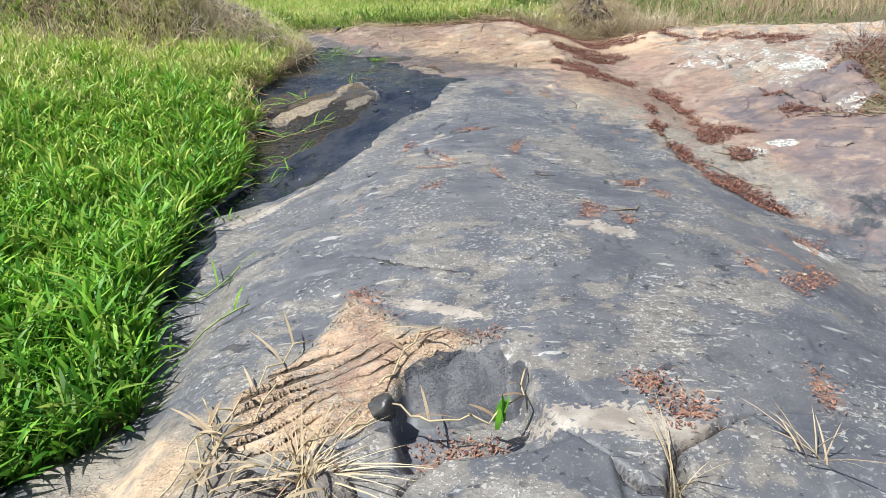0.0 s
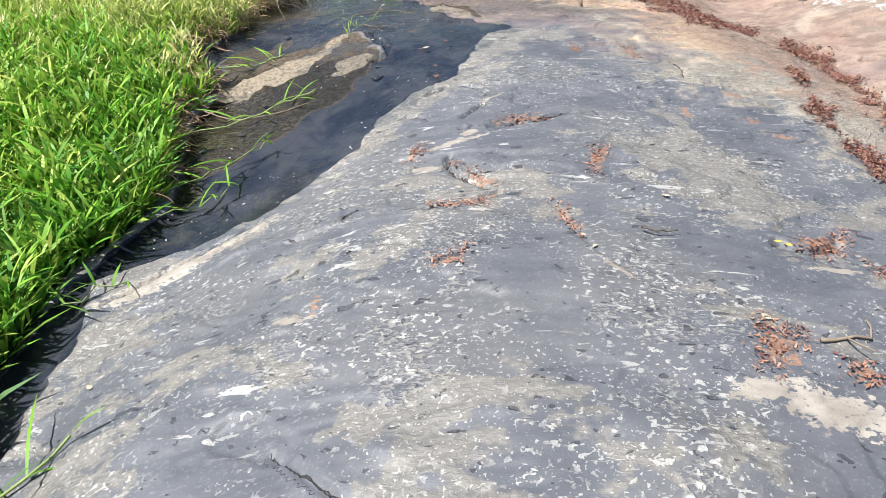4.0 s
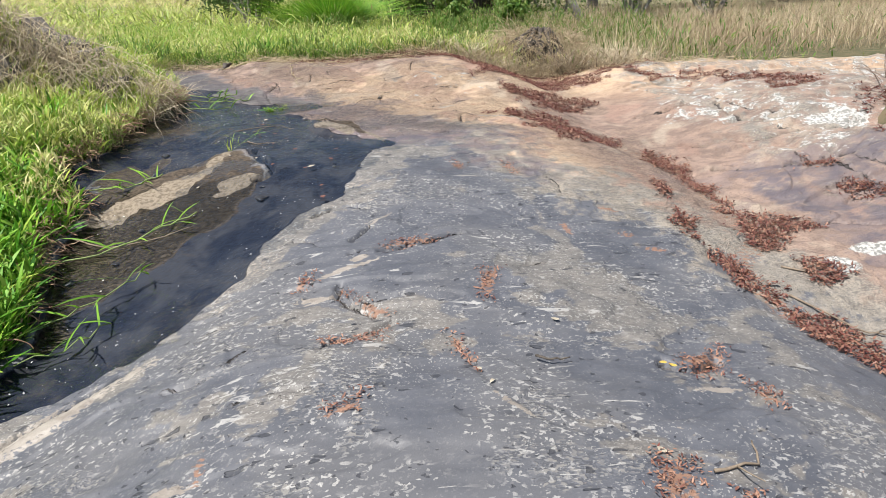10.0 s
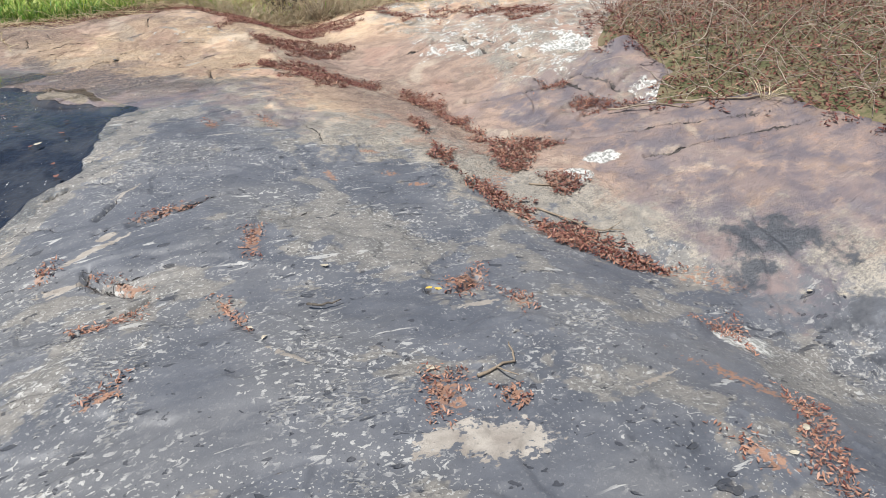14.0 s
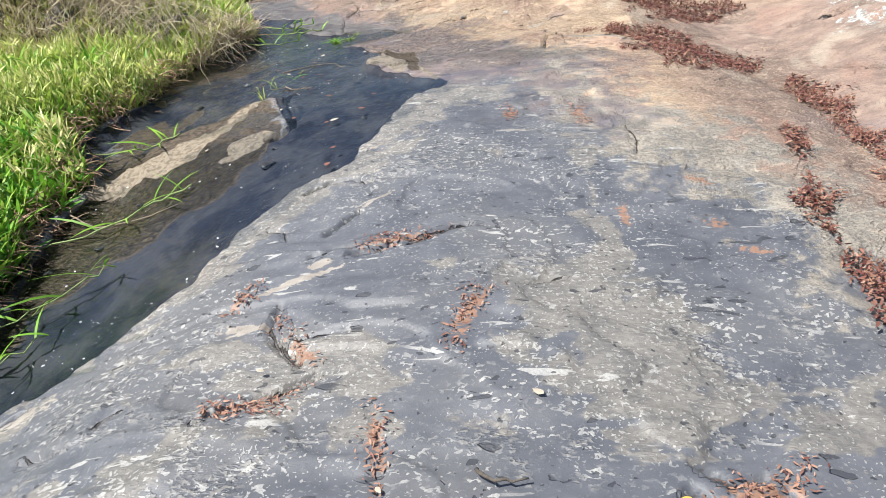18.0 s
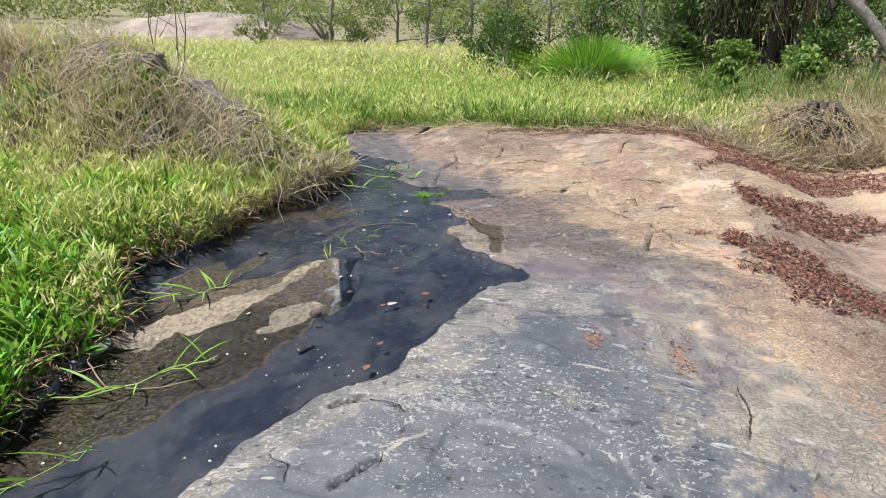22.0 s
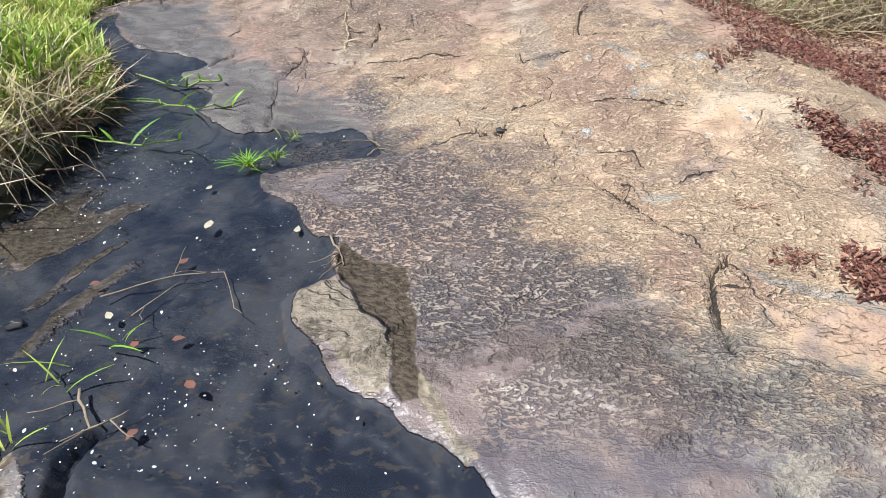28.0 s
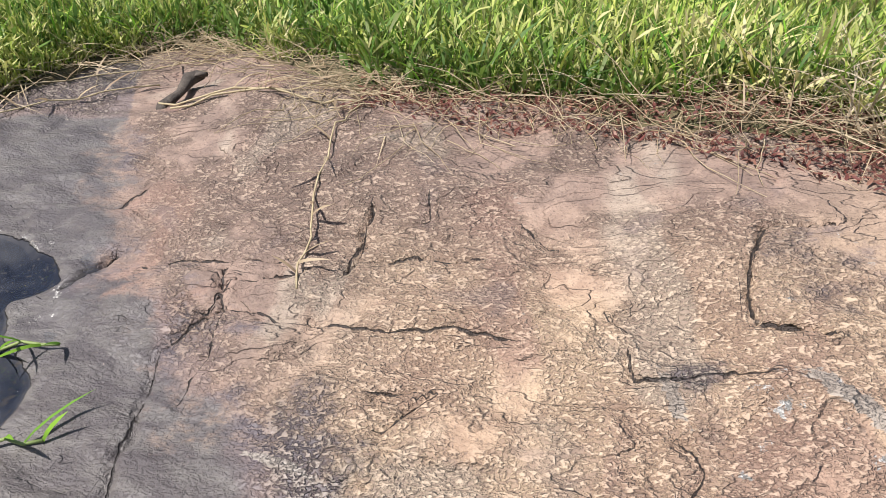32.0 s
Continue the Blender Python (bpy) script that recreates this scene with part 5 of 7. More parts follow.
def litter(name, label, outlines, per_area, size, seed, dry=0.25, heap=0.02, material=None, ragged=0.05):
    """Dead leaves heaped inside outlines."""
    rng = np.random.default_rng(seed)
    xs, ys = [], []
    for pts in outlines:
        lx, hx = min(p[0] for p in pts) - 0.1, max(p[0] for p in pts) + 0.1
        ly, hy = min(p[1] for p in pts) - 0.1, max(p[1] for p in pts) + 0.1
        n = int((hx - lx) * (hy - ly) * per_area) + 8
        px, py = rng.uniform(lx, hx, n), rng.uniform(ly, hy, n)
        d = inside(px, py, pts) + ragged * wander(px, py, 7.0, seed)
        ok = rng.uniform(0, 1, n) < step(-0.05, 0.06, d)
        xs.append(px[ok])
        ys.append(py[ok])
    px, py = np.concatenate(xs), np.concatenate(ys)
    m = len(px)
    pz = surface(px, py) + 0.006 + heap * rng.uniform(0, 1, m) ** 1.5
    d = np.clip(dry + rng.normal(0, 0.38, m), 0, 1)
    me = leaves(name, material or LEAF_BROWN, px, py, pz, rng.uniform(*size, m), seed, 0.4, d, 0.3)
    return tagged(new(name, me), label, "leaf litter", kind="stuff")


litter("gully_litter", "dark red-brown dead leaves lying in a rock gully",
       [[(2.3, 7.44), (2.44, 7.21), (2.4, 6.61), (2.36, 6.18), (2.52, 6.01), (2.69, 5.82), (2.48, 5.73), (2.31, 5.57), (2.15, 5.63), (2.21, 5.88), (2.29, 6.37), (2.28, 6.86), (2.19, 7.15)],
        [(2.0, 6.55), (1.98, 6.31), (1.9, 5.9), (1.9, 5.64), (1.94, 5.49), (1.97, 5.25), (2.05, 5.16), (2.04, 5.02), (2.17, 4.98), (2.27, 4.87), (2.4, 4.72), (2.45, 4.55), (2.55, 4.46), (2.44, 4.4), (2.33, 4.51), (2.16, 4.67), (2.03, 4.76), (1.98, 4.96), (1.87, 5.12), (1.84, 5.45), (1.86, 5.9)],
        [(2.3, 5.4), (2.44, 5.38), (2.58, 5.22), (2.3, 5.24)], [(3.14, 6.75), (3.28, 6.5), (3.16, 6.38), (3.08, 6.6)], [(3.05, 6.3), (3.2, 6.3), (3.38, 6.08), (3.5, 5.95), (3.26, 5.95)]], 11000, (0.014, 0.036), 71, 0.3, 0.025, ragged=0.06)
litter("dome_litter", "dark red-brown dead leaves in the hollow behind the rock dome",
       [[(1.5, 9.2), (1.66, 9.42), (1.85, 9.4), (2.1, 9.3), (2.4, 9.4), (2.35, 9.1), (2.1, 8.75), (1.85, 8.7), (1.62, 8.66), (1.56, 8.85)], [(1.36, 8.27), (1.6, 8.4), (1.85, 8.2), (2.15, 7.95), (2.15, 7.65), (1.9, 7.5), (1.66, 7.4), (1.5, 7.6), (1.38, 8.05)],
        [(1.45, 9.28), (1.62, 9.16), (1.63, 8.94), (1.5, 9.03)], [(1.3, 8.43), (1.4, 8.32), (1.38, 8.22), (1.28, 8.26)]], 6500, (0.014, 0.038), 72, 0.16, 0.02, ragged=0.13)
litter("rim_gully_litter", "dark dead leaves in a groove along the far slab",
       [[(1.24, 9.8), (1.87, 9.78), (2.6, 10.0), (2.97, 10.26), (3.73, 9.42), (4.08, 8.3), (4.35, 8.3), (4.45, 8.8), (3.83, 9.66), (3.06, 10.6), (2.12, 10.6), (1.3, 10.2)]], 5000, (0.016, 0.04), 77, 0.12, 0.02, ragged=0.12)
litter("pit_litter", "dark leaf scraps in a small pit of the dome", [[(1.08, 8.36), (1.16, 8.4), (1.2, 8.34), (1.17, 8.29), (1.09, 8.3)]], 14000, (0.01, 0.024), 78, 0.15, 0.012, ragged=0.015)
litter("scrub_litter", "deep brown leaf litter under dry scrub", [[(3.5, 5.75), (3.85, 6.2), (3.95, 6.9), (4.3, 7.6), (4.9, 8.3), (6.5, 9.0), (7.0, 5.0), (4.5, 3.6), (4.2, 4.6), (4.1, 5.35)]], 1700, (0.02, 0.05), 73, 0.05, 0.03, ragged=0.3)
litter("rim_litter", "brown leaves and chaff along the grass edge", [[(-0.95, 11.4), (-0.9, 11.1), (-0.1, 11.0), (0.5, 10.84), (1.0, 10.62), (1.4, 10.3), (2.0, 10.6), (2.8, 10.8), (3.6, 10.4), (3.4, 11.2), (1.8, 11.4), (0.4, 11.5)]], 3000, (0.015, 0.04), 74, 0.1, 0.03)
litter("hollow_litter", "rust-brown leaf scraps caught in hollows of the rock",
       [[(0.58, 5.2), (0.67, 5.2), (0.61, 5.1), (0.56, 4.9), (0.5, 4.9), (0.53, 5.06)], [(0.35, 4.66), (0.38, 4.63), (0.42, 4.45), (0.44, 4.34), (0.39, 4.4)], [(0.08, 5.53), (0.2, 5.57), (0.45, 5.6), (0.33, 5.52), (0.22, 5.46), (0.1, 5.47)],
        [(1.24, 4.48), (1.33, 4.48), (1.44, 4.54), (1.36, 4.37), (1.25, 4.32), (1.2, 4.42)], [(1.39, 4.3), (1.46, 4.26), (1.46, 4.1), (1.4, 4.12)], [(0.88, 3.84), (0.99, 3.81), (0.94, 3.74), (0.86, 3.69), (0.86, 3.6), (0.79, 3.65)], [(1.07, 3.71), (1.14, 3.66), (1.08, 3.59), (1.04, 3.62)],
        [(-0.17, 4.7), (-0.01, 4.69), (0.13, 4.74), (0.1, 4.66), (-0.05, 4.61), (-0.15, 4.62)], [(-0.07, 5.08), (-0.03, 5.05), (0.06, 4.93), (0.14, 4.87), (0.08, 4.87), (0.0, 4.94)]], 9000, (0.008, 0.024), 75, 0.6, 0.008, ragged=0.02)
litter("ledge_litter", "rust-brown leaf scraps on the broken ledge",
       [[(0.72, 2.22), (0.86, 2.25), (0.95, 2.15), (1.07, 2.1), (0.98, 2.0), (0.82, 1.98), (0.78, 2.1)], [(1.42, 2.1), (1.45, 2.24), (1.57, 2.37), (1.56, 2.24), (1.48, 2.05)], [(-0.08, 2.06), (0.02, 2.12), (0.28, 2.08), (0.3, 1.98), (0.0, 1.92)],
        [(-0.42, 2.98), (-0.36, 2.98), (-0.16, 2.72), (-0.22, 2.7)], [(-0.5, 1.85), (-0.3, 1.9), (-0.25, 1.75), (-0.5, 1.7)], [(0.1, 2.56), (0.28, 2.54), (0.28, 2.47), (0.12, 2.5)],
        [(2.2, 4.0), (2.45, 4.0), (2.25, 3.75)], [(2.1, 3.5), (2.2, 3.4), (1.8, 3.02), (1.72, 3.06)], [(1.58, 3.36), (1.68, 3.28), (1.6, 3.2)], [(-0.12, 4.2), (0.0, 4.24), (-0.02, 4.16)], [(0.95, 6.85), (1.05, 6.8), (1.02, 6.62)], [(0.6, 6.85), (0.7, 6.78), (0.64, 6.66)],
        [(-0.32, 5.12), (-0.24, 5.28), (-0.22, 5.2)], [(1.04, 8.64), (1.16, 8.62), (1.12, 8.54)]], 8000, (0.008, 0.026), 76, 0.6, 0.010, ragged=0.03)

# dry stems lying and standing about
rng = np.random.default_rng(81)
n = 1150
px, py = rng.uniform(3.7, 7.6, n), rng.uniform(3.6, 8.6, n)
ok = bare_rock(px, py) < 0.06
px, py = px[ok], py[ok]
me = strands("scrub_twigs", DEAD_TWIG, np.stack([px, py, surface(px, py)], -1), headings(rng, len(px), (0.1, 1.3)), rng.uniform(0.25, 0.8, len(px)), rng.uniform(0.004, 0.009, len(px)), 81, 0.3, 0.22, dry=rng.uniform(0.0, 1.0, len(px)))
tagged(new("scrub_twigs", me), "tangled dry grey-brown scrub twigs", "scrub", kind="stuff")

n = 1000
t = rng.uniform(0, 1, n)
run = np.array(BACK_EDGE[2:15])
i = np.minimum((t * (len(run) - 1)).astype(int), len(run) - 2)
g = (t * (len(run) - 1) - i)[:, None]
spot = run[i] * (1 - g) + run[i + 1] * g + rng.normal(0, 0.16, (n, 2)) + np.array([0.0, 0.05])
me = strands("rim_stems", STRAW, np.stack([spot[:, 0], spot[:, 1], surface(spot[:, 0], spot[:, 1]) + rng.uniform(0, 0.05, n)], -1), headings(rng, n, (-0.05, 0.25)), rng.uniform(0.12, 0.5, n), rng.uniform(0.003, 0.007, n), 82, 0.25, 0.12, floor=surface, dry=rng.uniform(0, 0.6, n))
tagged(new("rim_stems", me), "bleached dead stems lying along the edge of the rock", "dead stems", kind="stuff")

n = 1500
t = rng.uniform(0, 1, n)
run = np.array([(-1.98, 8.85), (-2.25, 8.6), (-2.65, 8.5), (-3.05, 8.5), (-3.5, 8.55), (-4.0, 8.7)])
i = np.minimum((t * 5).astype(int), 4)
g = (t * 5 - i)[:, None]
spot = run[i] * (1 - g) + run[i + 1] * g + rng.normal(0, 0.17, (n, 2))
head = headings(rng, n, (-0.4, 0.5)) + np.array([0.3, -0.7, -0.5])
me = strands("dead_grass_mat", BANK_STRAW, np.stack([spot[:, 0], spot[:, 1], ground_height(spot[:, 0], spot[:, 1]) + rng.uniform(0.04, 0.30, n)], -1), head, rng.uniform(0.15, 0.45, n), rng.uniform(0.004, 0.009, n), 83, 0.22, 0.45, floor=ground_height, dry=rng.uniform(0, 1, n) ** 3 * 0.8)
tagged(new("dead_grass_mat", me), "matted dead grass draped over the stream bank", "dead grass", kind="stuff")

n = 1500
t = rng.uniform(0, 1, n)
run = np.array(GRASS_EDGE[3:13])
i = np.minimum((t * (len(run) - 1)).astype(int), len(run) - 2)
g = (t * (len(run) - 1) - i)[:, None]
spot = run[i] * (1 - g) + run[i + 1] * g + rng.normal(0, 0.06, (n, 2)) + np.array([-0.1, 0.0])
me = strands("bank_edge_stems", EDGE_STRAW, np.stack([spot[:, 0], spot[:, 1], ground_height(spot[:, 0], spot[:, 1]) + rng.uniform(0.0, 0.14, n)], -1), headings(rng, n, (-0.5, 0.3)) + np.array([0.7, -0.3, 0]), rng.uniform(0.06, 0.18, n), rng.uniform(0.006, 0.012, n), 84, 0.3, 0.25, dry=rng.uniform(0.0, 1.0, n) ** 2)
tagged(new("bank_edge_stems", me), "reddish dead stems hanging over the water's edge", "dead stems", kind="stuff")

# added white flecks on the water that imitate sun glints on ripples
n = 5200
px, py = rng.uniform(-1.7, 0.2, n), rng.uniform(4.6, 9.8, n)
ok = (water_depth(px, py) > 0.03) & (rng.uniform(0, 1, n) < np.clip(0.22 + 0.7 * wander(px, py, 2.2, 86), 0.05, 1))
px, py = px[ok], py[ok]
me = leaves("floating_chaff", GLINT, px, py, np.maximum(water_height(px, py), rock_height(px, py)) + 0.003, rng.uniform(0.003, 0.008, len(px)) * rng.choice([1, 1, 1, 1, 2.0], len(px)), 85, 0.25, slim=0.6)
tagged(new("floating_chaff", me), "pale specks standing in for sun glints on dark water", "chaff", kind="stuff")


# ---- things ----
def part(name, me, parent, label=""):
    """A mesh as a part of a thing."""
    ob = new(name, me)
    ob.parent = parent
    if label:
        tagged(ob, label)
    return ob


def thing(name, at, label, category, group=""):
    ob = new(name)
    ob.empty_display_size = 0.05
    ob.location = at
    return tagged(ob, label, category, group)


def tube(name, material, rows, sides=8, rough=0.0, seed=0):
    """A bent, tapering stem: rows of (x, y, z, radius)."""
    rng = random.Random(seed)
    pts = [Vector(r[:3]) for r in rows]
    verts, faces = [], []
    for i, p in enumerate(pts):
        way = (pts[min(i + 1, len(pts) - 1)] - pts[max(i - 1, 0)]).normalized()
        side = way.cross(Vector((0.13, 0.31, 1.0))).normalized()
        up = side.cross(way)
        for a in range(sides):
            ang = 2 * math.pi * a / sides
            r = rows[i][3] * (1 + rough * rng.uniform(-1, 1))
            verts.append(p + r * (math.cos(ang) * side + math.sin(ang) * up))
    n = len(pts)
    for i in range(n - 1):
        for a in range(sides):
            b = (a + 1) % sides
            faces.append((i * sides + a, i * sides + b, (i + 1) * sides + b, (i + 1) * sides + a))
    faces += [tuple(range(sides))[::-1], tuple((n - 1) * sides + a for a in range(sides))]
    me = bpy.data.meshes.new(name)
    me.from_pydata([tuple(v) for v in verts], [], faces)
    me.polygons.foreach_set("use_smooth", [True] * len(me.polygons))
    me.materials.append(material)
    return me


def bent(a, b, r0, r1, n=6, sway=0.1, seed=0):
    """Rows for tube() from a to b with a wandering line."""
    rng = random.Random(seed)
    a, b = Vector(a), Vector(b)
    size = (b - a).length
    off = Vector((0, 0, 0))
    rows = []
    for i in range(n + 1):
        t = i / n
        p = a.lerp(b, t) + off * math.sin(math.pi * min(t, 1)) if i not in (0, n) else a.lerp(b, t)
        off = off + Vector((rng.uniform(-1, 1), rng.uniform(-1, 1), rng.uniform(-0.6, 0.6))) * sway * size * 0.5
        rows.append((*p, r0 + (r1 - r0) * t))
    return rows


def stone_mesh(name, material, size, seed, flat=0.6, detail=3, cut=11, lump=1.0):
    """A weathered, angular stone."""
    bm = bmesh.new()
    bmesh.ops.create_icosphere(bm, subdivisions=detail, radius=0.5)
    rng = random.Random(seed)
    planes = [Vector((rng.uniform(-1, 1), rng.uniform(-1, 1), rng.uniform(-0.7, 1))).normalized() for _ in range(cut)]
    cuts = [rng.uniform(0.22, 0.40) for _ in planes]
    for v in bm.verts:
        for p, c in zip(planes, cuts):
            d = v.co.dot(p)
            if d > c:
                v.co -= p * (d - c) * 0.97
        v.co *= 1 + lump * 0.26 * noise.noise(v.co * 3 + Vector((seed, 0, 0))) + lump * 0.14 * noise.noise(v.co * 8 + Vector((0, seed, 0))) + 0.05 * noise.noise(v.co * 19)
        v.co = Vector((v.co.x * size[0], v.co.y * size[1], v.co.z * size[2] * (flat if v.co.z < 0 else 1)))
    for f in bm.faces:
        f.smooth = True
    me = bpy.data.meshes.new(name)
    bm.to_mesh(me)
    bm.free()
    me.materials.append(material)
    return me


def block_mesh(name, material, size, seed):
    """A fractured, angular block: the hull of a few points, then roughened."""
    rng = random.Random(seed)
    bm = bmesh.new()
    for _ in range(15):
        v = Vector((rng.uniform(-0.5, 0.5), rng.uniform(-0.5, 0.5), rng.uniform(-0.5, 0.5)))
        big = max(abs(v.x), abs(v.y), abs(v.z))
        v *= (0.5 / big) ** 0.75
        bm.verts.new((v.x * size[0], v.y * size[1], v.z * size[2]))
    hull = bmesh.ops.convex_hull(bm, input=bm.verts)
    bmesh.ops.delete(bm, geom=[g for g in hull["geom_interior"] if isinstance(g, bmesh.types.BMVert)], context="VERTS")
    bmesh.ops.subdivide_edges(bm, edges=bm.edges, cuts=5, use_grid_fill=True)
    for v in bm.verts:
        p = v.co * (4.0 / size[0])
        v.co += v.co.normalized() * size[0] * (0.05 * noise.noise(p + Vector((seed, 0, 0))) + 0.035 * noise.noise(p * 3))
    me = bpy.data.meshes.new(name)
    bm.to_mesh(me)
    bm.free()
    me.materials.append(material)
    return me


def one_height(f, x, y):
    return float(f(np.array([x], float), np.array([y], float))[0])


def put_stone(name, x, y, size, seed, label, category="stone", material=None, sink=0.25, turn=0.0, group="", lift=0.0, floor=None, lump=1.0, detail=3):
    z = one_height(floor or surface, x, y)
    ob = new(name, stone_mesh(name, material or STONE, size, seed, detail=detail, lump=lump))
    ob.matrix_world = pose(x, y, z + size[2] * (0.5 - sink) * 0.8 + lift, 0, 0, turn)
    return tagged(ob, label, category, group)


# boulders in the bank
for x, y, sx, sy, sz, seed, label in (
        (-2.64, 8.98, 0.42, 0.36, 0.4, 3, "grey weathered boulder bedded in dead grass"), (-2.95, 8.82, 0.75, 0.5, 0.34, 4, "pale grey flat boulder at the top of the bank"),
        (-2.22, 8.66, 0.36, 0.3, 0.26, 6, "brown-grey stone half hidden by straw"), (-2.9, 8.42, 0.3, 0.26, 0.34, 7, "tan block of stone in the bank"), (-3.85, 8.8, 0.7, 0.45, 0.34, 9, "pale grey boulder among dry grass"), (-3.4, 8.75, 0.5, 0.4, 0.3, 10, "grey boulder under a thin sapling"),
        (-2.15, 8.95, 0.22, 0.2, 0.2, 12, "shaded stone under hanging straw")):
    ob = new("boulder", block_mesh("boulder", BOULDER, (sx, sy, sz), seed))
    ob.matrix_world = pose(x, y, one_height(ground_height, x, y) - 0.02 * sz, 12 * math.sin(seed), 8 * math.cos(seed), seed * 40)
    tagged(ob, label, "boulder")
stub = thing("driftwood_stub", (-2.42, 8.82, one_height(ground_height, -2.42, 8.82)), "short bleached driftwood stub lying on the bank", "driftwood")
part("stub_log", tube("stub_log", BARK, bent((-0.14, -0.06, 0.1), (0.12, 0.02, 0.13), 0.05, 0.035, 5, 0.08, 4), 9, 0.12, 2), stub)
part("stub_prop", tube("stub_prop", BARK, bent((0.0, 0.03, -0.1), (-0.02, -0.02, 0.1), 0.04, 0.03, 4, 0.08, 5), 8, 0.12, 3), stub)

# saplings on the bank
for x, y, tall, seed in ((-3.75, 9.35, 1.5, 5), (-3.55, 9.45, 1.3, 6), (-3.95, 9.6, 1.1, 7), (-3.3, 9.15, 0.8, 8)):
    z = one_height(ground_height, x, y)
    plant = thing("bare_sapling", (x, y, z), "thin leafless sapling standing on the bank", "sapling", "saplings on the bank")
    part("stem", tube("stem", TWIG, bent((0, 0, -0.05), (0.1 * math.sin(seed), 0.1, tall), 0.009, 0.003, 7, 0.05, seed), 6), plant)
    for j in range(4):
        h = tall * (0.35 + 0.15 * j)
        part("twig", tube("twig", TWIG, bent((0.1 * math.sin(seed) * h / tall, 0.1 * h / tall, h), (0.25 * math.cos(j * 2 + seed), 0.2 * math.sin(j * 2.3), h + 0.22), 0.004, 0.0015, 4, 0.08, seed + j), 5), plant)


# root tangle at the edge of the grass
def root_tangle(x, y, wide, tall, seed, label):
    z = one_height(surface, x, y)
    heap = thing("root_tangle", (x, y, z), label, "root mass")
    part("core", stone_mesh("core", DARK_WOOD, (wide * 0.8, wide * 0.6, tall * 0.9), seed, 0.5, 4), heap).location = (0, 0, tall * 0.25)
    rng = np.random.default_rng(seed)
    n = 1000
    a, h = rng.uniform(0, 2 * np.pi, n), rng.uniform(0, 1, n)
    r = 0.44 * wide * np.sqrt(1 - 0.6 * h * h)
    st = np.stack([r * np.cos(a), 0.7 * r * np.sin(a), tall * (0.1 + 0.6 * h)], -1)
    hd = np.stack([np.cos(a), np.sin(a), rng.uniform(-0.6, 0.6, n)], -1) + rng.normal(0, 0.5, (n, 3))
    part("root_mat", strands("root_mat", STRAW, st, hd, rng.uniform(0.2, 0.6, n), rng.uniform(0.004, 0.010, n), seed, 0.4, 0.5, dry=rng.uniform(0.1, 0.95, n)), heap, "dry grey-brown roots and stems")
    for j in range(9):
        aa = 2 * math.pi * j / 9 + 0.3
        part("root", tube("root", DARK_WOOD, bent((0.1 * math.cos(aa), 0.1 * math.sin(aa), tall * 0.75), (0.5 * wide * math.cos(aa), 0.4 * wide * math.sin(aa), -0.03), 0.028, 0.010, 7, 0.14, seed + j), 7, 0.1, j), heap)
    return heap


root_tangle(2.35, 11.5, 1.3, 0.76, 21, "dark tangled root mass hung with dry stems")

# clump of tall bright grass beyond the meadow
def tussock(x, y, tall, wide, n, seed, label, material=None):
    z = one_height(ground_height, x, y)
    rng = np.random.default_rng(seed)
    a, r = rng.uniform(0, 2 * np.pi, n), np.sqrt(rng.uniform(0, 1, n)) * wide * 0.3
    base = np.stack([r * np.cos(a), r * np.sin(a), np.zeros(n)], -1)
    me = blades("tussock_grass", material or LUSH, base, rng.uniform(0.3, 1.0, n) * tall, rng.uniform(0.008, 0.018, n), np.abs(rng.normal(0, 0.5, n)) * wide / tall, np.clip(rng.normal(0.1, 0.15, n), 0, 1), 5, seed)
    ob = new("tussock_grass", me)
    ob.location = (x, y, z)
    return tagged(ob, label, "tall grass")


tussock(-0.85, 20.6, 1.35, 1.7, 4600, 31, "fountain of tall bright green grass beyond the rock")
tussock(-2.0, 21.5, 0.8, 1.0, 500, 32, "low clump of green grass before dark shrubs")
tussock(-1.5, 12.8, 0.5, 0.9, 500, 33, "fresh green grass clump at the meadow's edge")


# ---- trees and shrubs ----
def crown_mesh(name, material, clumps, per, size, seed, dry=0.1, slim=0.5):
    """Leaves gathered in uneven clumps: rows of (x, y, z, rx, ry, rz)."""
    rng = np.random.default_rng(seed)
    c = np.array(clumps, float)
    i = rng.integers(0, len(c), len(c) * per)
    v = rng.normal(0, 1, (len(i), 3))
    v /= np.linalg.norm(v, axis=1, keepdims=True)
    v *= rng.uniform(0.25, 1.05, (len(i), 1)) ** 0.6
    p = c[i, :3] + v * c[i, 3:]
    d = np.clip(rng.normal(dry, 0.15, len(p)), 0, 1)
    return leaves(name, material, p[:, 0], p[:, 1], p[:, 2], rng.uniform(*size, len(p)), seed, 0.8, d, slim)


def shrub(name, x, y, wide, tall, seed, label, per=160, size=(0.06, 0.14), material=None, dry=0.1, group=""):
    z = one_height(ground_height, x, y)
    rng = random.Random(seed)
    ob = thing(name, (x, y, z), label, "shrub", group)
    clumps = []
    for j in range(11):
        a, r = rng.uniform(0, 6.28), rng.uniform(0, 0.42) * wide
        h = rng.uniform(0.25, 0.9) * tall
        clumps.append((r * math.cos(a), r * math.sin(a), h, wide * rng.uniform(0.14, 0.26), wide * rng.uniform(0.14, 0.26), tall * rng.uniform(0.12, 0.22)))
        if j < 6:
            part("stem", tube("stem", BARK, bent((0.05 * math.cos(a), 0.05 * math.sin(a), -0.1), clumps[-1][:3], 0.03 * wide, 0.008, 5, 0.12, seed + j), 6), ob)
    part("foliage", crown_mesh("foliage", material or CROWN, clumps, per, size, seed, dry), ob)
    return ob


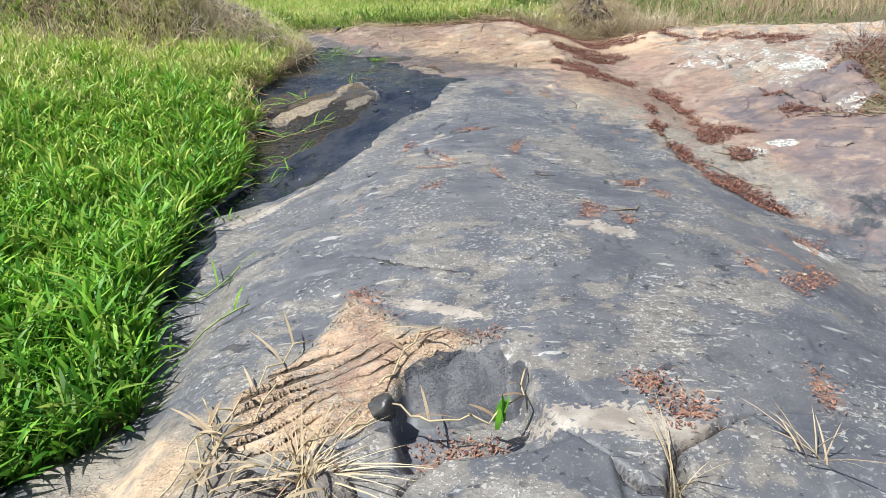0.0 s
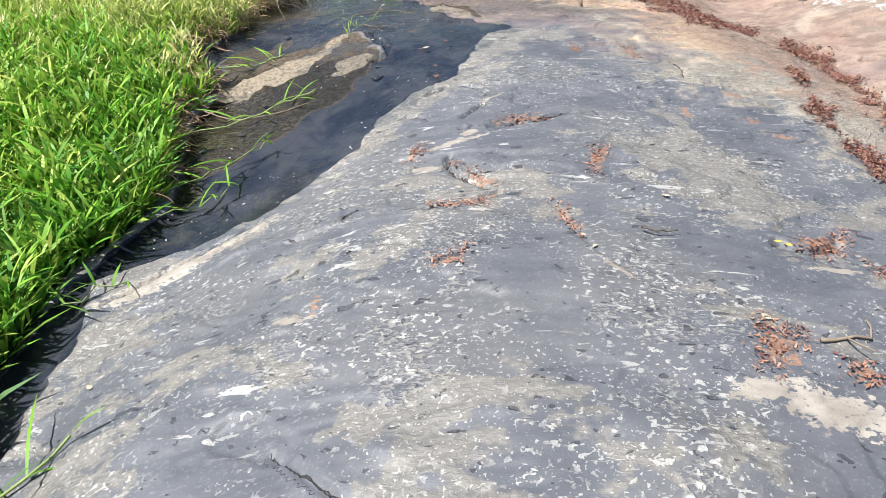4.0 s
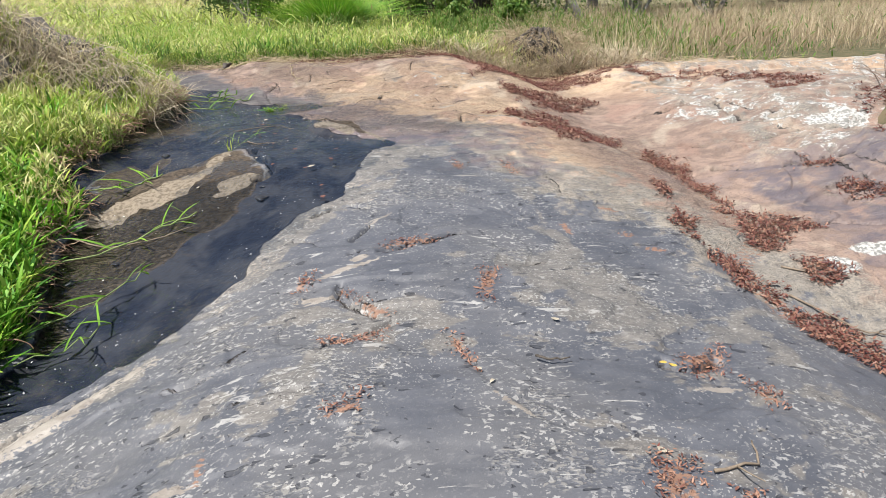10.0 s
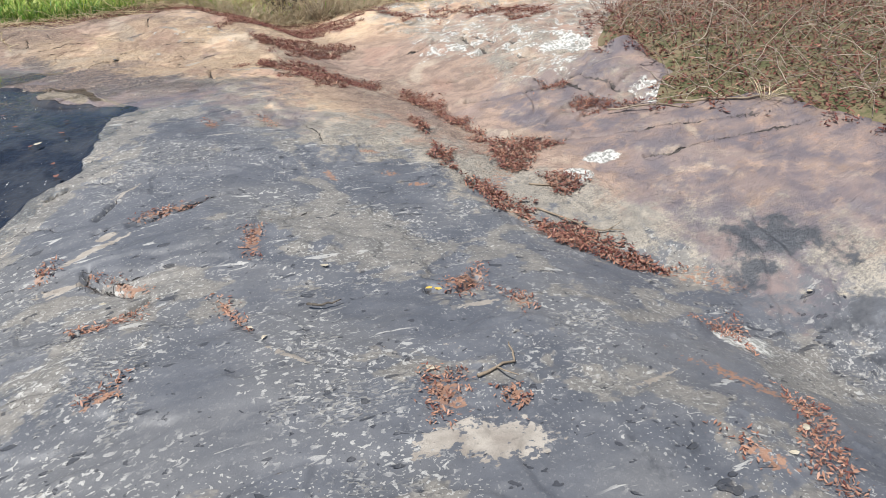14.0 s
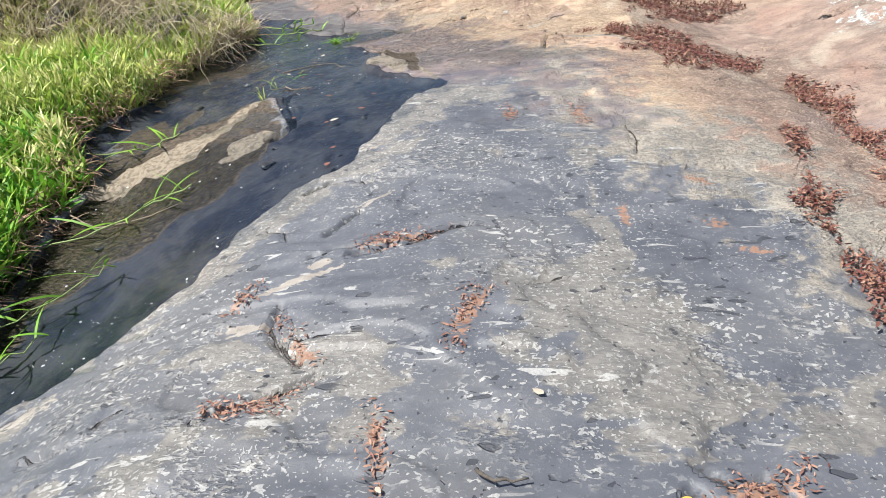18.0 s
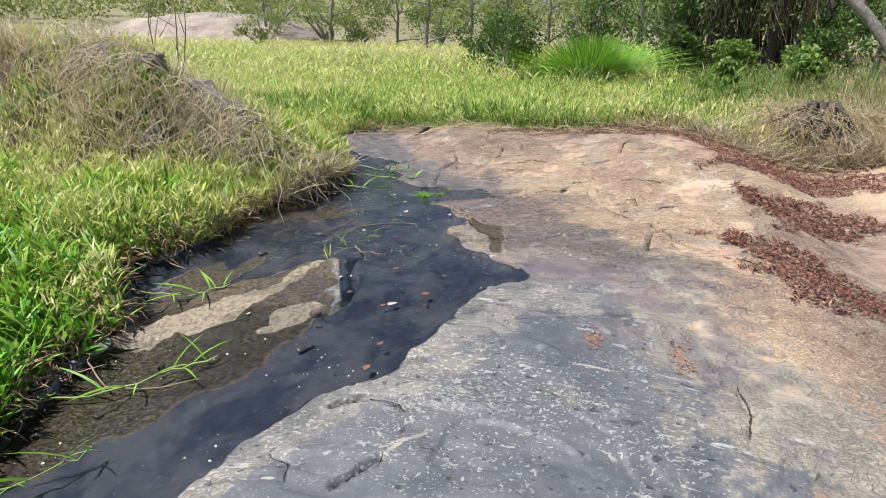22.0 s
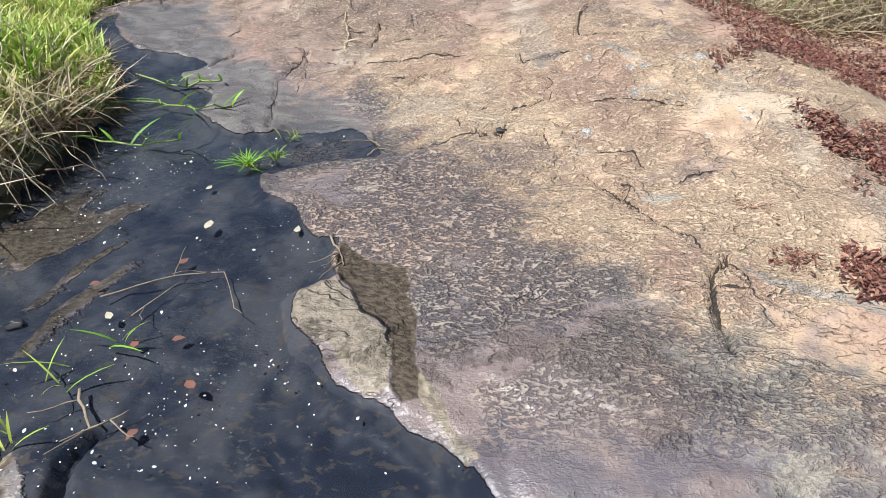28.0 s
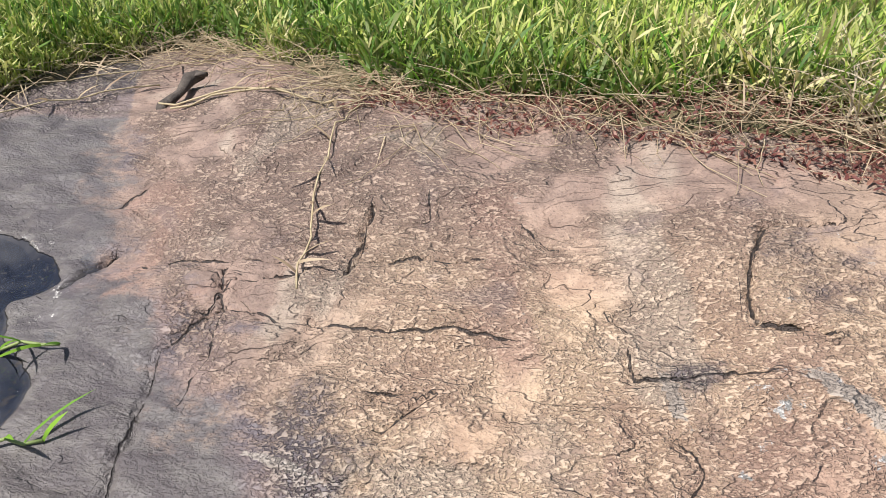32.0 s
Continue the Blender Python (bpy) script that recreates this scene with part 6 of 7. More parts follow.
def tree(name, x, y, tall, spread, trunk, seed, label, bole=0.35, lean=(0.0, 0.0), per=130, size=(0.07, 0.16), limbs=7, sparse=0.0, material=None, group="", low=0.0):
    """A tapered, leaning trunk, limbs that fork, and a crown of leaf clumps at their ends."""
    z = one_height(ground_height, x, y)
    rng = random.Random(seed)
    ob = thing(name, (x, y, z), label, "tree", group)
    top = Vector((lean[0] * tall, lean[1] * tall, tall * 0.8))
    rows = bent((0, 0, -0.2), top, trunk, trunk * 0.3, 9, 0.05, seed)
    rows[0] = (*rows[0][:3], trunk * 1.5)
    part("trunk", tube("trunk", BARK, rows, 10, 0.08, seed), ob)
    clumps = []
    for j in range(limbs):
        t = bole + (0.95 - bole) * j / max(limbs - 1, 1)
        k = min(int(t * 9), 8)
        at = Vector(rows[k][:3])
        a = 2.4 * j + rng.uniform(-0.4, 0.4)
        reach = spread * rng.uniform(0.35, 0.6) * (1.15 - 0.5 * t)
        end = at + Vector((reach * math.cos(a), reach * math.sin(a), tall * rng.uniform(0.06, 0.24) - low * reach))
        part("limb", tube("limb", BARK, bent(at, end, rows[k][3] * 0.6, 0.012, 6, 0.10, seed * 7 + j), 7, 0.06, j), ob)
        for q in range(3):
            f = 0.55 + 0.22 * q
            mid = at.lerp(end, f) + Vector((rng.uniform(-1, 1), rng.uniform(-1, 1), rng.uniform(-0.3, 0.8))) * reach * 0.25
            if rng.random() > sparse:
                s = spread * rng.uniform(0.10, 0.19)
                clumps.append((*mid, s, s, s * rng.uniform(0.45, 0.75)))
    if clumps:
        part("crown", crown_mesh("crown", material or CROWN, clumps, per, size, seed, 0.12), ob)
    return ob


# the dark thicket behind the rock: several stems hung with dead fronds
thicket = thing("thicket_tree", (2.9, 24.5, one_height(ground_height, 2.9, 24.5)), "dense dark tree of many stems hung with dead fronds", "tree")
rng2 = random.Random(77)
clumps = []
for j in range(12):
    x0, y0 = -1.3 + 0.23 * j + rng2.uniform(-0.1, 0.1), rng2.uniform(-0.5, 0.5)
    top = (x0 * 1.5 + rng2.uniform(-0.4, 0.4), y0 * 1.4, rng2.uniform(3.4, 5.2))
    part("stem", tube("stem", DARK_WOOD, bent((x0, y0, -0.1), top, rng2.uniform(0.16, 0.30), 0.08, 8, 0.05, 300 + j), 9, 0.15, j), thicket)
    for q in range(7):
        clumps.append((top[0] + rng2.uniform(-1.2, 1.2), top[1] + rng2.uniform(-1, 1), top[2] - 0.7 * q + rng2.uniform(-0.3, 0.9), 0.7, 0.7, 0.5))
part("crown", crown_mesh("crown", CROWN, clumps, 130, (0.07, 0.17), 78, 0.1, 0.4), thicket)
rngn = np.random.default_rng(79)
n = 320
a = rngn.uniform(0, 2 * np.pi, n)
st = np.stack([rngn.uniform(-1.4, 1.5, n), rngn.uniform(-0.9, 0.5, n), rngn.uniform(1.2, 3.6, n)], -1)
hd = np.stack([0.25 * np.cos(a), 0.25 * np.sin(a) - 0.1, np.full(n, -1.0)], -1)
part("frond_skirt", strands("frond_skirt", STRAW, st, hd, rngn.uniform(0.8, 1.9, n), rngn.uniform(0.014, 0.034, n), 80, 0.10, 0.2, dry=rngn.uniform(0.7, 1, n)), thicket, "brown dead fronds hanging in the shade")

leaning = thing("leaning_tree", (5.4, 19.4, one_height(ground_height, 5.4, 19.4)), "pale grey tree trunk leaning over the grass", "tree")
part("trunk", tube("trunk", BARK, [(0.35, 0, -0.3, 0.15), (0.05, 0, 0.2, 0.115), (-0.3, 0.05, 0.7, 0.105), (-0.62, 0.1, 1.15, 0.10), (-1.0, 0.2, 1.62, 0.095), (-1.5, 0.3, 2.05, 0.085), (-2.4, 0.5, 2.7, 0.07), (-3.2, 0.8, 3.4, 0.05)], 12, 0.14, 3), leaning)
for j, (a, b) in enumerate((((-1.5, 0.3, 2.05), (-3.4, 0.1, 1.95)), ((-2.4, 0.5, 2.7), (-4.6, 0.4, 2.2)), ((-3.2, 0.8, 3.4), (-4.4, 1.2, 4.4)), ((-1.0, 0.2, 1.62), (-1.2, 0.6, 3.6)))):
    part("limb", tube("limb", BARK, bent(a, b, 0.06, 0.02, 7, 0.08, 40 + j), 8, 0.06, j), leaning)
part("crown", crown_mesh("crown", CROWN, [(-4.4, 0.4, 2.4, 0.9, 0.7, 0.35), (-3.6, 0.2, 2.3, 0.6, 0.6, 0.3), (-4.5, 1.2, 4.4, 1.1, 1.0, 0.6), (-1.2, 0.6, 3.7, 1.1, 1.0, 0.6), (-2.6, 0.8, 3.9, 1.0, 1.0, 0.6), (-5.2, 0.5, 2.3, 0.5, 0.6, 0.3)], 220, (0.06, 0.13), 41), leaning)

for x, y, w, h, seed, label in ((1.2, 22.6, 1.6, 1.3, 151, "dark green shrub at the foot of the thicket"), (4.4, 22.8, 2.0, 1.5, 152, "dark green shrub at the foot of the thicket"), (2.6, 22.4, 1.5, 1.0, 153, "leafy shrub before the thicket"), (-3.0, 21.6, 2.2, 1.6, 51, "dark green shrub at the end of the meadow"), (-4.3, 24.5, 2.4, 1.3, 52, "low olive shrub at the end of the meadow"), (0.9, 24.0, 2.6, 2.4, 53, "dark green shrub beside the thicket"),
                                (5.6, 23.5, 3.0, 2.6, 54, "olive shrub under the leaning tree"), (8.5, 24.0, 3.5, 3.2, 55, "dusty green shrub above dry grass"), (12.0, 26.0, 4.0, 3.4, 56, "dusty green shrub above dry grass"),
                                (-1.0, 25.5, 2.4, 2.0, 57, "dark green shrub behind tall grass"), (3.2, 17.5, 1.3, 1.1, 58, "leafy green weed bush in the grass"), (1.8, 16.6, 1.0, 0.8, 59, "leafy green weed bush in the grass")):
    shrub("shrub", x, y, w, h, seed, label, 190, (0.06, 0.14), WEED if h < 1.2 else None)
for x, y, w, h, seed in ((-19, 43, 5, 2.6, 61), (-13, 46, 6, 2.8, 62), (-25, 46, 7, 3.0, 63), (-8, 44, 5, 2.4, 64), (-4, 46, 6, 3.2, 65), (-16, 41, 3, 1.6, 66), (-22, 40, 3, 1.8, 67), (1, 47, 7, 4, 68), (8, 48, 8, 5, 69), (16, 46, 8, 5, 70), (24, 44, 8, 5, 71)):
    shrub("far_shrub", x, y, w, h, seed, "olive green thorn shrub far across the meadow", 150, (0.08, 0.18), WEED, 0.35, "shrubs beyond the meadow")
for x, y, h, sp, seed, ln in ((-11.2, 38.5, 5.5, 4.5, 81, 0.06), (-9.0, 39.5, 6.5, 5.5, 82, -0.03), (-7.4, 40.5, 5.5, 5.0, 83, 0.08), (-18.0, 41, 5.0, 5.5, 84, 0.05), (-14.5, 43, 5.5, 5.0, 85, -0.05), (-5.5, 43, 6, 5, 86, 0.0), (-24, 44, 6, 6, 87, 0.03), (-2.0, 34, 6.0, 5.5, 88, -0.04)):
    tree("thorn_tree", x, y, h, sp, 0.11, seed, "slender grey thorn tree with a thin crown", 0.18, (ln, 0.0), 170, (0.06, 0.13), 8, 0.3, None, "thorn trees beyond the meadow")
for x, y, h, sp, seed in ((9, 30, 8, 7, 91), (15, 33, 9, 8, 92), (-1, 52, 10, 10, 93), (6, 36, 8, 8, 95), (22, 38, 9, 9, 96)):
    tree("broad_tree", x, y, h, sp, 0.22, seed, "broad green tree standing behind the scrub", 0.22, (0.02, 0.0), 300, (0.14, 0.3), 10, 0.0, None, "trees behind the scrub", 0.1)

# pale dome of rock on the far slope
me = stone_mesh("far_rock_dome", FAR_ROCK, (19, 12, 5.0), 15, 0.4, 5, 0, 0.35)
ob = new("far_rock_dome", me)
ob.location = (-30.0, 46, -0.2)
tagged(ob, "bare pale grey rock dome rising behind the meadow", "rock")


# woods at the skyline, past counting
rngn = np.random.default_rng(99)
clumps = []
for j in range(260):
    a = radians(-75 + 150 * j / 259) + rngn.normal(0, 0.01)
    r = rngn.uniform(75, 120)
    cx, cy = r * math.sin(a), 10 + r * math.cos(a)
    h = one_height(ground_height, cx, cy)
    for q in range(3):
        clumps.append((cx + rngn.uniform(-2, 2), cy + rngn.uniform(-2, 2), h + 1.0 + 1.3 * q + rngn.uniform(0, 0.8), rngn.uniform(1.6, 3.2), rngn.uniform(1.6, 3.2), rngn.uniform(0.8, 1.6)))
tagged(new("far_woods", crown_mesh("far_woods", WEED, clumps, 85, (0.25, 0.6), 98, 0.4)), "far belt of olive green woods", "woods", kind="stuff")


# ---- small things on the rock and in the stream ----
def water_top(x, y):
    return max(one_height(water_height, x, y), one_height(rock_height, x, y))


def single_leaf(name, x, y, size, seed, label, material, group, slim=0.5):
    me = leaves("leaf", material, np.zeros(1), np.zeros(1), np.zeros(1), np.array([size * 0.8]), seed, 0.06, np.array([0.3]), slim)
    ob = new(name, me)
    ob.location = (x, y, water_top(x, y) + 0.008)
    return tagged(ob, label, "leaf", group)


for i, (x, y, s) in enumerate(((-0.22, 7.01, 0.07), (-0.39, 6.84, 0.05), (-0.24, 6.31, 0.07), (-0.26, 6.5, 0.05), (-0.83, 7.8, 0.05), (-0.6, 7.66, 0.06), (-0.71, 7.83, 0.05), (-0.86, 8.2, 0.05), (-0.62, 6.95, 0.04), (-0.9, 8.9, 0.05), (-0.2, 7.25, 0.05), (-0.5, 7.3, 0.05), (-0.68, 7.49, 0.05), (-1.1, 8.06, 0.05))):
    single_leaf("fallen_leaf", x, y, s, 400 + i, "brown fallen leaf lying in shallow water", LEAF_BROWN, "leaves in the stream", 0.6)
for i, (x, y, s) in enumerate(((-0.87, 8.43, 0.07), (-0.35, 6.87, 0.07), (-0.98, 8.7, 0.04), (-0.97, 7.91, 0.05), (-1.08, 6.71, 0.04), (-0.76, 7.13, 0.04), (-0.53, 8.42, 0.05))):
    single_leaf("pale_leaf", x, y, s, 430 + i, "bleached pale leaf floating on the stream", PALE_LEAF, "pale leaves on the stream", 0.6)
for i, (x, y, s) in enumerate(((-0.04, 4.81, 0.035), (0.8, 4.71, 0.05), (2.94, 4.03, 0.04), (3.05, 3.93, 0.03), (1.95, 3.29, 0.05), (1.74, 3.18, 0.04), (-0.29, 3.22, 0.04), (-1.27, 3.89, 0.045), (0.46, 4.27, 0.035), (0.43, 4.36, 0.03), (2.62, 5.93, 0.08), (0.7, 1.98, 0.04), (0.9, 3.86, 0.05))):
    single_leaf("dry_leaf", x, y, s, 450 + i, "bleached dry leaf lying on bare rock", PALE_LEAF, "dry leaves on the rock", 0.55)
for i, (x, y) in enumerate(((1.13, 4.39), (1.16, 4.37))):
    single_leaf("yellow_leaf", x, y, 0.04, 470 + i, "yellow fallen leaf beside a rock hollow", YELLOW_LEAF, "yellow leaves", 0.6)


def lying_stick(name, pts, r, seed, label, twigs=0, category="stick", material=None, group=""):
    """A stick that follows the ground through the points given."""
    x0, y0 = pts[0]
    z0 = water_top(x0, y0)
    ob = thing(name, (x0, y0, z0), label, category, group)
    rng = random.Random(seed)
    rows = []
    for i in range(len(pts) - 1):
        for q in range(4 if i < len(pts) - 2 else 5):
            t = q / 4
            x, y = pts[i][0] * (1 - t) + pts[i + 1][0] * t, pts[i][1] * (1 - t) + pts[i + 1][1] * t
            x, y = x + rng.uniform(-1, 1) * r, y + rng.uniform(-1, 1) * r
            f = (i + t) / (len(pts) - 1)
            rows.append((x - x0, y - y0, water_top(x, y) - z0 + r * 0.8 + rng.uniform(0, r), r * (1 - 0.6 * f)))
    part("stem", tube("stem", material or TWIG, rows, 7, 0.08, seed), ob)
    for j in range(twigs):
        k = rows[rng.randrange(1, len(rows) - 1)]
        a = rng.uniform(0, 6.28)
        part("side_twig", tube("side_twig", material or TWIG, bent(k[:3], (k[0] + 0.12 * math.cos(a), k[1] + 0.12 * math.sin(a), k[2] + rng.uniform(0.0, 0.05)), r * 0.6, r * 0.25, 4, 0.1, seed + j), 5), ob)
    return ob


lying_stick("dead_stick", [(1.03, 3.78), (1.17, 3.81), (1.22, 3.92)], 0.006, 1, "thin bent dry stick lying on rock", 1)
lying_stick("dead_stick", [(0.65, 4.43), (0.7, 4.4), (0.78, 4.41)], 0.006, 2, "short curled dark stick on rock", 0, material=DARK_WOOD)
lying_stick("dead_stick", [(-1.05, 8.0), (-0.86, 8.12), (-0.7, 8.16), (-0.6, 7.98)], 0.003, 3, "thin twig lying across the stream", 3)
lying_stick("dead_stick", [(-0.9, 7.92), (-0.82, 8.1)], 0.003, 4, "thin twig lying in the stream", 1)
lying_stick("dead_stick", [(-0.4, 9.02), (-0.36, 9.12), (-0.42, 9.18), (-0.54, 9.16)], 0.004, 5, "curved twig lying in a small pool", 2)
lying_stick("dead_stick", [(-0.9, 7.62), (-0.8, 7.5), (-0.72, 7.56)], 0.005, 6, "forked twig caught at a rock crack", 4)
lying_stick("dead_stick", [(-0.4, 8.4), (-0.34, 8.28), (-0.3, 8.2)], 0.005, 7, "small sticks washed against a sand bar", 3)
lying_stick("dead_stick", [(2.1, 5.1), (2.3, 4.85), (2.45, 4.8)], 0.006, 8, "thin stick lying in leaf litter", 1)
lying_stick("dead_stick", [(2.2, 5.36), (2.4, 5.27)], 0.006, 9, "short stick lying in leaf litter", 1)
lying_stick("dead_stick", [(-1.75, 6.3), (-1.5, 6.15), (-1.2, 6.13), (-1.0, 6.2)], 0.005, 10, "long thin stem trailing over wet mud", 1)
lying_stick("dead_stick", [(3.6, 5.75), (3.9, 5.4), (4.2, 5.3)], 0.01, 11, "dry branch at the edge of the scrub", 3)
lying_stick("dead_stick", [(3.2, 5.95), (3.5, 5.8), (3.6, 5.6)], 0.008, 12, "dry twig on the rock by the scrub", 3)


def creeper(name, pts, seed, label, leaf_n=7, leaf_size=0.12, material=None, dry=0.1, r=0.005, lift=0.02, category="creeping grass", group=""):
    """A grass runner lying on the ground, with leaves along it."""
    x0, y0 = pts[0]
    z0 = water_top(x0, y0)
    ob = thing(name, (x0, y0, z0), label, category, group)
    rng = random.Random(seed)
    rows = []
    for i in range(len(pts) - 1):
        for q in range(4 if i < len(pts) - 2 else 5):
            t = q / 4
            x, y = pts[i][0] * (1 - t) + pts[i + 1][0] * t, pts[i][1] * (1 - t) + pts[i + 1][1] * t
            rows.append((x - x0 + rng.uniform(-0.01, 0.01), y - y0 + rng.uniform(-0.01, 0.01), water_top(x, y) - z0 + r + rng.uniform(0, lift), r))
    part("runner", tube("runner", TWIG if material is None else material, rows, 6, 0.05, seed), ob)
    for j in range(leaf_n):
        k = rows[min(len(rows) - 1, 1 + int((len(rows) - 1) * (0.25 + 0.75 * j / max(leaf_n, 1))))]
        me = blades("leaf", STRAW if dry > 0.6 else LUSH, np.array([k[:3]]), np.array([leaf_size * rng.uniform(0.6, 1.1)]), np.array([0.014]), np.array([rng.uniform(0.6, 1.6)]), np.array([dry * rng.uniform(0.5, 1.2)]), 4, seed * 13 + j)
        part("leaf", me, ob)
    return ob


GREEN_STEM = plain_material("green_stem", (0.30, 0.38, 0.12), (0.20, 0.27, 0.08), 20, 0.6)
creeper("grass_runner", [(-1.95, 6.85), (-1.7, 6.9), (-1.5, 6.93), (-1.38, 6.98)], 1, "green grass runner reaching over the sand bar", 8, 0.13, GREEN_STEM)
creeper("grass_runner", [(-1.75, 6.0), (-1.45, 6.1), (-1.2, 6.25), (-1.02, 6.34)], 2, "green grass runner trailing into the stream", 8, 0.14, GREEN_STEM)
creeper("grass_runner", [(-1.7, 5.3), (-1.45, 5.42), (-1.25, 5.6), (-1.15, 5.75)], 3, "green grass runner hanging over dark water", 9, 0.12, GREEN_STEM, r=0.003, lift=0.05)
creeper("grass_runner", [(-1.6, 5.05), (-1.35, 5.15), (-1.2, 5.3)], 4, "green grass runner hanging over dark water", 8, 0.12, GREEN_STEM, r=0.003, lift=0.05)
creeper("grass_runner", [(-1.9, 4.4), (-1.65, 4.4), (-1.45, 4.55)], 5, "green grass runner at the water's edge", 8, 0.13, GREEN_STEM, r=0.003, lift=0.06)
creeper("grass_runner", [(-1.7, 3.5), (-1.4, 3.45), (-1.15, 3.6)], 6, "green grass runner lying on grey rock", 8, 0.14, GREEN_STEM)
creeper("grass_runner", [(-1.6, 2.9), (-1.25, 2.95), (-0.95, 3.1)], 7, "thin grass runner lying on grey rock", 4, 0.12, GREEN_STEM)
creeper("grass_runner", [(-1.9, 9.5), (-1.6, 9.55), (-1.35, 9.45), (-1.2, 9.5)], 8, "green grass runner growing into the pool", 9, 0.12, GREEN_STEM)
creeper("grass_runner", [(-1.9, 9.9), (-1.6, 9.75), (-1.35, 9.8)], 9, "green grass runner growing into the pool", 8, 0.12, GREEN_STEM)
creeper("grass_runner", [(-1.8, 9.1), (-1.5, 9.05), (-1.3, 9.1)], 10, "green grass runner growing into the pool", 8, 0.12, GREEN_STEM)
creeper("dry_runner", [(-0.83, 11.1), (-0.89, 10.93), (-0.84, 10.54), (-0.78, 10.3), (-0.75, 10.09)], 11, "dry yellow creeper stem lying down the rock dome", 9, 0.08, STRAW_STEM, 0.8, 0.0035)
creeper("dry_runner", [(-2.7, 11.0), (-2.4, 11.3), (-2.0, 11.65), (-1.6, 11.8)], 12, "dry yellow stems lying over the rock's edge", 6, 0.1, STRAW_STEM, 0.8, 0.0035)
creeper("dry_runner", [(-2.6, 10.7), (-2.3, 11.05), (-1.95, 11.35)], 13, "dry yellow stems lying over the rock's edge", 5, 0.1, STRAW_STEM, 0.8, 0.0035)
creeper("dry_runner", [(-1.78, 11.1), (-1.5, 11.12), (-1.2, 11.22), (-0.9, 11.3), (-0.6, 11.2)], 14, "long dry grass stem lying across bare rock", 5, 0.1, STRAW_STEM, 0.9, 0.005)
creeper("dry_runner", [(-1.7, 11.05), (-1.35, 11.16), (-1.0, 11.1), (-0.8, 11.15)], 15, "long dry grass stem lying across bare rock", 5, 0.1, STRAW_STEM, 0.9, 0.005)

# stub of a burnt stem on the dome's far end
z = one_height(surface, -1.78, 11.2)
stump = thing("burnt_stump", (-1.78, 11.15, z), "small blackened stump leaning on the rock", "stump")
part("stump_body", tube("stump_body", DARK_WOOD, [(0.02, -0.12, 0.0, 0.018), (0.0, -0.04, 0.02, 0.028), (0.03, 0.08, 0.04, 0.02), (0.02, 0.18, 0.06, 0.03), (0.06, 0.24, 0.06, 0.022)], 9, 0.2, 5), stump)
part("stump_knob", stone_mesh("stump_knob", DARK_WOOD, (0.09, 0.07, 0.05), 44, 0.8), stump).location = (0.05, 0.22, 0.075)

# water weeds rooted in cracks
def sprig(name, x, y, tall, n, seed, label, material=None, dry=0.1, lean=(0.3, 1.2), width=(0.004, 0.009)):
    rng = np.random.default_rng(seed)
    base = np.stack([rng.normal(0, 0.015 + 0.02 * tall, n), rng.normal(0, 0.015 + 0.02 * tall, n), np.zeros(n)], -1)
    me = blades(name, material or LUSH, base, rng.uniform(0.5, 1, n) * tall, rng.uniform(*width, n), rng.uniform(*lean, n), np.clip(rng.normal(dry, 0.2, n), 0, 1), 4, seed)
    ob = new(name, me)
    ob.location = (x, y, water_top(x, y) - 0.01)
    return tagged(ob, label, "plant")


sprig("water_grass", -0.9, 8.93, 0.075, 60, 1, "small tuft of green grass standing in the pool", lean=(0.5, 1.6))
sprig("water_grass", -0.8, 9.0, 0.05, 30, 2, "small leafy plant at the pool's edge", WEED, width=(0.006, 0.012))
sprig("water_grass", -0.98, 7.66, 0.12, 6, 3, "sparse reed sprout rooted in a stream crack", dry=0.4, width=(0.005, 0.009))
sprig("water_grass", -0.9, 7.82, 0.1, 4, 4, "sparse reed sprout rooted in a stream crack", dry=0.2, width=(0.005, 0.009))
sprig("water_grass", -1.0, 7.45, 0.12, 7, 5, "dry grass sprout on a wet ledge", dry=0.7, width=(0.006, 0.01))
sprig("water_grass", -0.8, 9.2, 0.05, 16, 6, "mossy tuft at the mouth of a rock crack", WEED, dry=0.4)
sprig("dry_tuft", 0.78, 1.72, 0.3, 16, 7, "small tuft of dry grass growing from a crack", STRAW, 0.2, (0.1, 0.8), (0.004, 0.008))
sprig("dry_tuft", 1.25, 1.78, 0.28, 12, 8, "small tuft of dry grass growing from a crack", STRAW, 0.2, (0.2, 1.2), (0.004, 0.008))
sprig("dry_tuft", -0.42, 1.82, 0.2, 70, 9, "yellowing tuft of grass on the broken ledge", STRAW, 0.1, (0.4, 1.8), (0.004, 0.008))
sprig("dry_tuft", 4.0, 5.35, 0.2, 26, 10, "bleached grass tuft beside the scrub", STRAW, 0.1, (0.4, 1.5), (0.004, 0.008))
sprig("green_sprig", 0.24, 2.02, 0.17, 5, 11, "fresh green grass sprig growing from the hollow", LUSH, 0.0, (0.0, 0.35), (0.02, 0.03))
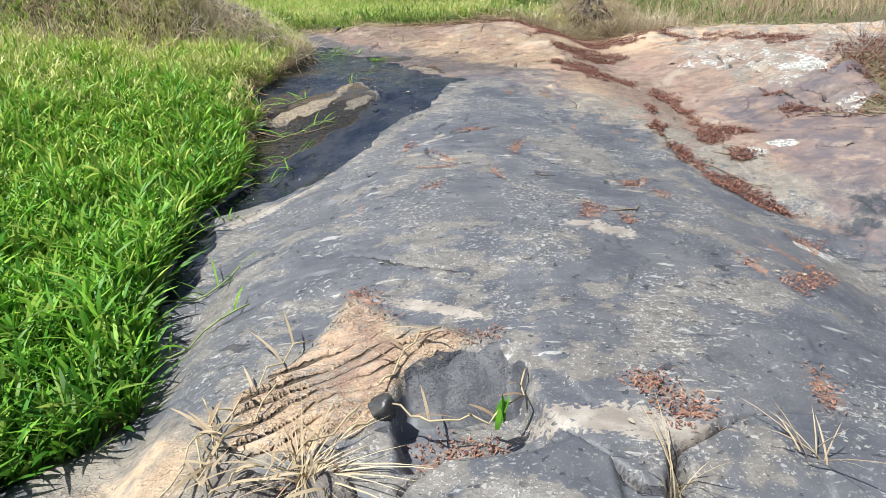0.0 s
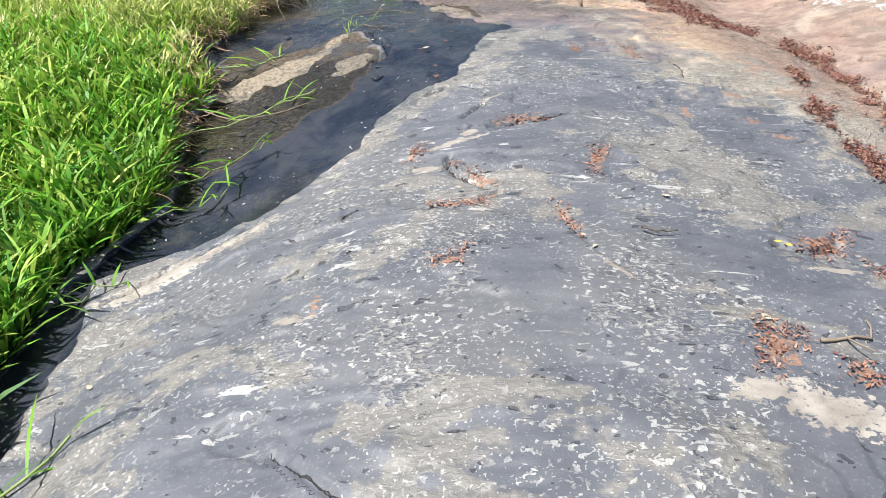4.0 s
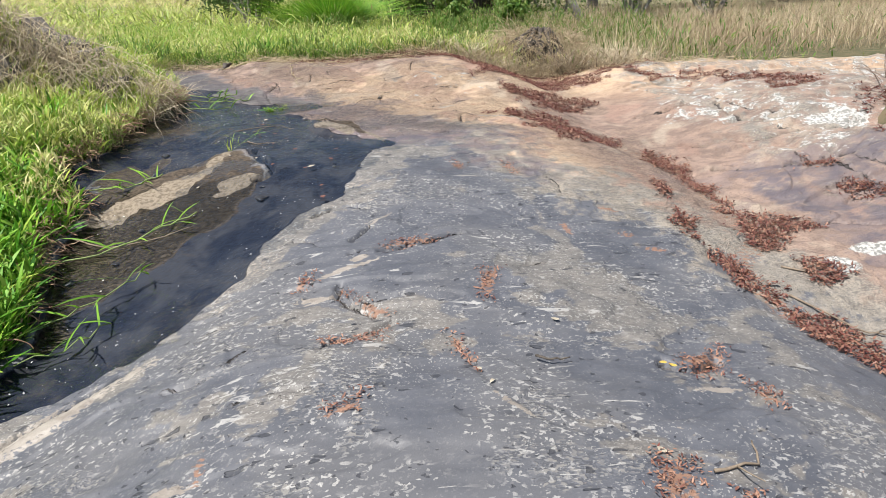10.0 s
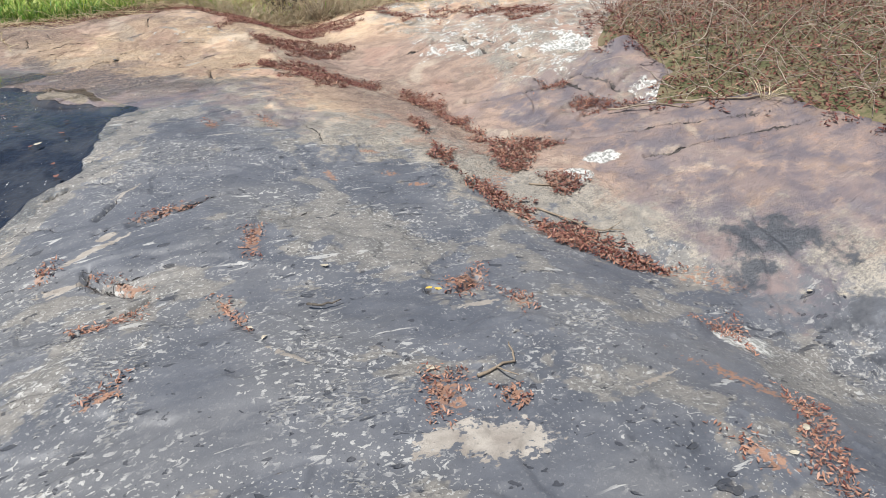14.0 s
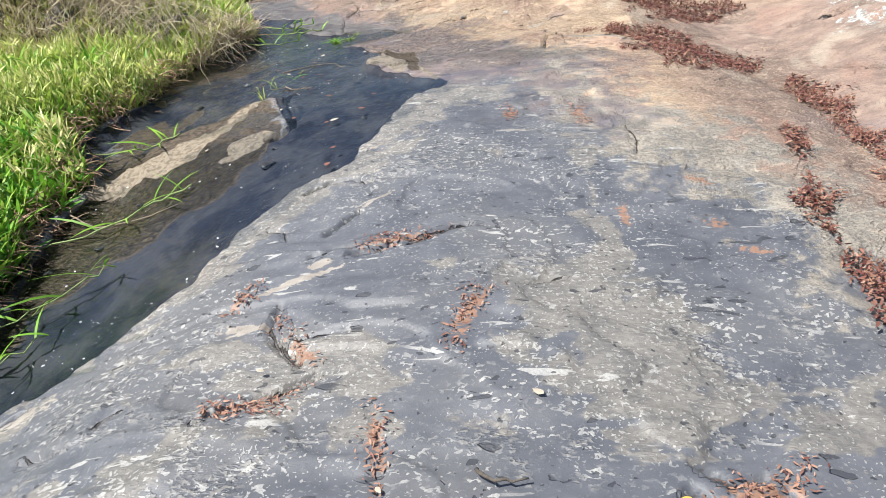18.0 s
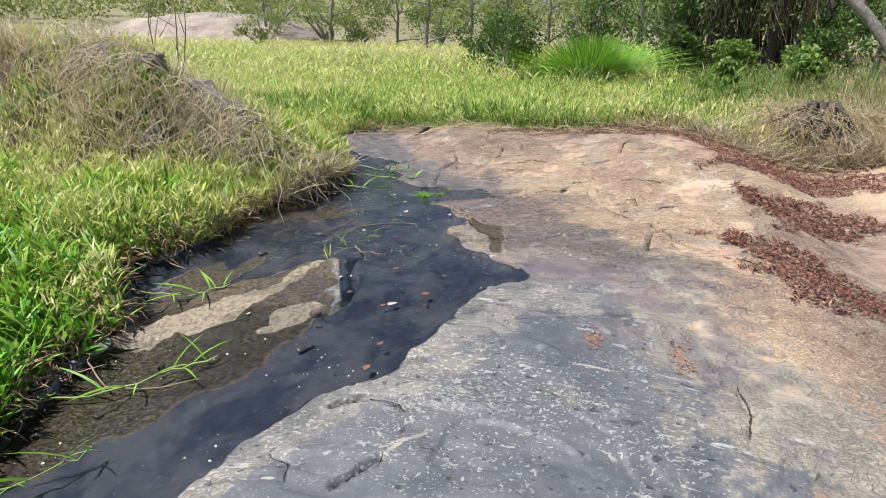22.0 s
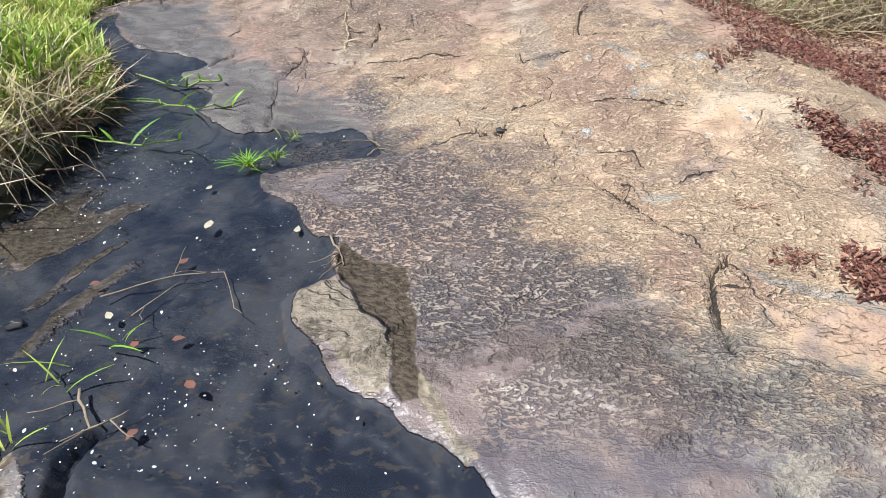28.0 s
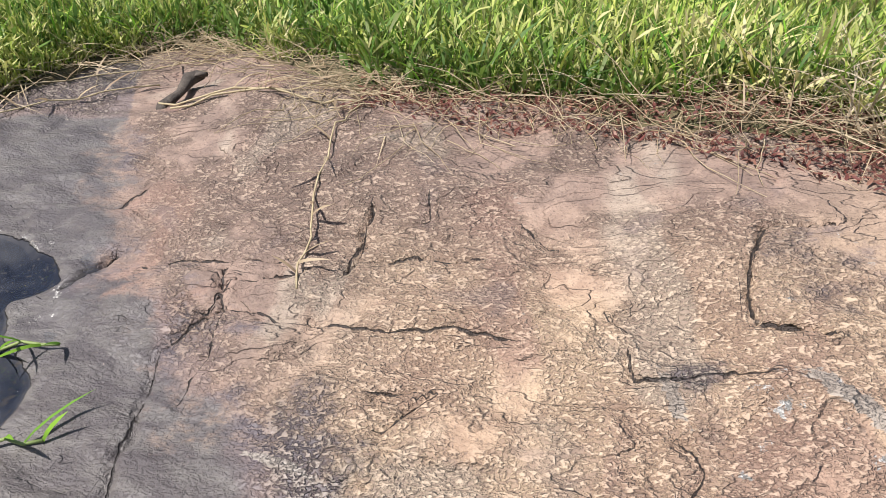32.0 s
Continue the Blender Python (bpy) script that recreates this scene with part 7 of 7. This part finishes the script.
creeper("dry_runner", [(-0.3, 1.98), (-0.16, 2.1), (0.0, 2.02), (0.2, 1.99), (0.33, 2.1), (0.36, 2.28)], 16, "bleached grass runner arching over a hollow in the rock", 6, 0.09, STRAW_STEM, 0.9, 0.004, 0.05)
creeper("dry_runner", [(-0.2, 2.2), (-0.12, 2.42), (0.02, 2.56)], 17, "bleached grass runner along the ledge", 4, 0.09, STRAW_STEM, 0.9, 0.004, 0.04)
for i, pts in enumerate(([(-0.9, 1.75), (-0.82, 2.0), (-0.7, 2.28), (-0.55, 2.6)], [(-0.9, 2.25), (-0.8, 2.05), (-0.72, 1.85)], [(-0.75, 2.25), (-0.85, 2.0), (-0.75, 1.75)], [(-0.6, 2.2), (-0.72, 2.0), (-0.78, 1.8)], [(-0.45, 1.9), (-0.6, 1.8), (-0.75, 1.74)], [(-0.25, 2.05), (-0.42, 1.9), (-0.55, 1.78)], [(-0.3, 1.9), (-0.38, 1.75), (-0.3, 1.65)])):
    creeper("dry_runner", pts, 20 + i, "bleached dry grass stems over layered ochre rock", 6, 0.11, STRAW_STEM, 0.7, 0.0035, 0.09)

# loose stones
for x, y, s, seed in ((-0.64, 6.49, 0.12, 62), (-0.66, 6.68, 0.05, 63), (-1.6, 5.85, 0.07, 64), (-1.4, 6.0, 0.06, 65), (-0.83, 9.03, 0.07, 66), (-1.35, 6.35, 0.06, 67), (-0.2, 6.95, 0.05, 68), (0.16, 9.21, 0.06, 69), (-1.5, 7.5, 0.09, 70), (-1.3, 7.9, 0.08, 71)):
    put_stone("pebble", x, y, (s, s * 0.8, s * 0.5), seed, "small dark stone in the stream" if y < 8.9 and x < -0.1 else "small stone on the rock", material=WET_STONE, turn=seed * 31, group="pebbles of the stream")
for x, y, sx, sy, sz, seed, label in ((-0.18, 2.1, 0.12, 0.16, 0.13, 81, "dark upright splinter of rock at the ledge"), (-0.34, 1.72, 0.3, 0.2, 0.12, 82, "broken ochre slab at the foot of the ledge"), (-0.62, 1.78, 0.34, 0.24, 0.12, 83, "broken ochre slab under dry grass")):
    put_stone("rock_fragment", x, y, (sx, sy, sz), seed, label, "rock", turn=seed * 17, material=WET_STONE if seed == 81 else BOULDER)
